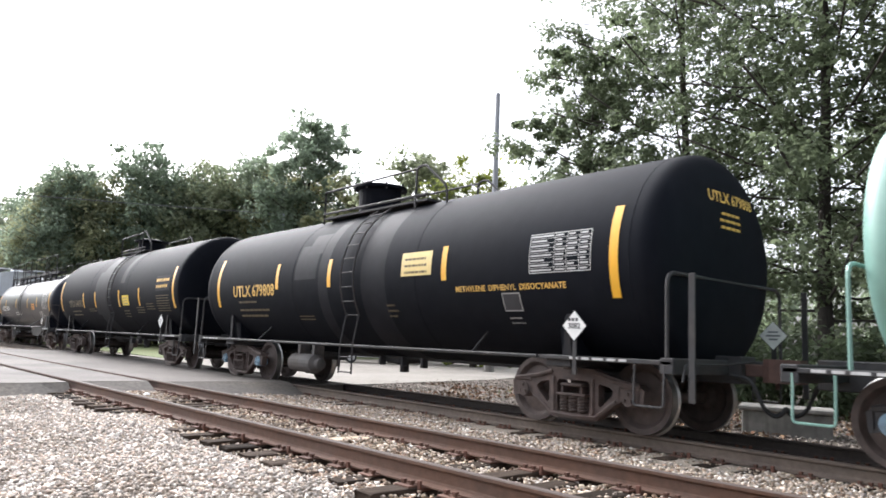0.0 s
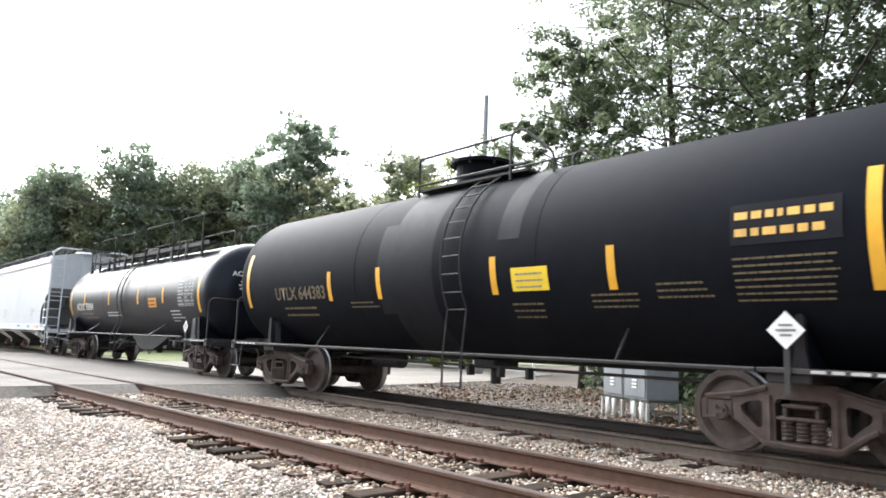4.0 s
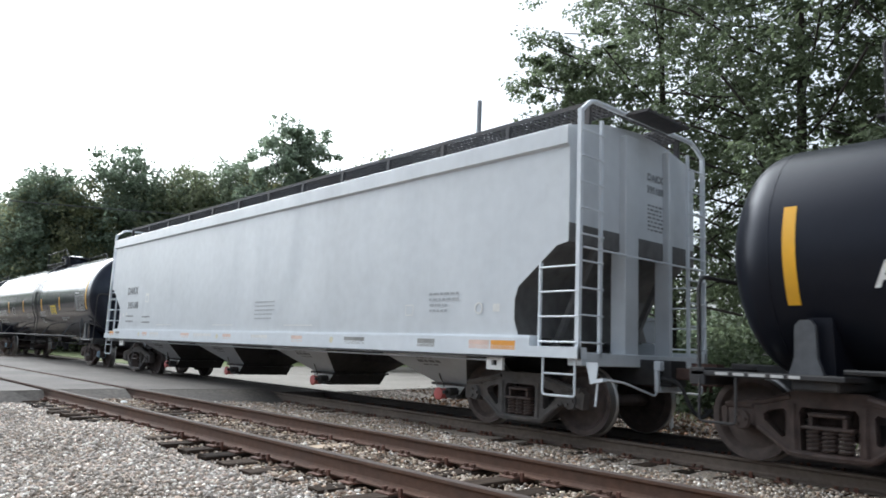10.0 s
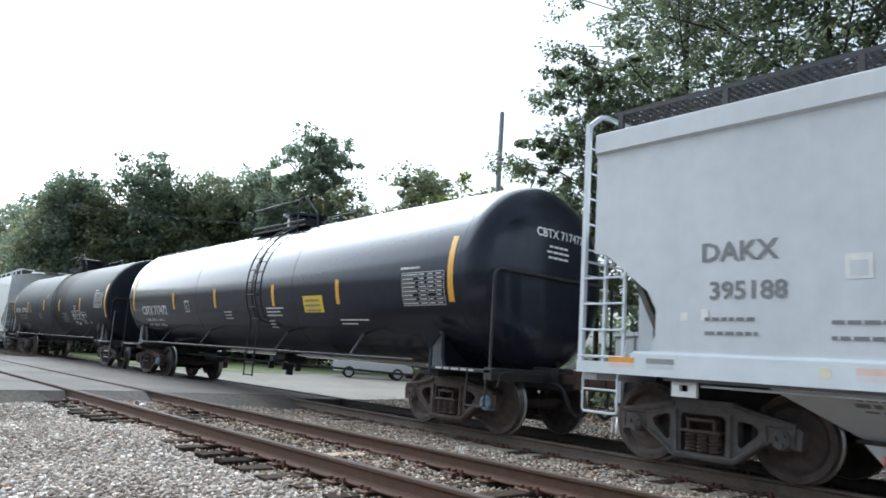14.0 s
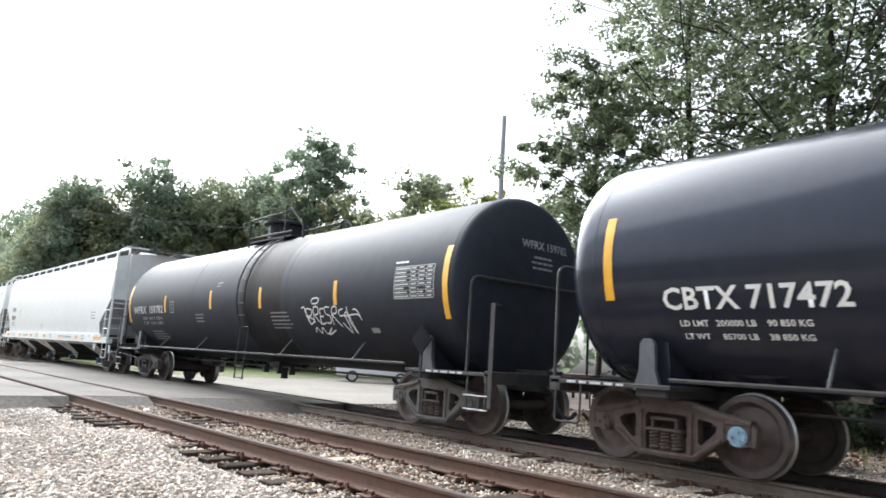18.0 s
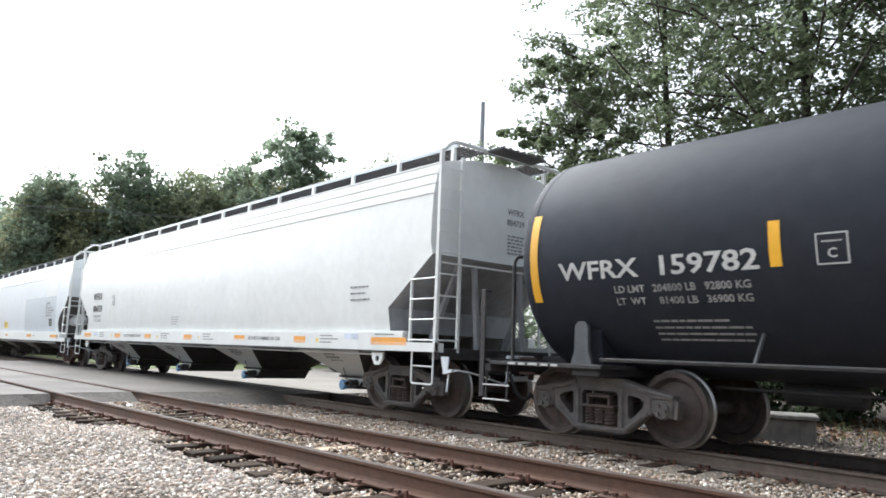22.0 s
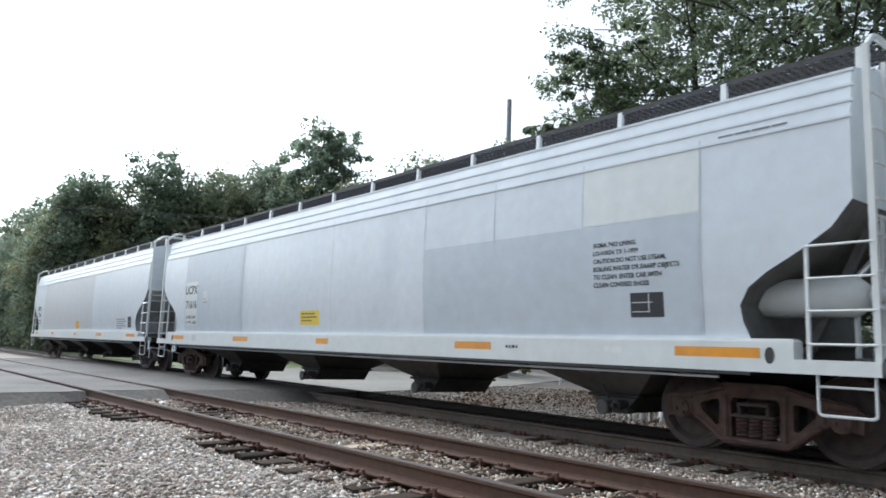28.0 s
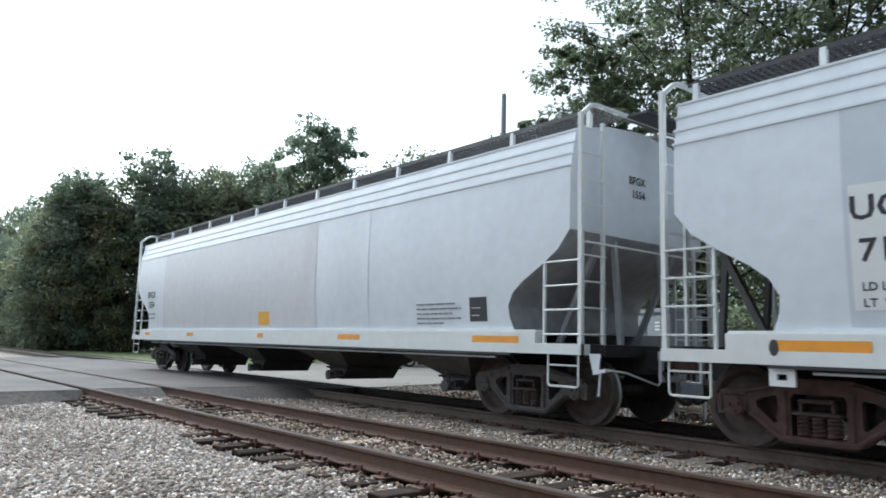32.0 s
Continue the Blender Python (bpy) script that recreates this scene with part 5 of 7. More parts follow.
# ---- tank cars ----
def tank_car(c, L, trucks, R, zc, half, bulge, paint, label, stripes=(), stripe_h=0.55, end_h=1.2, frame="steel_dark",
             knuckle=0.35, dome="platform", dome_x=0.0, dome_at=None, dome_h=0.27, ladder_x=0.0, deck=(-1.0, 1.5), ladder=True, brace="steel_dark", bands=(), struts=(), rail_z=0.93, stripe_mat="yellow", hand="steel_dark", end_in=0.22, near_in=0.22, hand_z=1.98, sill_in=0.6, rail_dx=0.0, end_z=-0.05, brace_w=1.0):
    car = empty("tank_car", label, "tank car", "cars of the freight train", at=(0, TC, 0))
    CARS.append((car, c))
    # the shell: straight barrel, rounded knuckles and shallow heads
    deep, power = knuckle * 0.9 + bulge * 0.6, 2.3 if knuckle > 0.55 else 3.4
    head = [(half + deep * math.cos(a) ** (2 / power), max(0.001, R * math.sin(a) ** (2 / power))) for a in [math.pi / 2 * i / 20 for i in range(20)]] + [(half, R)]
    HEADS[car.name] = (half, deep, power, R, zc)
    barrel = [(half - 2 * half * i / 12, R) for i in range(1, 12)]
    whole = head + barrel + [(-x, r) for x, r in reversed(head)]
    bm = disc(B(), whole, "x", (0, 0, zc), 64)
    tank = part("tank", bm, paint, car, smooth=True)
    sk = Skin(car, R, zc)
    for k, (x, w, m) in enumerate(bands):
        bm = disc(B(), [(x - w / 2, R + 0.003), (x + w / 2, R + 0.003)], "x", (0, 0, zc), 64, False)
        part("jacket_band", bm, m, tank, smooth=True)
    # weld seams
    for x in (-half, -half * 0.33, half * 0.33, half):
        bm = disc(B(), [(x - 0.012, R - 0.005), (x, R + 0.004), (x + 0.012, R - 0.005)], "x", (0, 0, zc), 64, False)
        part("seam", bm, paint, tank)
    for x in (-half + end_in, half - near_in):
        sk.mark("reflector_stripe", stripe_mat, x, zc + end_z, 0.13, end_h, "tall reflective yellow stripe")
    for x, z in stripes:
        sk.mark("reflector_stripe", stripe_mat, x, z, 0.12, stripe_h, "reflective yellow stripe")
    # saddles over the trucks
    for s in (-1, 1):
        zb = zc - math.sqrt(R * R - 0.9)
        bm = prism(B(), [(-1.15, 0.95), (1.15, 0.95), (1.2, zb + 0.25), (0.8, zc - math.sqrt(max(R * R - 0.72, 0)) - 0.02), (0.35, zc - R + 0.07), (-0.35, zc - R + 0.07), (-0.8, zc - math.sqrt(max(R * R - 0.72, 0)) - 0.02), (-1.2, zb + 0.25)], -0.12, 0.12, "yz")
        ob = part("saddle", bm, paint, car)
        ob.location.x = s * trucks
        bm = box(B(), s * trucks - 0.22, s * trucks + 0.22, -1.38, 1.38, 0.80, 0.96, 0.02)
        part("body_bolster", bm, frame, car)
        for sy in (-1, 1):
            bm = prism(B(), [(q * brace_w, z) for q, z in ((-0.17, 0.95), (0.17, 0.95), (0.11, 1.12), (0.10, 1.44), (0.05, 1.50), (-0.05, 1.50), (-0.10, 1.44), (-0.11, 1.12))], sy * 1.26, sy * 1.32)
            bmesh.ops.transform(bm, matrix=Matrix.Translation((s * (trucks + 0.1), 0, 0)), verts=bm.verts[:])
            part("saddle_brace", bm, brace, car)
        # end platform and its handrails
        e = half + knuckle + 0.10
        bm = box(B(), min(s * (trucks - 0.3), s * (L / 2 - sill_in - 0.02)), max(s * (trucks - 0.3), s * (L / 2 - sill_in - 0.02)), -1.45, -0.85, 0.90, 0.955, 0.01)
        box(bm, min(s * (L / 2 - sill_in - 0.18), s * (L / 2 - sill_in)), max(s * (L / 2 - sill_in - 0.18), s * (L / 2 - sill_in)), -1.45, 1.45, 0.80, 0.985, 0.012)
        box(bm, min(s * (trucks - 0.3), s * (L / 2 - sill_in - 0.02)), max(s * (trucks - 0.3), s * (L / 2 - sill_in - 0.02)), 0.85, 1.45, 0.90, 0.955, 0.01)
        part("end_platform", bm, frame, car)
        bm, rnd = B(), random.Random(4)
        left = s * (trucks + 0.25) if s > 0 else s * (L / 2 - 0.9)
        for k in range(5):
            w = rnd.uniform(0.1, 0.28)
            bm.faces.new([bm.verts.new(q) for q in ((left, -1.454, 0.915), (left + w, -1.454, 0.915), (left + w, -1.454, 0.945), (left, -1.454, 0.945))])
            left += w + 0.05
        part("small_print", bm, "mid_white", car)
        x = s * (min(e, L / 2 - 0.7) + rail_dx)
        bm = tube(B(), bent([(x, -1.42, 0.95), (x, -1.42, hand_z), (x, 1.42, hand_z), (x, 1.42, 0.95)], 0.16), 0.024)
        part("end_handrail", bm, hand, car)
        for sy in (-1, 1):
            bm = B()
            tube(bm, bent([(s * (L / 2 - sill_in - 0.12), sy * 1.44, 0.9), (s * (L / 2 - sill_in - 0.12), sy * 1.46, 0.42), (s * (L / 2 - sill_in - 0.52), sy * 1.46, 0.42), (s * (L / 2 - sill_in - 0.52), sy * 1.44, 0.9)], 0.05), 0.015)
            part("step", bm, hand, car)
    # the long rail on each side with struts to the tank
    span = trucks - 0.3
    for sy in (-1, 1):
        bm = tube(B(), [(-span, sy * 1.46, rail_z), (span, sy * 1.46, rail_z)], 0.026)
        part("side_rail", bm, frame, car)
        for x in struts:
            bm = tube(B(), [(x, sy * 1.45, rail_z), (x - 0.02, sy * R * 0.75, zc - R * 0.66)], 0.022)
            part("strut", bm, brace, car)
    # pipework and valves under the belly
    bm = tube(B(), [(-trucks + 1.2, -0.35, 0.74), (trucks - 1.2, -0.35, 0.74)], 0.018)
    tube(bm, [(-trucks + 1.2, 0.3, 0.70), (trucks - 1.2, 0.3, 0.70)], 0.016)
    for x in (-0.2, 0.5, 1.1):
        box(bm, x - 0.035, x + 0.035, -0.47, -0.33, 0.58, 0.76, 0.01)
    part("brake_pipe", bm, "steel_dark", car)
    bm = disc(B(), [(-0.45, 0.001), (-0.42, 0.15), (0.42, 0.15), (0.45, 0.001)], "x", (-trucks + 2.3, 0.1, 0.72), 16)
    part("air_reservoir", bm, "steel_dark", car)
    bm = box(B(), -0.25, 0.25, -0.3, 0.3, zc - R - 0.12, zc - R + 0.05, 0.03)
    tube(bm, [(0, 0, zc - R), (0, 0, 0.45)], 0.09, 10)
    part("bottom_outlet", bm, "steel_dark", car)
    if ladder:
        bm, xl = B(), ladder_x
        r = R + 0.07
        arc = [(-r * math.cos(a), zc + r * math.sin(a)) for a in [radians(-28 + i * 10) for i in range(10)]]
        for sx in (-0.21, 0.21):
            tube(bm, [(xl + sx, -1.47, 0.42), (xl + sx, -1.47, 0.95)] + [(xl + sx, y, z) for y, z in arc], 0.018, 5)
        for z in (0.45, 0.72):
            tube(bm, [(xl - 0.21, -1.47, z), (xl + 0.21, -1.47, z)], 0.014, 5)
        for i in range(0, 19):
            a = radians(-28 + i * 5)
            if i % 2 == 0:
                tube(bm, [(xl - 0.21, -r * math.cos(a), zc + r * math.sin(a)), (xl + 0.21, -r * math.cos(a), zc + r * math.sin(a))], 0.013, 5)
        part("side_ladder", bm, frame, car, "black steel side ladder")
    if dome == "platform":
        zt = zc + R
        x = dome_x
        h = dome_h
        bm = disc(B(), [(zt - 0.15, 0.44), (zt + h - 0.14, 0.46), (zt + h - 0.11, 0.58), (zt + h - 0.05, 0.58), (zt + h - 0.04, 0.5), (zt + h, 0.34), (zt + h + 0.01, 0.001)], "z", (x if dome_at is None else dome_at, 0, 0), 24)
        dm = part("dome", bm, paint, car, "black manway dome with a bolted lid")
        for k in range(8):
            a = 2 * math.pi * (k + 0.5) / 8
            bx, by = (x if dome_at is None else dome_at) + 0.55 * math.cos(a), 0.55 * math.sin(a)
            part("lid_bolt", tube(B(), [(bx, by, zt + h - 0.16), (bx, by, zt + h)], 0.02, 5), frame, dm)
        p, q = x + deck[0], x + deck[1]
        bm = box(B(), p, q, -0.78, -0.42, zt - 0.10, zt - 0.06)
        box(bm, p, q, 0.42, 0.78, zt - 0.10, zt - 0.06)
        part("top_platform", bm, frame, car)
        if dome_at is not None:
            for sy in (-1, 1):
                bm = tube(B(), [(p, sy * 0.78, zt + 0.02), (q, sy * 0.78, zt + 0.02)], 0.025)
                tube(bm, [(p, sy * 0.78, zt - 0.2), (p, sy * 0.78, zt + 0.5), (q - 0.35, sy * 0.78, zt + 0.53)], 0.02)
                tube(bm, bent([(q - 0.35, sy * 0.78, zt - 0.2), (q - 0.35, sy * 0.78, zt + 0.55), (q - 0.1, sy * 0.78, zt + 0.58), (q + 0.5, sy * 0.76, zt + 0.1), (q + 0.5, sy * 0.74, zt - 0.2)], 0.1), 0.024)
                part("top_railing", bm, frame, car)
            ends(car, L, hand, frame)
            return car, sk, tank
        bm = B()
        for sy in (-1, 1):
            tube(bm, bent([(p, sy * 0.78, zt - 0.1), (p, sy * 0.78, zt + 0.55), (q, sy * 0.78, zt + 0.55), (q, sy * 0.78, zt - 0.1)], 0.06), 0.02)
            tube(bm, [(p, sy * 0.78, zt + 0.25), (q, sy * 0.78, zt + 0.25)], 0.015)
            for k in (1, 2):
                e = p + (q - p) * k / 3
                tube(bm, [(e, sy * 0.78, zt - 0.1), (e, sy * 0.78, zt + 0.55)], 0.016)
        part("top_railing", bm, frame, car)
    ends(car, L, hand, frame)
    return car, sk, tank


def placard(car, x, y, z, s=0.19, material="white", frame="steel_dark", number=""):
    bm = box(B(), x - 0.03, x + 0.03, y + 0.005, y + 0.03, z - 0.62, z)
    prism(bm, [(x - s * 1.05, z), (x, z - s * 1.05), (x + s * 1.05, z), (x, z + s * 1.05)], y, y + 0.015)
    holder = part("placard_holder", bm, frame, car)
    bm = prism(B(), [(x - s, z), (x, z - s), (x + s, z), (x, z + s)], y - 0.006, y - 0.001)
    part("placard", bm, material, holder, "white diamond hazard placard" if material == "white" else "dark diamond placard holder")
    if material == "white" and not number:
        bm = B()
        for k, w in ((-1, 0.06), (0, 0.1), (1, 0.07)):
            box(bm, x - w, x + w, y - 0.009, y - 0.007, z + 0.05 * k - 0.012, z + 0.05 * k + 0.012)
        part("small_print", bm, "grey_ink", holder)
    if number:
        me = text_mesh(number, 0.10)
        for v in me.vertices:
            v.co = (x + v.co.x, y - 0.009, z + v.co.y - 0.035)
        piece("lettering", me, "ink", holder)
        bm = B()
        for k in range(3):
            box(bm, x - 0.1 + 0.06 * k, x - 0.06 + 0.06 * k, y - 0.009, y - 0.007, z + 0.06, z + 0.10)
        part("symbol", bm, "ink", holder)


def head_text(car, words, material, x, y, z, size, lines=3):
    """Lettering on the end of the tank that faces along the train."""
    half, deep, power, R, zc = HEADS[car.name]

    def on_head(a, b):
        rho = min(math.hypot(a, b - zc) / R, 0.97)
        return (half + deep * (1 - rho ** power) ** (1 / power) + 0.008, a, b)

    me = text_mesh(words, size)
    for v in me.vertices:
        v.co = on_head(y + v.co.x, z + v.co.y)
    piece("lettering", me, material, car)
    bm, rnd = B(), random.Random(3)
    for k in range(lines):
        w = rnd.uniform(0.25, 0.42)
        lo, hi = z - 0.16 - 0.09 * k, z - 0.125 - 0.09 * k
        for i in range(4):
            a, b = y - w + 1.6 * w * i / 4, y - w + 1.6 * w * (i + 0.85) / 4
            bm.faces.new([bm.verts.new(on_head(*q)) for q in ((a, lo), (b, lo), (b, hi), (a, hi))])
    part("small_print", bm, material, car)


# ---- covered hoppers ----
def hopper_car(c, L, post, paint, label, trucks, bays, bay_x, eave=4.05, sill=(1.04, 1.36), flat=False, cut="straight", roof=4.3,
               cap="blue", ribs=3, white="hop_white", bay_mat=None, sill_end=0.75, edge="grate", under="grime_shade", board_paint="grate"):
    car = empty("hopper_car", label, "hopper car", "cars of the freight train", at=(0, TC, 0))
    CARS.append((car, c))
    body_h = post - 0.16

    def wide(z):
        if flat:
            return 1.56
        k = (z - 2.55) / 1.35
        return 1.585 - 0.085 * k * k if z < 2.55 else 1.585 - 0.05 * k * k

    if cut == "straight":
        lower = [(sill[1] - 0.02, post - 1.17), (1.55, post - 1.20), (1.74, post - 1.22), (2.56, post - 0.1)]
    elif cut == "square":
        lower = [(sill[1] - 0.02, post - 0.98), (1.5, post - 1.06), (1.78, post - 1.06), (1.95, post - 1.0), (2.46, post - 0.35), (2.5, post - 0.16)]
    else:
        lower = [(sill[1] - 0.02, post - 1.22), (1.45, post - 1.30), (1.62, post - 1.32), (1.80, post - 1.22), (1.95, post - 1.02), (2.15, post - 0.66), (2.35, post - 0.36), (2.6, post - 0.16)]
    band = eave - (0.26 if flat else 0.5)
    levels = lower + [(z, body_h) for z in (2.75, 3.0, 3.25, band - 0.01)]
    rings = []
    for z, x in levels:
        w = wide(z)
        n = 8
        ring = [(x - 2 * x * i / n, -w, z) for i in range(n + 1)] + [(-x + 2 * x * i / n, w, z) for i in range(n + 1)]
        rings.append(ring)
    w = wide(band)
    top = []
    for z, y in ((band, w), (eave, w - 0.10 if not flat else w - 0.03), (eave + 0.05, w - 0.22), ((eave + roof) / 2 + 0.06, 0.75), (roof, 0.02)):
        n = 8
        top.append([(body_h - 2 * body_h * i / n, -y, z) for i in range(n + 1)] + [(-body_h + 2 * body_h * i / n, y, z) for i in range(n + 1)])
    bm = loops(B(), rings + top)
    bmesh.ops.recalc_face_normals(bm, faces=bm.faces[:])
    body = part("body", bm, paint, car, smooth=True)
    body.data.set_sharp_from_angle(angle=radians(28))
    # slope sheets and undersides get a darker tone, their shade painted in
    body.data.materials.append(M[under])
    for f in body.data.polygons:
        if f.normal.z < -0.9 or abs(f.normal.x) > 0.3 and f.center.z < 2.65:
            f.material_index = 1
    # mouldings along the top of the sides
    for sy in (-1, 1):
        bm = B()
        if flat:
            prism(bm, [(sy * (w + 0.0), band - 0.03), (sy * (w + 0.055), band), (sy * (w + 0.05), eave - 0.02), (sy * (w - 0.03), eave + 0.02)], -body_h, body_h, "yz")
        else:
            for k in range(ribs + 1):
                z = band + (eave - band) * k / ribs
                y = w - 0.10 * k / ribs
                part("side_moulding", prism(B(), [(sy * (y - 0.02), z - 0.025), (sy * (y + 0.016), z - 0.013), (sy * (y + 0.016), z + 0.013), (sy * (y - 0.02), z + 0.025)], -body_h - 0.02, body_h + 0.02, "yz"), paint, car)
        if flat:
            part("top_chord", bm, paint, car)
        # the side sill, deep between the cut-aways and shallow at the ends
        bm = B()
        y0, y1 = sorted((sy * 1.40, sy * 1.60))
        prism(bm, [(-post + sill_end, sill[0]), (post - sill_end, sill[0]), (post - sill_end, sill[1] - 0.03), (post - sill_end - 0.03, sill[1]), (-post + sill_end + 0.03, sill[1]), (-post + sill_end, sill[1] - 0.03)], y0, y1)
        bmesh.ops.bevel(bm, geom=[e for e in bm.edges if abs(e.verts[0].co.z - e.verts[1].co.z) < 1e-4 and e.verts[0].co.z > sill[1] - 0.01 and abs(e.verts[0].co.y) > 1.58 and abs(e.verts[1].co.y) > 1.58], offset=0.03, segments=2, affect="EDGES")
        prism(bm, [(-post - 0.03, sill[0] + 0.0), (post + 0.03, sill[0] + 0.0), (post + 0.03, sill[0] + 0.14), (-post - 0.03, sill[0] + 0.14)], y0 + 0.004 * sy, y1 - 0.004)
        part("side_sill", bm, white, car)
        bm = box(B(), -post + 1.2, post - 1.2, min(sy * 1.38, sy * 1.605), max(sy * 1.38, sy * 1.605), sill[0] - 0.035, sill[0] - 0.005)
        part("sill_flange", bm, "steel_dark", car)
        bm = tube(B(), [(-post + 1.6, sy * 1.50, sill[0] - 0.07), (post - 1.6, sy * 1.50, sill[0] - 0.07)], 0.016)
        part("side_pipe", bm, paint, car)
    # bays with their outlet gates
    for x in bay_x:
        hw = bays * 0.6
        bm = loops(B(), [[(x - hw, -1.38, sill[0] + 0.02), (x + hw, -1.38, sill[0] + 0.02), (x + hw, 1.38, sill[0] + 0.02), (x - hw, 1.38, sill[0] + 0.02)],
                         [(x - 0.36, -0.62, 0.52), (x + 0.36, -0.62, 0.52), (x + 0.36, 0.62, 0.52), (x - 0.36, 0.62, 0.52)]])
        bmesh.ops.recalc_face_normals(bm, faces=bm.faces[:])
        bay = part("hopper_bay", bm, bay_mat or paint, car)
        # faces along the train are blackened to paint in the shade between bays
        bay.data.materials.append(M["soot_shade"])
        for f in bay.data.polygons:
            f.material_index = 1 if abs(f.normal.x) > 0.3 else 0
        bm, rnd = B(), random.Random(int(x * 10))
        for row, (w0, hh) in enumerate(((0.22, 0.025), (0.26, 0.04), (0.2, 0.02))):
            zz = 0.93 - 0.055 * row
            left = x - w0
            while left < x + w0 - 0.04:
                w = rnd.uniform(0.05, 0.14)
                quad = [(left, zz - hh / 2), (left + w, zz - hh / 2), (left + w, zz + hh / 2), (left, zz + hh / 2)]
                bm.faces.new([bm.verts.new((a, -1.38 + 0.76 * (sill[0] + 0.02 - b) / (sill[0] - 0.50) - 0.008, b)) for a, b in quad])
                left += w + 0.03
        part("small_print", bm, "grey_ink", bay)
        bm = disc(B(), [(-0.70, 0.07), (-0.88, 0.07), (-0.89, 0.03), (-0.97, 0.03), (-0.97, 0.001)], "y", (x + 0.20, 0, 0.40), 10, False)
        box(bm, x + 0.1, x + 0.36, -0.84, -0.7, 0.30, 0.36, 0.01)
        part("gate_gear", bm, "soot_shade", bay)
        part("gate_frame", box(B(), x - 0.42, x + 0.42, -0.70, 0.70, 0.49, 0.53, 0.01), "soot_shade", bay)
        bm = prism(B(), [(x - 0.36, 0.487), (x + 0.36, 0.487), (x + 0.17, 0.28), (x - 0.17, 0.28)], -0.66, 0.66)
        tube(bm, [(x + 0.05, -0.83, 0.47), (x - 0.05, -0.86, 0.68)], 0.012)
        gate = part("outlet_gate", bm, "hop_white" if flat else (bay_mat or paint), bay)
        # same painted shade on the gate's sloping ends
        gate.data.materials.append(M["soot_shade"])
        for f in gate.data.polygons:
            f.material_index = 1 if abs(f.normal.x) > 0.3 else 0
        bm = disc(B(), [(-0.70, 0.085), (-0.84, 0.085), (-0.86, 0.1), (-0.89, 0.1), (-0.90, 0.08), (-0.905, 0.001)], "y", (x - 0.02, 0, 0.36), 14, False)
        part("outlet_cap", bm, cap, bay, "round outlet cap" if cap == "grime_shade" else cap + " plastic outlet cap")
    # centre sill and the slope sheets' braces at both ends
    bm = box(B(), -post + 0.5, post - 0.5, -0.22, 0.22, 0.78, 1.06)
    part("centre_sill", bm, "steel_dark", car)
    for s in (-1, 1):
        bm = box(B(), min(s * (post - 0.2), s * (post + 0.02)), max(s * (post - 0.2), s * (post + 0.02)), -1.5, 1.5, 0.93, 1.10, 0.012)
        box(bm, min(s * (post - 1.7), s * (post - 0.05)), max(s * (post - 1.7), s * (post - 0.05)), -1.38, 1.38, 1.02, 1.05)
        part("end_sill", bm, "steel_dark" if not flat else paint, car)
        if flat:
            for y in (-0.28, 0.72):
                bm = box(B(), min(s * (post - 0.3), s * (post - 0.06)), max(s * (post - 0.3), s * (post - 0.06)), y - 0.16 if y < 0 else y - 0.05, y + 0.16 if y < 0 else y + 0.05, 1.05, eave + 0.1, 0.01)
                part("end_post", bm, paint, car)
        # braces share the slope sheets' shade-darkened colour
        for sy in (-1, 1):
            if not flat:
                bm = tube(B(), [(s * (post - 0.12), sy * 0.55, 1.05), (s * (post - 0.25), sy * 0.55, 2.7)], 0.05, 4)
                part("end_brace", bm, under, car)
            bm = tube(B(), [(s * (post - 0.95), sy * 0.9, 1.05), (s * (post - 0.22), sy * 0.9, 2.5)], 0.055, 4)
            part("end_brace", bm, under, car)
        # corner posts with ladders on the side and on the end
        for sy in (-1, 1):
            y = sy * 1.55
            bm = B()
            X = s * post
            prism(bm, [(X - 0.03, sill[0]), (X + 0.03, sill[0]), (X + 0.03, eave + 0.18), (X - 0.03, eave + 0.18)], y - 0.03, y + 0.03)
            prism(bm, [(X - s * 0.62 - 0.017, sill[0]), (X - s * 0.62 + 0.017, sill[0]), (X - s * 0.62 + 0.017, 2.25), (X - s * 0.62 - 0.017, 2.25)], y - 0.02, y + 0.02)
            for k in range(4):
                z = 1.22 + 0.32 * k
                tube(bm, [(X - s * 0.62, y + sy * 0.03, z), (X, y + sy * 0.03, z)], 0.013, 5)
            # the ladder on the end
            xe = X + s * 0.0
            ye = sy * 1.10
            prism(bm, [(xe - 0.02, sill[0]), (xe + 0.02, sill[0]), (xe + 0.02, eave + 0.12), (xe - 0.02, eave + 0.12)], ye - 0.025, ye + 0.025)
            for k in range(9):
                z = 1.22 + 0.34 * k
                if z < eave:
                    tube(bm, [(xe + s * 0.05, ye, z), (xe + s * 0.05, y, z)], 0.013, 5)
                    for ya in (ye, y):
                        tube(bm, [(xe, ya, z), (xe + s * 0.05, ya, z)], 0.012, 5)
            # stirrup step below the sill
            tube(bm, bent([(X - s * 0.55, y, sill[0] + 0.05), (X - s * 0.55, y, 0.55), (X - s * 0.04, y, 0.55), (X - s * 0.04, y, sill[0] + 0.05)], 0.05), 0.015)
            tube(bm, [(X - s * 0.55, y, 0.82), (X - s * 0.04, y, 0.82)], 0.013)
            part("corner_ladder", bm, white, car, "white corner ladder with round rungs")
        # the frame round the top of the end
        bm = tube(B(), bent([(s * post, -1.55, eave + 0.15), (s * (post - 0.02), -1.30, eave + 0.36), (s * (post - 0.02), 1.30, eave + 0.36), (s * post, 1.55, eave + 0.15)], 0.12), 0.035)
        part("end_arch", bm, white, car)
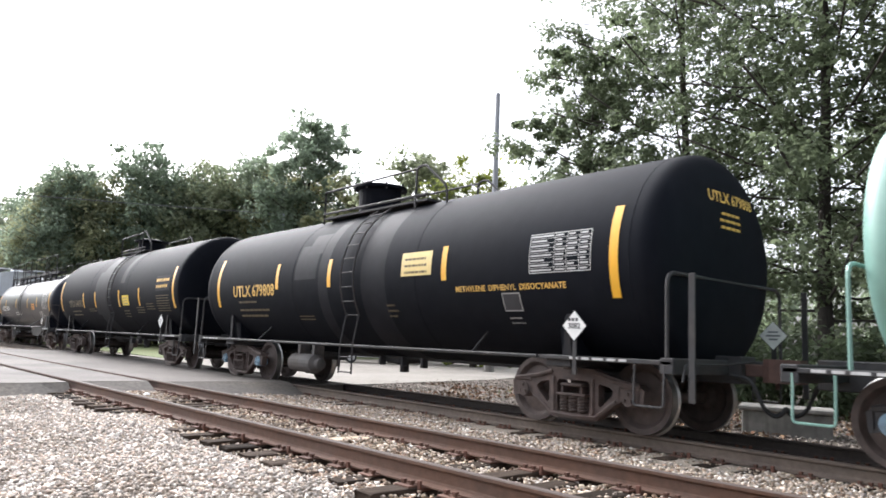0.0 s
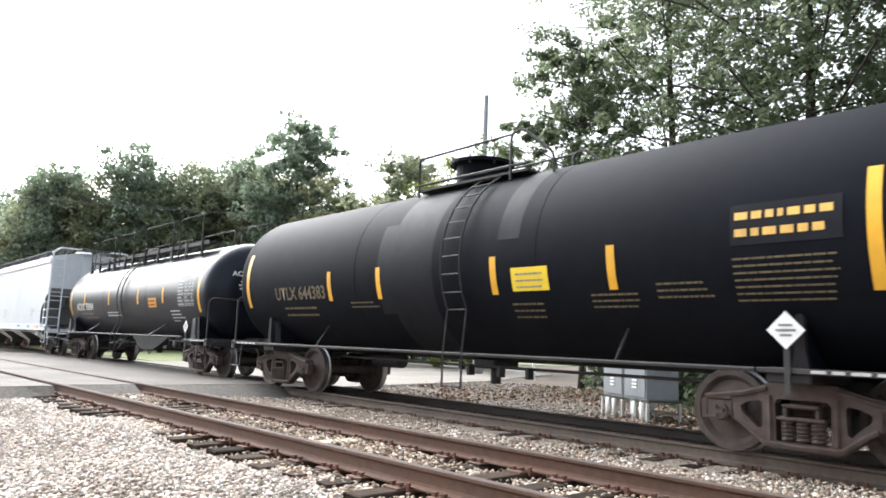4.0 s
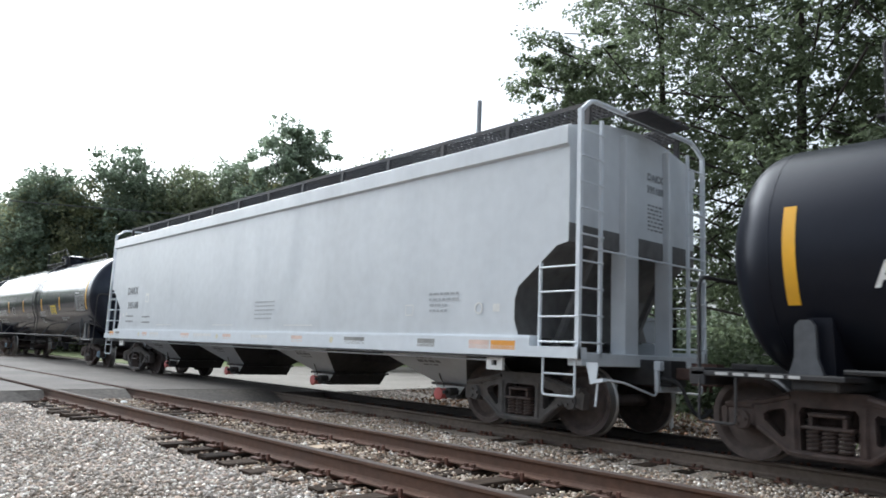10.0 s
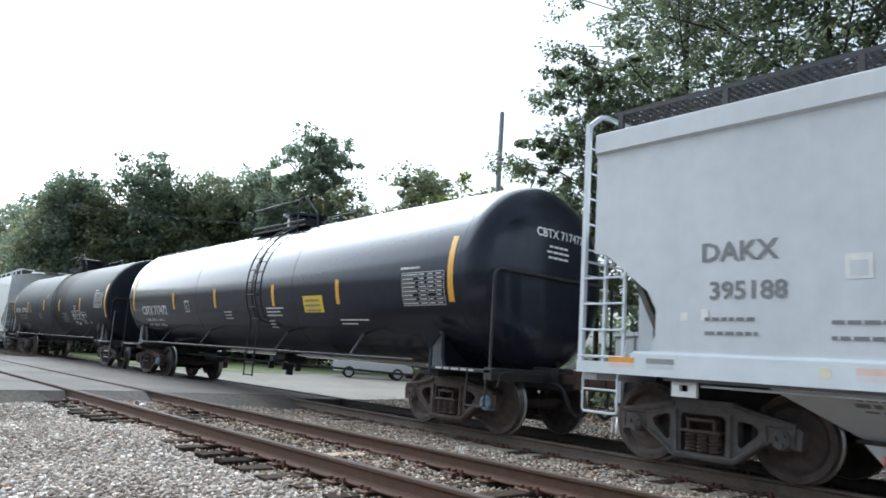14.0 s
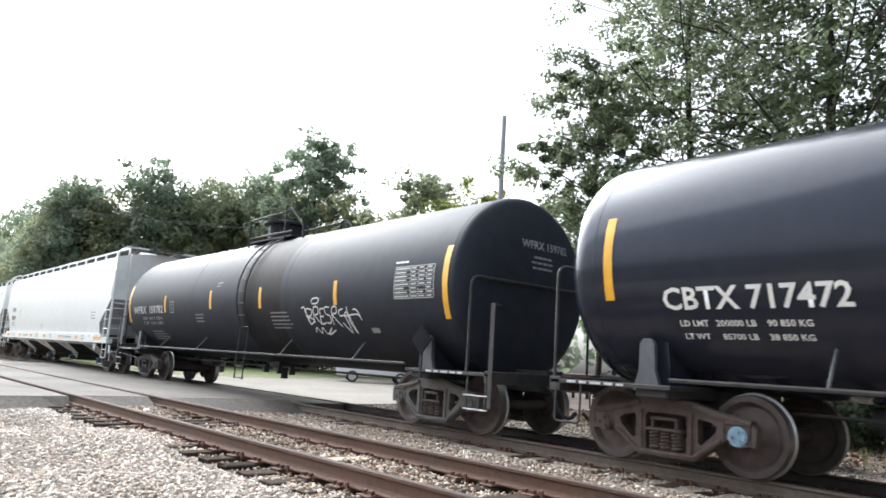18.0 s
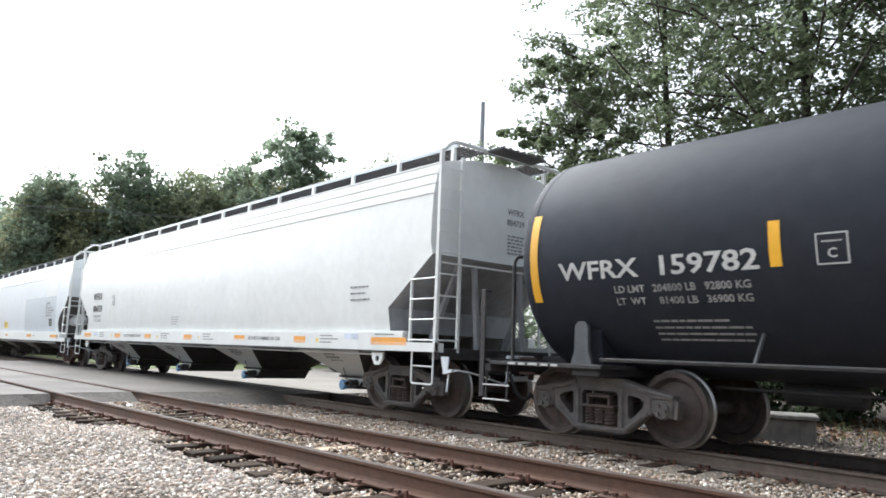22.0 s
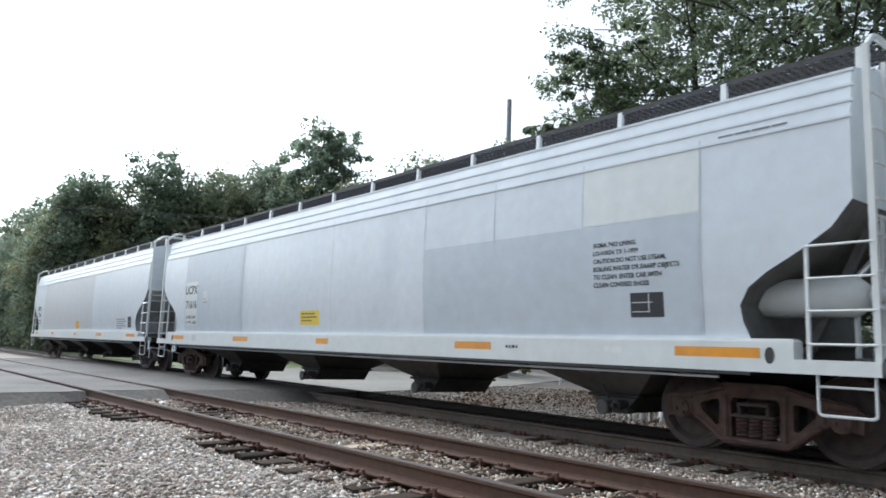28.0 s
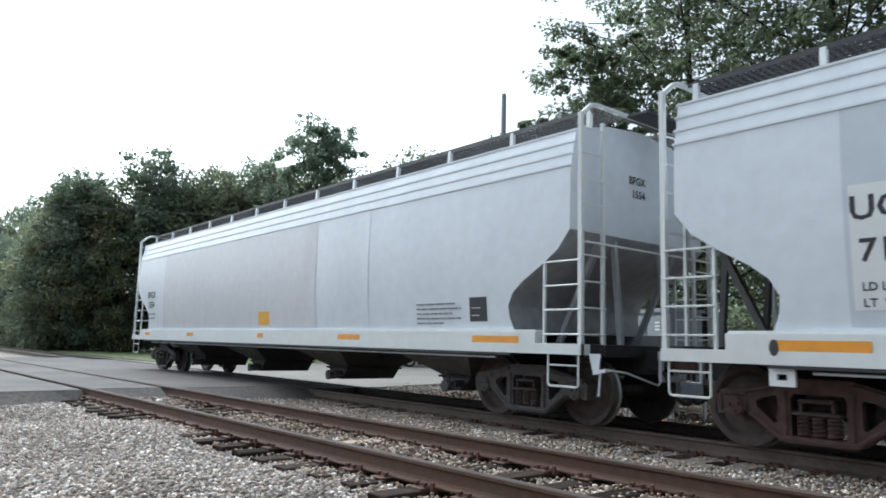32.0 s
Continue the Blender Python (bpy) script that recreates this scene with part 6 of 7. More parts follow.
        bm = box(B(), min(s * (post - 0.1), s * (post + 0.35)), max(s * (post - 0.1), s * (post + 0.35)), -0.55, 0.55, eave + 0.33, eave + 0.36)
        board = part("end_running_board", bm, "grate", car)
        for k in range(7):
            part("slat", box(B(), min(s * (post - 0.1), s * (post + 0.35)), max(s * (post - 0.1), s * (post + 0.35)), -0.5 + 0.16 * k, -0.47 + 0.16 * k, eave + 0.361, eave + 0.39), "grate", board)
        bm = tube(B(), [(s * (post + 0.03), -1.5, 2.42), (s * (post + 0.03), 1.5, 2.42)], 0.017)
        part("grab_iron", bm, white, car)
    # running boards on the roof
    zb = eave + (0.42 if flat else 0.36)
    yo = 1.12
    for sy in (-1, 1):
        board = B()
        for k in range(6):
            y = sy * (yo - 0.58 + 0.11 * k)
            box(board, -post + 0.1, post - 0.1, y - 0.006, y + 0.006, zb - 0.035, zb)
        k = -post + 0.12
        while k < post - 0.1:
            box(board, k - 0.012, k + 0.012, min(sy * (yo - 0.58), sy * yo), max(sy * (yo - 0.58), sy * yo), zb - 0.03, zb - 0.008)
            k += 0.09
        part("running_board", board, board_paint, car, "dark steel grating walkway")
        n = int(round(post * 2 / 1.5))
        for i in range(n + 1):
            x = -post + 0.2 + (2 * post - 0.4) * i / n
            bm = prism(B(), [(sy * (yo - 0.02), zb - 0.04), (sy * (yo + 0.03), zb - 0.02), (sy * (yo + 0.05), eave - 0.02), (sy * (yo - 0.02), eave - 0.02)], x - 0.035, x + 0.035, "yz")
            part("board_bracket", bm, white if not flat else "grate", car)
        bm = box(B(), -post + 0.1, post - 0.1, min(sy * yo, sy * (yo + 0.03)), max(sy * yo, sy * (yo + 0.03)), zb - 0.05, zb + 0.005)
        part("board_edge", bm, edge, car)
    # round hatches along the middle
    for i in range(8):
        x = (i - 3.5) * post * 0.235
        bm = disc(B(), [(roof - 0.06, 0.36), (roof + 0.10, 0.36), (roof + 0.16, 0.3), (roof + 0.17, 0.001)], "z", (x, 0, 0), 18)
        part("roof_hatch", bm, paint, car)
    ends(car, L, white, "steel_dark", post=post)

    def lay(x, z, w, h, off):
        n = max(1, int(h / 0.2))
        b = B()
        vs = [[b.verts.new((x + k * w / 2, -wide(z + h * (i / n - 0.5)) - off, z + h * (i / n - 0.5))) for k in (-1, 1)] for i in range(n + 1)]
        for p, q in zip(vs, vs[1:]):
            b.faces.new((p[0], p[1], q[1], q[0]))
        return b

    class Side:
        pass

    sd = Side()
    sd.car, sd.wide = car, wide
    sd.mark = lambda name, m, x, z, w, h, label="", off=0.005: part(name, lay(x, z, w, h, off), m, car, label)

    def words(txt, m, x, z, size, stretch=1.0, y=None):
        me = text_mesh(txt, size)
        for v in me.vertices:
            zz = z + v.co.y - size * 0.35
            v.co = (x + v.co.x * stretch, -(wide(zz) + 0.008) if y is None else y, zz)
        return piece("lettering", me, m, car)

    def bars(m, x, z, w, rows, size, gap, seed=1, y=None, n=4, frac=(0.6, 1.0)):
        rnd, b = random.Random(seed), B()
        size, n = size * 0.78, n * 1.5
        for i in range(rows):
            left, end = x - w / 2, x - w / 2 + w * rnd.uniform(*frac)
            zz = z - i * gap
            yy = -(wide(zz) + 0.008) if y is None else y
            while left < end - 0.02:
                k = min(rnd.uniform(0.5, 1.4) * w / n, end - left)
                b.faces.new([b.verts.new(p) for p in ((left, yy, zz - size / 2), (left + k, yy, zz - size / 2), (left + k, yy, zz + size / 2), (left, yy, zz + size / 2))])
                left += k + size * 0.6
        return part("small_print", b, m, car)

    sd.words, sd.bars = words, bars
    sd.sill_y = -1.60 - 0.004

    def tab(m, x, w, z=None, h=0.09, name="reflector"):
        z = (sill[0] + sill[1]) / 2 if z is None else z
        b = B()
        b.faces.new([b.verts.new(p) for p in ((x - w / 2, sd.sill_y, z - h / 2), (x + w / 2, sd.sill_y, z - h / 2), (x + w / 2, sd.sill_y, z + h / 2), (x - w / 2, sd.sill_y, z + h / 2))])
        return part(name, b, m, car)

    sd.tab = tab

    def end_print(lines, y, z, size, rows=0):
        """Lettering high on the end that faces along the train, with rows of small print below."""
        for k, txt in enumerate(lines):
            me = text_mesh(txt, size)
            for v in me.vertices:
                v.co = (body_h + 0.007, y + v.co.x, z - k * size * 1.25 + v.co.y)
            piece("lettering", me, "grey_ink", car)
        rnd, b = random.Random(len(lines) + rows), B()
        for k in range(rows):
            left, zz = y - 0.2, z - len(lines) * size * 1.25 - 0.06 * k
            while left < y + 0.18:
                w = rnd.uniform(0.04, 0.12)
                b.faces.new([b.verts.new((body_h + 0.007, p, q)) for p, q in ((left, zz - 0.014), (left + w, zz - 0.014), (left + w, zz + 0.014), (left, zz + 0.014))])
                left += w + 0.03
        part("small_print", b, "grey_ink", car)

    sd.end_print = end_print
    return car, sd


# ---- the cars, from the head of the train back ----
car, sk, tank = tank_car(3.5, 14.9, 5.1, 1.48, 2.22, 5.75, 0.25, "teal", "pale green tank car with orange stripe and green railings, moving",
                         stripes=[(x, 2.1) for x in (-3, 0, 3)], stripe_mat="orange", hand="teal", frame="steel_dark")
for s in (-1, 1):
    truck(car, s * 5.1, "steel_dark", caps="cap_blue")

car, sk, tank = tank_car(-11.4, 14.9, 5.1, 1.48, 2.22, 6.26, 0.22, "matt_black", "dull black insulated tank car with yellow markings, moving", rail_dx=0.0, end_z=0.06,
                         stripes=[(-2.74, 2.32), (-0.62, 2.30), (2.81, 2.30)], knuckle=0.42, end_in=0.48, bands=[(-0.85, 0.35, "patch"), (0.85, 0.75, "patch")],
                         brace="matt_dirty", brace_w=0.5, dome_x=-0.35, dome_at=-1.15, dome_h=0.66, deck=(-1.75, 1.8), ladder_x=0.12, struts=(-3.5, 3.5))
truck(car, 5.1)
truck(car, -5.1, caps="cap_blue")
sk.text("UTLX 679808", "gold", -3.89, 2.05, 0.36, stretch=0.99)
sk.bars("small_print", "dim_gold", -4.2, 1.80, 0.9, 1, 0.06, 0.14, 2)
sk.bars("small_print", "dim_gold", -3.95, 1.62, 1.5, 2, 0.065, 0.14, 2)
sk.bars("small_print", "dim_gold", -1.6, 1.48, 0.75, 2, 0.03, 0.07, 3)
sk.text("METHYLENE  DIPHENYL  DIISOCYANATE", "gold", 4.17, 1.88, 0.12, stretch=1.0)
sk.mark("sign", "sign_faded", 2.10, 2.33, 0.80, 0.40, "faded yellow emergency sign")
sk.bars("sign_print", "dim_gold", 2.10, 2.41, 0.62, 3, 0.05, 0.11, 5, (0.9, 1.0), off=0.009)
table_mark(sk, 5.16, 2.32, 1.05, 0.54, "mid_white")
sk.mark("square_mark", "dim_white", 4.23, 1.67, 0.36, 0.28, "small framed square mark")
sk.mark("square_field", "ink", 4.23, 1.67, 0.32, 0.24, off=0.008)
sk.bars("small_print", "dim_white", 4.25, 1.45, 0.3, 2, 0.035, 0.08, 4)
sk.bars("small_print", "dim_gold", 1.35, 1.66, 0.3, 3, 0.045, 0.10, 8)
sk.mark("paint_patch", "patch", -1.55, 2.58, 0.85, 0.75, "slightly lighter touched-up paint", off=0.003)
sk.mark("paint_patch", "patch", -1.35, 2.95, 0.6, 0.5, off=0.0035)
for s in (-1, 1):
    for sy in (-1, 1):
        bm = box(B(), s * 7.08 - 0.04, s * 7.08 + 0.04, sy * 1.44 - 0.012, sy * 1.44 + 0.012, 0.5, 1.95, 0.005)
        part("end_post", bm, "steel_dark", car)
bm = disc(B(), [(-0.55, 0.001), (-0.54, 0.12), (-0.48, 0.2), (0.40, 0.2), (0.48, 0.12), (0.60, 0.11), (0.62, 0.001)], "x", (-2.42, -0.8, 0.50), 18)
box(bm, -2.75, -2.65, -0.85, -0.6, 0.5, 0.95)
box(bm, -2.15, -2.05, -0.85, -0.6, 0.5, 0.95)
part("brake_cylinder", bm, "truck_dark", car, "brown grimy brake cylinder below the frame")
placard(car, 5.43, -1.46, 1.34, number="3082")
placard(car, 6.78, 1.15, 1.34)
head_text(car, "UTLX 679808", "gold", 6.78, 0.1, 3.0, 0.2)

car, sk, tank = tank_car(-26.5, 15.3, 5.4, 1.52, 2.34, 6.5, 0.12, "matt_black", "dull black insulated tank car with faded band and yellow sign, moving", brace="matt_dirty", brace_w=0.5,
                         stripes=[(-2.98, 2.06), (-1.43, 2.06), (1.34, 2.06), (3.36, 2.07)], bands=[(-0.55, 1.1, "patch")], knuckle=0.30,
                         dome_x=-0.1, dome_at=-0.5, dome_h=0.5, deck=(-1.2, 1.4), ladder_x=0.5, struts=(-3.4, 3.4))
for s in (-1, 1):
    truck(car, s * 5.4)
sk.mark("paint_patch", "patch", 1.62, 3.25, 0.42, 1.5, "slightly lighter touched-up paint", off=0.003)
sk.mark("paint_patch", "patch", -1.25, 2.3, 0.4, 1.6, off=0.003)
sk.text("UTLX 644383", "dim_gold", -4.1, 1.97, 0.36, stretch=0.93)
sk.bars("small_print", "dim_gold", -4.0, 1.68, 1.6, 2, 0.06, 0.15, 3)
sk.bars("small_print", "dim_gold", -1.9, 1.75, 0.9, 2, 0.035, 0.08, 4)
sk.mark("sign", "sign_yellow", 2.02, 1.99, 0.66, 0.33, "bright yellow emergency sign")
sk.bars("sign_print", "grey_ink", 2.02, 2.06, 0.5, 3, 0.035, 0.09, 5, (0.9, 1.0), off=0.009)
sk.mark("sign", "patch", 5.45, 2.43, 1.12, 0.44, "weathered grey panel with yellow bars")
sk.bars("sign_print", "gold", 5.45, 2.52, 1.02, 2, 0.11, 0.18, 6, (0.85, 1.0), off=0.009)
sk.bars("small_print", "dim_gold", 5.45, 2.07, 1.1, 7, 0.03, 0.075, 9, (0.9, 1.0))
sk.bars("small_print", "dim_gold", 2.0, 1.66, 0.75, 3, 0.04, 0.1, 8)
sk.bars("small_print", "dim_gold", 3.4, 1.75, 0.8, 3, 0.035, 0.08, 10)
sk.bars("small_print", "dim_gold", 4.3, 1.85, 0.7, 3, 0.035, 0.08, 11)
placard(car, 5.43, -1.47, 1.33)
placard(car, 7.1, 1.30, 1.33)
head_text(car, "UTLX 644383", "dim_gold", 6.86, 0.1, 2.85, 0.2, 2)

car, sk, tank = tank_car(-41.87, 15.15, 5.7, 1.33, 2.21, 6.15, 0.22, "satin_black", "glossy black tank car with a long roof walkway, moving",
                         stripes=[(-4.17, 2.17), (-1.4, 2.17), (1.4, 2.15), (3.45, 2.15)], stripe_h=0.45, end_h=1.05, knuckle=0.62,
                         dome="walkway", brace="bracket", rail_z=1.0, ladder_x=-0.12, struts=(-3.2, 3.0), stripe_mat="yellow")
for s in (-1, 1):
    truck(car, s * 5.7)
sk.text("ACRX  70004", "white", -4.16, 1.93, 0.36, stretch=0.97)
sk.text("LD LMT  199900 LB  88600 KG", "dim_white", -4.0, 1.68, 0.10)
sk.text("LT WT   72100 LB  32700 KG NEW 12-89", "dim_white", -3.75, 1.55, 0.10)
sk.mark("sign", "orange", 2.62, 1.95, 0.64, 0.28, "orange emergency sign")
sk.bars("sign_print", "ink", 2.62, 2.00, 0.54, 2, 0.06, 0.11, 5, (0.9, 1.0), off=0.009)
sk.bars("small_print", "white", 4.4, 1.70, 1.0, 4, 0.04, 0.10, 11, (0.4, 1.0), words=3)
sk.bars("small_print", "white", -1.0, 1.70, 1.3, 2, 0.045, 0.10, 12, (0.8, 1.0), words=4)
table_mark(sk, 5.1, 2.18, 1.08, 0.72, "mid_white")
sk.bars("small_print", "dim_white", 4.85, 2.62, 0.6, 1, 0.045, 0.1, 13, (1, 1))
placard(car, 5.58, -1.44, 1.27, s=0.165)
head_text(car, "ACRX 70004", "white", 7.02, -0.3, 2.6, 0.18)
bm = loops(B(), [[(x, y, z) for x, y in ((a, -0.62), (b, -0.62), (b, 0.62), (a, 0.62))] for a, b, z in ((-1.1, 2.55, 1.06), (-0.62, 2.0, 0.86), (0.0, 1.08, 0.56))])
bmesh.ops.recalc_face_normals(bm, faces=bm.faces[:])
part("sump", bm, "steel_dark", car, "black funnel-shaped sump below the tank")
bm = tube(B(), bent([(0.36, -0.5, 0.57), (0.47, -0.52, 0.42), (0.56, -0.52, 0.42), (0.68, -0.5, 0.57)], 0.04), 0.018)
part("outlet_loop", bm, "bracket", car, "bent grey loop below the sump")
bm = disc(B(), [(-0.62, 0.001), (-0.62, 0.11), (-0.60, 0.135), (-0.25, 0.135), (-0.25, 0.001)], "y", (2.78, 0, 0.79), 18, False)
part("brake_cylinder", bm, "steel_dark", car, "round grimy brake cylinder", True)
bm = box(B(), 2.12, 2.4, -0.7, -0.4, 0.62, 0.72, 0.02)
for x in (2.37, 3.17, 4.25):
    tube(bm, [(x, -0.6, 0.95), (x, -0.6, 0.66)], 0.02, 5)
tube(bm, [(2.3, -0.6, 0.87), (4.3, -0.6, 0.87)], 0.022, 5)
part("brake_rigging", bm, "steel_dark", car)
for x in (0.52, 0.98):
    part("ladder_brace", tube(B(), [(x - 0.5, -1.46, 0.58), (x, -1.36, 1.03)], 0.016, 5), "bracket", car)
zt = 2.21 + 1.33
bm = B()
for sy in (-1, 1):
    box(bm, -5.2, 5.4, min(sy * 0.50, sy * 0.92), max(sy * 0.50, sy * 0.92), zt + 0.02, zt + 0.05)
    box(bm, -5.1, 5.4, min(sy * 0.90, sy * 0.93), max(sy * 0.90, sy * 0.93), zt - 0.03, zt + 0.08)
part("roof_walkway", bm, "steel_dark", car, "long black roof walkway")
for x in (-5.05, -4.1, -3.05, -2.45, -1.34, -0.6, 0.6, 1.7, 2.8, 3.9, 5.0):
    for sy in (-1, 1):
        bm = prism(B(), [(sy * 0.90, zt + 0.08), (sy * 0.95, zt + 0.10), (sy * 0.97, zt - 0.36), (sy * 0.90, zt - 0.32)], x - 0.035, x + 0.035, "yz")
        part("walkway_bracket", bm, "steel_dark", car)
for sy in (-1, 1):
    for a, b in ((-5.09, -4.67), (-4.10, -2.49), (-1.89, -0.5), (0.6, 2.9), (3.4, 5.0)):
        bm = tube(B(), bent([(a, sy * 0.955, zt - 0.32), (a, sy * 0.955, zt + 0.82), (b, sy * 0.955, zt + 0.82), (b, sy * 0.955, zt - 0.32)], 0.10), 0.018)
        part("roof_railing", bm, "steel_dark", car)
bm = disc(B(), [(zt - 0.1, 0.24), (zt + 0.32, 0.24), (zt + 0.42, 0.17), (zt + 0.45, 0.001)], "z", (-1.2, 0, 0), 18)
part("dome", bm, "steel_dark", car, "small rounded black dome")

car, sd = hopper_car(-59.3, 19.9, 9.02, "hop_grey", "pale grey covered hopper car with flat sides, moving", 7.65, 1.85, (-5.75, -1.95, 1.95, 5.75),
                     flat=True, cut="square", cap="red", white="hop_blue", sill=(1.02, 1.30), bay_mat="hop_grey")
for s in (-1, 1):
    truck(car, s * 7.65, "truck_dark")
sd.end_print(("DAKX", "395188"), 0.45, 3.65, 0.15, 7)
sd.words("DAKX", "grey_ink", -6.98, 2.40, 0.29, 1.05)
sd.words("395188", "grey_ink", -6.88, 1.98, 0.27, 1.05)
sd.bars("grey_ink", -7.05, 1.67, 0.6, 2, 0.05, 0.15, 4, frac=(0.9, 1))
sd.bars("grey_ink", -5.75, 1.64, 0.6, 2, 0.05, 0.15, 5, frac=(0.9, 1))
sd.mark("square_mark", "white", -5.8, 2.17, 0.24, 0.24, "small white framed square")
sd.mark("square_field", "hop_grey", -5.8, 2.15, 0.16, 0.15, off=0.007)
sd.mark("square_mark", "white", -7.6, 1.70, 0.09, 0.09)
sd.mark("square_mark", "white", -7.35, 1.72, 0.09, 0.12)
sd.bars("faint_ink", 1.0, 1.90, 0.88, 5, 0.032, 0.085, 6, n=6, frac=(0.75, 1))
sd.bars("faint_ink", 6.55, 1.90, 0.72, 2, 0.045, 0.085, 7, frac=(0.9, 1))
sd.bars("faint_ink", 6.42, 1.73, 0.42, 2, 0.045, 0.085, 8, frac=(0.9, 1))
for x in (2.35, -0.95, -4.4):
    sd.bars("white", x, 1.42, 1.05, 1, 0.022, 0.05, int(x * 10) % 7, n=3, frac=(1, 1))
bm = disc(B(), [(-1.568, 0.085), (-1.572, 0.085), (-1.572, 0.06), (-1.568, 0.06)], "y", (7.28, 0, 1.67), 18, False)
part("round_mark", bm, "white", car)
sd.mark("square_mark", "white", 7.62, 1.67, 0.13, 0.11)
sd.mark("square_mark", "white", 5.72, 1.66, 0.2, 0.17)
sd.mark("square_field", "hop_grey", 5.72, 1.66, 0.17, 0.14, off=0.007)
for x, w, m in ((-8.39, 0.36, "orange"), (-7.87, 0.36, "dim_white"), (-5.65, 0.36, "dim_orange"), (-4.95, 0.62, "white"), (-2.91, 0.5, "dim_orange"), (-1.9, 1.0, "white"),
                (-0.6, 0.4, "dim_orange"), (0.9, 0.7, "white"), (2.4, 0.4, "dim_orange"), (4.3, 0.6, "dim_white"), (6.2, 0.4, "dim_white"), (7.34, 0.4, "dim_orange"), (7.8, 0.45, "orange")):
    sd.tab(m, x, w, None, 0.12)
for x in (-6.1, -1.1, 3.6):
    bm = disc(B(), [(-1.606, 0.055), (-1.595, 0.055)], "y", (x, 0, 1.16), 14)
    part("round_mark", bm, "cream", car)
for s in (-1, 1):
    bm = flat_with_holes([(-0.15, 0.82), (0.15, 0.82), (0.15, 1.02), (-0.15, 1.02)], [[(-0.05, 0.88), (0.05, 0.88), (0.05, 0.95), (-0.05, 0.95)]], -1.55, -1.50)
    part("jacking_pad", bm, "white", car).location.x = s * 7.6

car, sk, tank = tank_car(-78.5, 18.2, 7.0, 1.55, 2.45, 7.75, 0.3, "gloss_black", "glossy black long tank car with white lettering, moving",
                         stripes=[(-4.15, 2.19), (-1.35, 2.19), (1.72, 2.19), (4.31, 2.19)], stripe_h=0.47, end_h=1.06, end_z=0.02, near_in=0.18, hand_z=2.45, rail_dx=0.08, knuckle=0.5,
                         dome_x=-0.2, dome_at=0.1, dome_h=0.42, deck=(-1.0, 1.7), ladder_x=0.8, struts=(-5.0, -2.2, 1.9, 4.8), rail_z=1.02, brace="bracket")
for s in (-1, 1):
    truck(car, 7.12 if s > 0 else -7.0, "truck", caps=("truck", "cap_blue"))
sk.text("CBTX 717472", "white", -5.77, 1.95, 0.36, stretch=0.98)
sk.text("LD LMT   200000 LB    90 850 KG", "white", -5.9, 1.68, 0.105)
sk.text("LT WT     85700 LB    38 850 KG", "white", -5.9, 1.54, 0.105)
sk.mark("square_mark", "white", -3.2, 2.02, 0.31, 0.31, "white framed letter square")
sk.mark("square_field", "ink", -3.2, 2.02, 0.26, 0.26, off=0.008)
sk.text("C", "white", -3.2, 1.99, 0.16, off=0.010)
sk.bars("square_print", "white", -3.2, 2.12, 0.2, 1, 0.03, 0.1, 3, (1, 1), off=0.010)
sk.mark("sign", "sign_yellow", 3.38, 1.98, 0.75, 0.34, "bright yellow emergency sign")
sk.bars("sign_print", "grey_ink", 3.38, 2.05, 0.6, 3, 0.06, 0.10, 5, (0.9, 1.0), off=0.009)
sk.bars("small_print", "white", -0.65, 1.86, 0.45, 3, 0.035, 0.08, 6)
sk.bars("small_print", "white", 1.95, 1.92, 1.2, 3, 0.04, 0.08, 7, (0.5, 1.0))
sk.bars("small_print", "white", 1.5, 1.66, 0.32, 3, 0.035, 0.08, 8)
sk.bars("small_print", "white", 5.0, 1.68, 1.5, 2, 0.035, 0.08, 9, (0.3, 1.0))
placard(car, 7.1, -1.46, 1.44, material="matt_black", frame="matt_grey", s=0.22)
table_mark(sk, 6.88, 2.17, 1.08, 0.54, "mid_white")
sk.bars("small_print", "white", 6.55, 2.52, 0.5, 1, 0.05, 0.1, 13, (1, 1))
head_text(car, "CBTX 717472", "white", 8.40, 0.1, 3.1, 0.2)

car, sk, tank = tank_car(-96.95, 18.5, 7.1, 1.55, 2.38, 7.87, 0.12, "matt_grey", "grey-black tank car with white graffiti scrawl, moving",
                         stripes=[(-4.62, 2.25), (-1.37, 2.29), (1.4, 2.26), (4.57, 2.26)], stripe_h=0.47, end_h=1.2, knuckle=0.32,
                         dome_x=-0.25, dome_at=-0.65, dome_h=0.56, deck=(-0.85, 1.4), ladder_x=0.55, struts=(-4.9, -2.2, 2.4, 5.2), rail_z=1.02, brace="bracket", bands=[(1.4, 1.9, "matt_dirty")], end_in=0.05, near_in=0.06, hand_z=2.42, sill_in=0.38)
for s in (-1, 1):
    truck(car, s * 7.1, "truck_dark")
    for sy in (-1, 1):
        bm = box(B(), s * 8.84 - 0.045, s * 8.84 + 0.045, sy * 1.46 - 0.012, sy * 1.46 + 0.012, 0.45, 1.97, 0.005)
        tube(bm, [(s * 8.84, sy * 1.46, 1.95), (s * 8.84, sy * 1.3, 1.95)], 0.014)
        part("end_post", bm, "steel_dark", car)
        for z in (0.42, 0.62):
            bm = tube(B(), [(s * 8.30, sy * 1.47, z), (s * 8.80, sy * 1.47, z)], 0.012)
            part("sill_step", bm, "mid_white", car, "worn white step rung")
sk.text("WFRX  159782", "mid_white", -6.09, 2.12, 0.31, stretch=1.32)
sk.text("LD LMT   204800 LB   92800 KG", "dim_white", -5.75, 1.87, 0.125)
sk.text("LT  WT     81400 LB   36900 KG", "dim_white", -5.75, 1.73, 0.125)
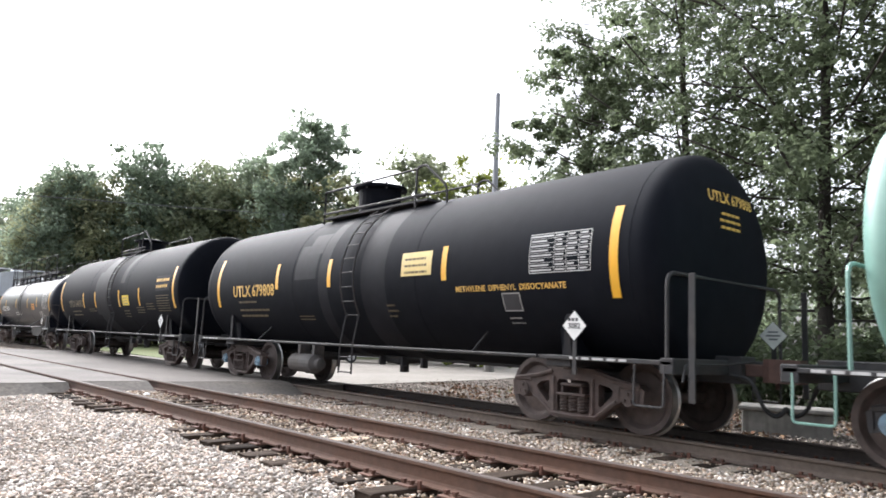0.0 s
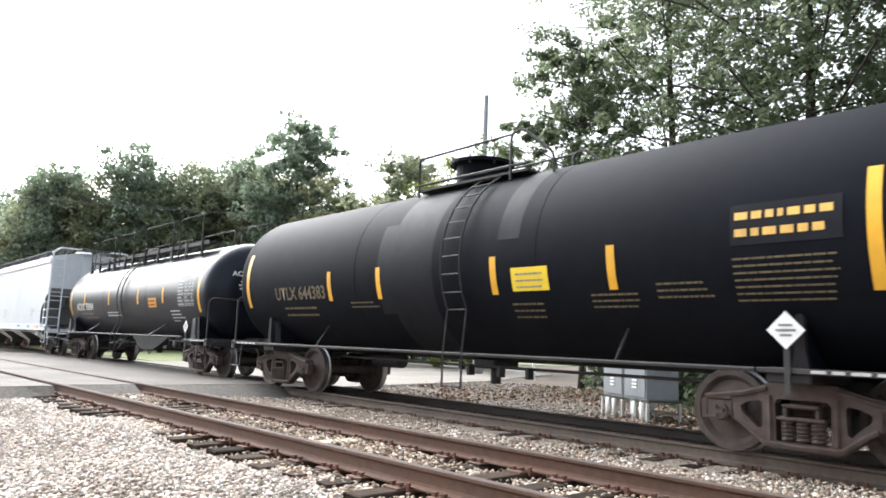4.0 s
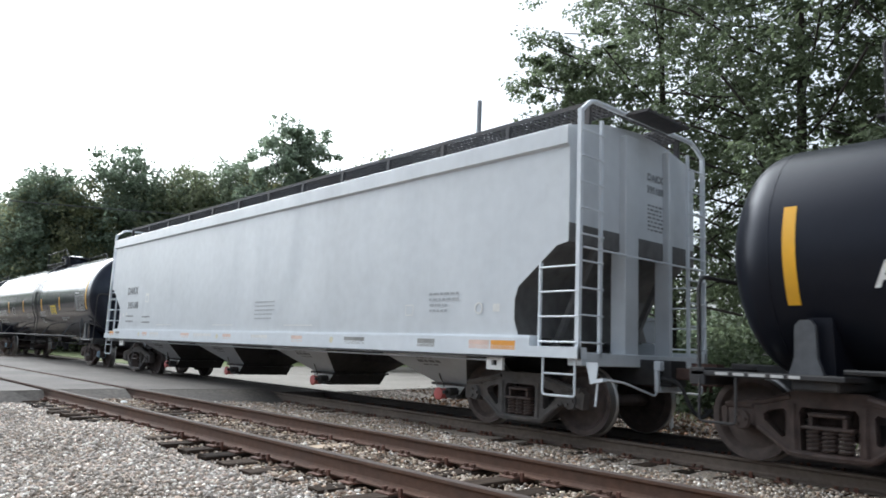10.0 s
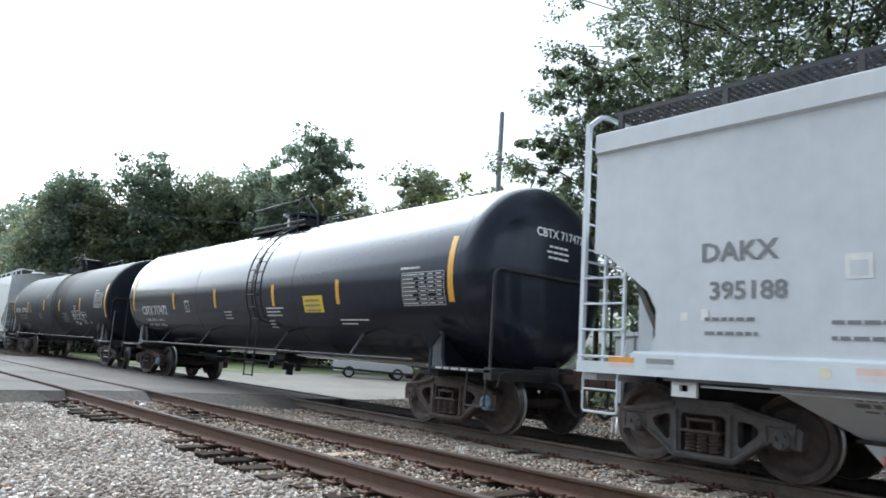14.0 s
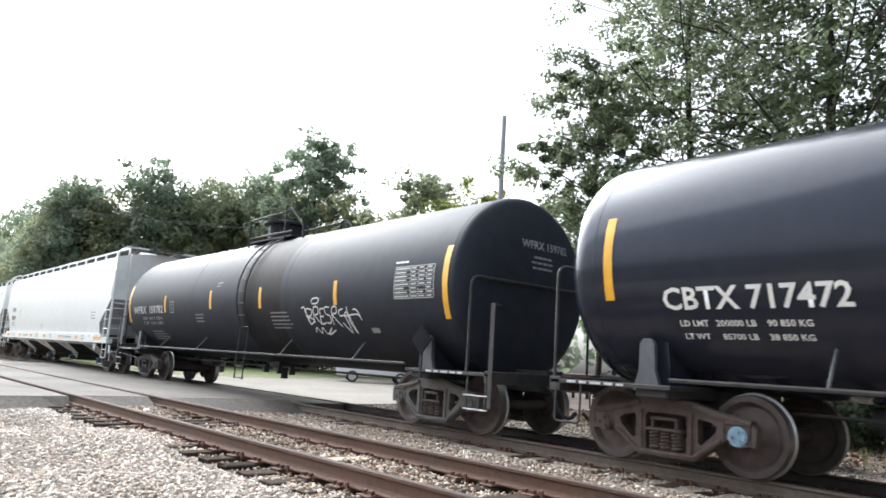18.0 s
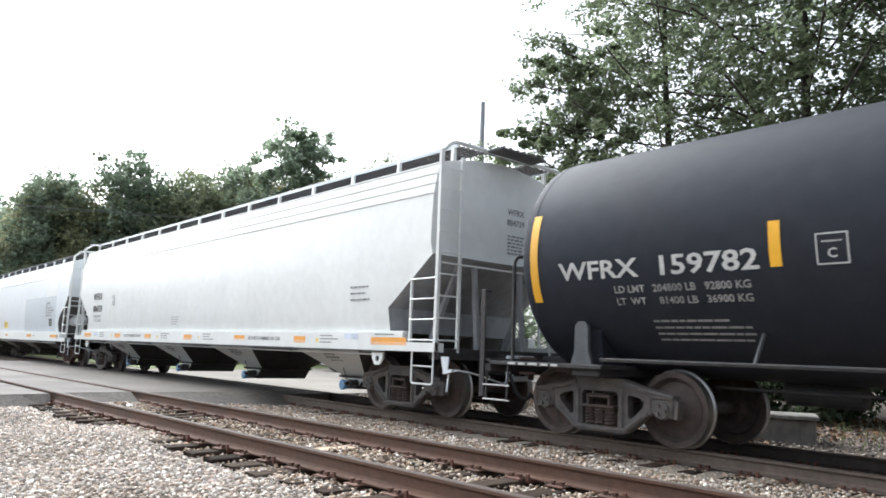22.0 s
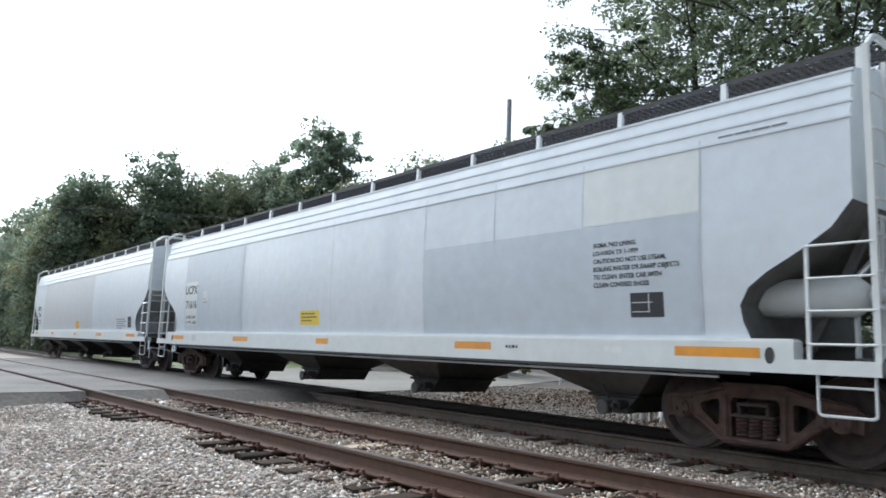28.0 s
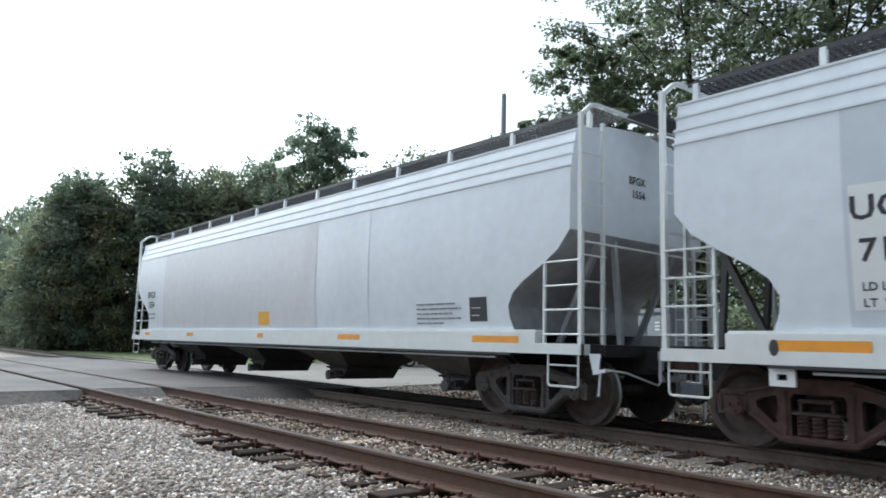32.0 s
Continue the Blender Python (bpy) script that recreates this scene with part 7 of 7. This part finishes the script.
sk.bars("small_print", "dim_white", -5.55, 1.50, 1.25, 4, 0.04, 0.09, 4)
sk.mark("square_mark", "mid_white", -4.08, 2.16, 0.30, 0.31)
sk.mark("square_field", "matt_grey", -4.08, 2.16, 0.265, 0.275, off=0.008)
sk.text("C", "mid_white", -4.08, 2.12, 0.13, off=0.010)
sk.bars("square_print", "mid_white", -4.08, 2.23, 0.18, 1, 0.025, 0.1, 3, (1, 1), off=0.010)
sk.bars("small_print", "dim_white", -0.85, 2.70, 0.4, 2, 0.04, 0.08, 5)
sk.bars("small_print", "dim_white", -2.1, 1.93, 0.6, 3, 0.04, 0.09, 6)
sk.bars("small_print", "dim_white", 2.35, 1.92, 0.95, 5, 0.035, 0.085, 7)
sk.bars("small_print", "white", 6.68, 2.71, 0.45, 1, 0.04, 0.1, 8)
sk.mark("small_plate", "dim_white", 5.72, 1.57, 0.24, 0.10)
table_mark(sk, 7.0, 2.36, 1.06, 0.54, "mid_white")
placard(car, 7.2, -1.46, 1.42, material="matt_black", frame="matt_grey", s=0.24)
head_text(car, "WFRX 159782", "dim_white", 8.40, 0.3, 3.05, 0.19)
bm = B()
for stroke in ([(3.15, 1.95), (3.3, 1.95), (3.45, 1.5), (3.3, 1.9), (3.6, 1.9), (3.55, 1.75), (3.4, 1.72), (3.65, 1.62), (3.45, 1.5)],
               [(3.65, 1.55), (3.7, 1.95), (3.9, 1.95), (3.85, 1.78), (3.72, 1.75), (3.95, 1.5)],
               [(4.15, 1.92), (3.98, 1.9), (3.98, 1.72), (4.1, 1.72), (3.95, 1.7), (3.97, 1.52), (4.15, 1.55)],
               [(4.4, 1.95), (4.2, 1.95), (4.22, 1.78), (4.38, 1.72), (4.35, 1.55), (4.18, 1.55)],
               [(4.45, 1.5), (4.5, 1.92), (4.68, 1.95), (4.66, 1.8), (4.5, 1.75), (4.78, 1.45)],
               [(3.62, 2.1), (3.7, 2.2), (3.95, 2.2), (3.9, 2.08), (3.65, 2.06)],
               [(4.95, 1.9), (4.78, 1.85), (4.8, 1.72), (5.0, 1.7), (5.1, 1.3), (4.85, 1.55)],
               [(5.1, 1.95), (5.14, 1.6), (5.3, 1.28), (5.12, 1.8), (5.0, 1.72), (5.5, 1.75), (5.62, 1.6), (5.5, 1.85), (5.35, 1.88)],
               [(3.55, 1.3), (3.65, 1.42), (3.8, 1.28), (3.9, 1.42), (4.05, 1.26), (4.3, 1.42), (4.1, 1.24), (4.45, 1.36)]):
    sk.line(bm, [(3.26 + (p.x - 3.15) * 0.86, 1.67 + (p.y - 1.5) * 0.72) for p in curve([(a, b, 0) for a, b in stroke], 5)], 0.0125)
part("graffiti", bm, "white", car, "white spray-painted scrawl")

car, sd = hopper_car(-116.3, 20.4, 9.58, "hop_white", "off-white covered hopper car with orange reflectors, moving", 8.15, 1.9, (-6.05, -1.95, 2.02, 6.15), cap="blue", edge="hop_repaint", under="slope_shade")
for s in (-1, 1):
    truck(car, s * 8.15, "truck_dark")
sd.end_print(("WFRX", "884739"), 0.35, 3.45, 0.15, 6)
sd.words("WFRX", "ink", -7.4, 2.45, 0.31, 1.05)
sd.words("884739", "ink", -7.35, 2.05, 0.30, 1.05)
sd.words("LD LMT 219400", "grey_ink", -7.4, 1.80, 0.12)
sd.words("LT  WT   66600", "grey_ink", -7.4, 1.67, 0.12)
sd.mark("square_mark", "grey_ink", -5.85, 2.28, 0.27, 0.30)
sd.mark("square_field", "hop_white", -5.85, 2.28, 0.24, 0.27, off=0.007)
sd.words("C", "ink", -5.85, 2.23, 0.14)
sd.bars("grey_ink", -5.85, 2.36, 0.2, 1, 0.03, 0.08, 6, frac=(1, 1))
sd.bars("faint_ink", -0.75, 1.70, 0.55, 4, 0.025, 0.06, 6)
sd.bars("grey_ink", 7.64, 2.12, 0.75, 3, 0.04, 0.11, 7)
for x, w in ((-8.04, 0.75), (-5.03, 0.5), (-2.48, 0.5), (0.28, 0.5), (3.11, 0.5), (5.66, 0.43), (8.46, 0.95)):
    sd.tab("orange", x, w, 1.19, 0.125)
for x in (-3.75, 4.22):
    sd.words("DO NOT HAMMER ON CAR", "grey_ink", x, 1.20, 0.11, 1.0, sd.sill_y - 0.003)
for x, k in ((-6.5, 1), (-1.2, 2), (1.5, 3), (6.7, 4), (8.4, 5)):
    sd.bars("grey_ink", x, 1.27 if k < 5 else 1.30, 0.6, 3 if k < 5 else 1, 0.025, 0.06, k, sd.sill_y - 0.002)
sd.tab("paper", 7.4, 0.42, 1.26, 0.1, "paper_label")
sd.tab("paper", -7.2, 0.4, 1.22, 0.12, "paper_label")
for x in (-5.6, -1.75, 0.95, 6.3):
    sd.tab("sign_yellow", x, 0.09, 1.18, 0.07, "small_label")
for s in (-1, 1):
    bm = flat_with_holes([(-0.16, 1.05), (-0.14, 0.9), (-0.06, 0.8), (0.06, 0.8), (0.14, 0.9), (0.16, 1.05)],
                         [[(0.055 * math.cos(q), 0.905 + 0.055 * math.sin(q)) for q in [2 * math.pi * i / 10 for i in range(10)]]], -1.58, -1.54)
    part("jacking_pad", bm, "hop_white", car, "white lug with a round hole").location.x = s * 8.15

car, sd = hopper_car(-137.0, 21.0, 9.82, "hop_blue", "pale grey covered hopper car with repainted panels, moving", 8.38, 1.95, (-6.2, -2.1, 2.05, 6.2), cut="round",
                     cap="grime_shade", bay_mat="grime_shade", under="grime_shade", ribs=3, eave=3.92, roof=4.17, sill=(0.93, 1.27), white="hop_white")
for s in (-1, 1):
    truck(car, s * 8.38, "truck_red")
sd.mark("number_panel", "hop_white", -7.36, 2.18, 0.88, 0.92, "white panel behind the number", off=0.006)
sd.mark("number_panel", "hop_white", -7.36, 1.61, 0.88, 0.30, off=0.006)
sd.end_print((), 0.3, 3.1, 0.15, 5)
sd.words("UCPX", "ink", -7.36, 2.42, 0.32, 1.05)
sd.words("71616", "ink", -7.34, 2.02, 0.30, 1.05)
sd.words("LD LMT 218400", "ink", -7.36, 1.68, 0.11)
sd.words("LT  WT   67600", "ink", -7.36, 1.53, 0.11)
sd.mark("repainted_panel", "hop_repaint", -5.94, 2.36, 3.82, 2.1, "slightly bluer repainted panel", off=0.003)
sd.mark("square_mark", "white", -6.35, 2.2, 0.30, 0.30, "small white framed square")
sd.mark("square_line", "ink", -6.35, 2.06, 0.30, 0.016, off=0.008)
sd.bars("grey_ink", -6.33, 2.14, 0.2, 1, 0.1, 0.1, 4, n=6, frac=(1, 1))
sd.mark("sign", "sign_yellow", -0.74, 1.59, 0.78, 0.29, "yellow emergency sign")
sd.bars("ink", -0.74, 1.67, 0.64, 3, 0.03, 0.07, 5)
for k, row in enumerate(("SIGMA 7452 LINING", "LO-WASH TX 1-1999", "CAUTION DO NOT USE STEAM,", "BOILING WATER OR SHARP OBJECTS", "TO CLEAN. ENTER CAR WITH", "CLEAN COVERED SHOES")):
    ob = sd.words(row, "ink", 7.2, 2.41 - 0.10 * k, 0.08, 0.92)
    left = min(v.co.x for v in ob.data.vertices)
    for v in ob.data.vertices:
        v.co.x += 6.58 - left
sd.mark("square_mark", "ink", 7.35, 1.65, 0.46, 0.29)
sd.bars("hop_white", 7.35, 1.68, 0.40, 2, 0.012, 0.11, 3)
sd.mark("square_line", "hop_white", 7.38, 1.67, 0.012, 0.22, off=0.009)
sd.mark("repainted_panel", "hop_repaint", 5.55, 1.98, 5.0, 1.36, "slightly darker repainted panel", off=0.003)
sd.mark("repainted_panel", "hop_white", 7.24, 3.05, 1.66, 0.75, off=0.003)
for x in (-6.17, -4.03, 0.11, 3.06, 4.73, 6.4, 8.07):
    sd.mark("weld_seam", "hop_repaint", x, 2.4, 0.02, 2.2, off=0.004)
sd.bars("grey_ink", 8.75, 3.48, 0.9, 2, 0.03, 0.06, 5)
for x, w in ((-8.1, 0.9), (-3.92, 0.83), (-0.08, 0.46), (4.34, 0.8), (8.24, 0.98)):
    sd.tab("orange", x, w, 1.12, 0.11)
sd.tab("white", 6.9, 0.25, 1.12, 0.08, "small_label")
sd.tab("white", -7.4, 0.26, 1.10, 0.15, "paper_label")
sd.tab("hop_warm", -6.88, 0.3, 1.12, 0.17, "small_plate")
sd.bars("ink", 5.2, 1.12, 0.3, 1, 0.05, 0.06, 9, sd.sill_y - 0.002)
bm = disc(B(), [(-0.60, 0.001), (-0.58, 0.12), (-0.50, 0.19), (-0.44, 0.21), (0.44, 0.21), (0.50, 0.19), (0.58, 0.12), (0.60, 0.001)], "x", (8.97, -0.98, 1.72), 20)
disc(bm, [(0.60, 0.08), (0.75, 0.08)], "x", (8.97, -0.98, 1.72), 12)
part("air_reservoir", bm, "hop_white", car, "white cylindrical air tank", True)
bm = box(B(), 9.52, 9.62, -0.78, -0.66, 1.05, 3.0, 0.01)
tube(bm, bent([(9.4, -0.9, 1.1), (9.4, -0.9, 1.9), (9.57, -0.5, 2.3)], 0.1), 0.03)
part("brake_post", bm, "hop_white", car, "white upright post at the car's end")
bm = box(B(), 9.62, 9.80, -0.62, -0.30, 2.12, 2.5, 0.03)
disc(bm, [(9.80, 0.09), (9.86, 0.07), (9.87, 0.001)], "x", (0, -0.46, 2.31), 14)
housing = part("brake_housing", bm, "hop_warm", car, "grey hand brake housing")
bm = tube(B(), [(9.90, -0.46 + 0.27 * math.cos(a), 2.31 + 0.27 * math.sin(a)) for a in [2 * math.pi * k / 20 for k in range(21)]], 0.018, 5)
for k in range(4):
    a = math.pi / 4 + math.pi / 2 * k
    tube(bm, [(9.87, -0.46, 2.31), (9.90, -0.46 + 0.27 * math.cos(a), 2.31 + 0.27 * math.sin(a))], 0.014, 4)
part("brake_wheel", bm, "grime_shade", housing, "round hand brake wheel")
bm = tube(B(), bent([(9.7, -0.45, 2.15), (9.66, -0.4, 1.75), (9.72, -0.3, 1.45), (9.6, -0.2, 1.15)], 0.08), 0.022)
tube(bm, [(9.55, -0.55, 1.5), (9.7, -0.2, 1.85)], 0.035, 6)
part("brake_lever", bm, "rust", car, "rusty brake lever and chain")
bm = flat_with_holes([(-0.13, 0.72), (0.13, 0.72), (0.13, 0.93), (-0.13, 0.93)], [[(-0.05, 0.78), (0.05, 0.78), (0.05, 0.84), (-0.05, 0.84)]], -1.56, -1.52)
part("jacking_pad", bm, "hop_white", car, "white lug with a slot").location.x = -8.5
for x in (-8.55, 8.83):
    # a flat dark oval stands for the shade inside the slot
    bm = prism(B(), [(x + 0.05 * math.cos(a), 1.10 + 0.085 * math.sin(a)) for a in [2 * math.pi * k / 12 for k in range(12)]], -1.606, -1.600)
    part("sill_slot", bm, "soot_shade", car, "dark oval slot in the sill")

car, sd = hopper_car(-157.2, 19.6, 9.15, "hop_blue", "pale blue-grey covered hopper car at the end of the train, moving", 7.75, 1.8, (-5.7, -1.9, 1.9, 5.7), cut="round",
                     cap="grime_shade", bay_mat="grime_shade", under="slope_shade", board_paint="grime_shade", edge="grime_shade", ribs=3, eave=3.97, roof=4.22, sill=(0.96, 1.28), white="hop_white")
for s in (-1, 1):
    truck(car, s * 7.75, "truck_dark")
sd.words("BFGX", "ink", -7.6, 2.32, 0.27, 1.05)
sd.words("1554", "ink", -7.6, 2.02, 0.27, 1.05)
sd.bars("grey_ink", -7.55, 1.74, 0.7, 2, 0.05, 0.13, 2)
sd.mark("sign", "yellow", 0.08, 1.52, 0.55, 0.30, "faded yellow emergency sign")
sd.bars("grey_ink", 6.28, 1.68, 1.15, 5, 0.035, 0.075, 5)
sd.mark("square_mark", "ink", 7.2, 1.58, 0.38, 0.36)
sd.bars("hop_white", 7.2, 1.60, 0.30, 2, 0.012, 0.11, 3)
sd.mark("repainted_panel", "hop_warm", -2.1, 2.38, 8.9, 2.1, "slightly darker aged panel", off=0.003)
for x in (-6.4, -3.84, -1.9, 0.17, 2.4, 4.28):
    sd.mark("weld_seam", "hop_repaint", x, 2.4, 0.02, 2.2, off=0.004)
for x, w in ((-7.69, 0.4), (-4.16, 0.45), (0.08, 0.3), (3.74, 0.75), (7.62, 0.95)):
    sd.tab("orange", x, w, 1.14, 0.10)
for words, y, z in (("BFGX", -0.1, 3.42), ("1554", -0.07, 3.22)):
    me = text_mesh(words, 0.16)
    for v in me.vertices:
        v.co = (8.998, y + v.co.x, z + v.co.y)
    piece("lettering", me, "ink", car)


# ---- the train rolls ----
RUN = [(0, 0.00), (0.5, 2.21), (1, 4.43), (1.5, 6.67), (2, 8.90), (2.5, 11.12), (3, 13.34), (3.5, 15.62), (5.5, 24.82), (6, 27.05), (6.5, 29.28), (7, 31.49), (7.5,
    33.69), (8, 35.92), (8.5, 38.09), (9, 40.31), (9.5, 42.54), (10, 44.74), (10.5, 46.95), (11, 49.12), (11.5, 51.39), (12, 53.66), (12.5, 55.93), (13, 58.18), (13.5,
    60.42), (14, 62.55), (14.5, 64.75), (15, 67.06), (15.5, 69.25), (17.5, 78.31), (18, 80.57), (18.5, 82.84), (19, 85.11), (19.5, 87.37), (20, 89.65), (20.5, 91.88),
    (21, 94.14), (21.5, 96.34), (22, 98.41), (22.5, 100.58), (23, 102.71), (23.5, 104.70), (24, 106.85), (24.5, 109.05), (26.5, 117.99), (27, 120.20), (27.5, 122.40),
    (28, 124.62), (28.5, 126.77), (29, 128.90), (29.5, 131.06), (30, 133.25), (30.5, 135.43), (31, 137.62), (31.5, 139.85), (32, 142.09)]

def along(t):
    """How far the train has come at t seconds."""
    for (a, p), (b, q) in zip(RUN, RUN[1:]):
        if a <= t <= b:
            return p + (q - p) * (t - a) / (b - a)
    return RUN[-1][1]


def motions():
    for car, x in CARS:
        walk(car, [(t, pose(x + s, TC, 0)) for t, s in RUN])
    turns = [min(k * 4 / 30, 32.0) for k in range(241)]
    for w, x in WHEELSETS:
        walk(w, [(t, pose(x, 0, WHEEL, 0, math.degrees(along(t) / WHEEL), 0)) for t in turns])


motions()
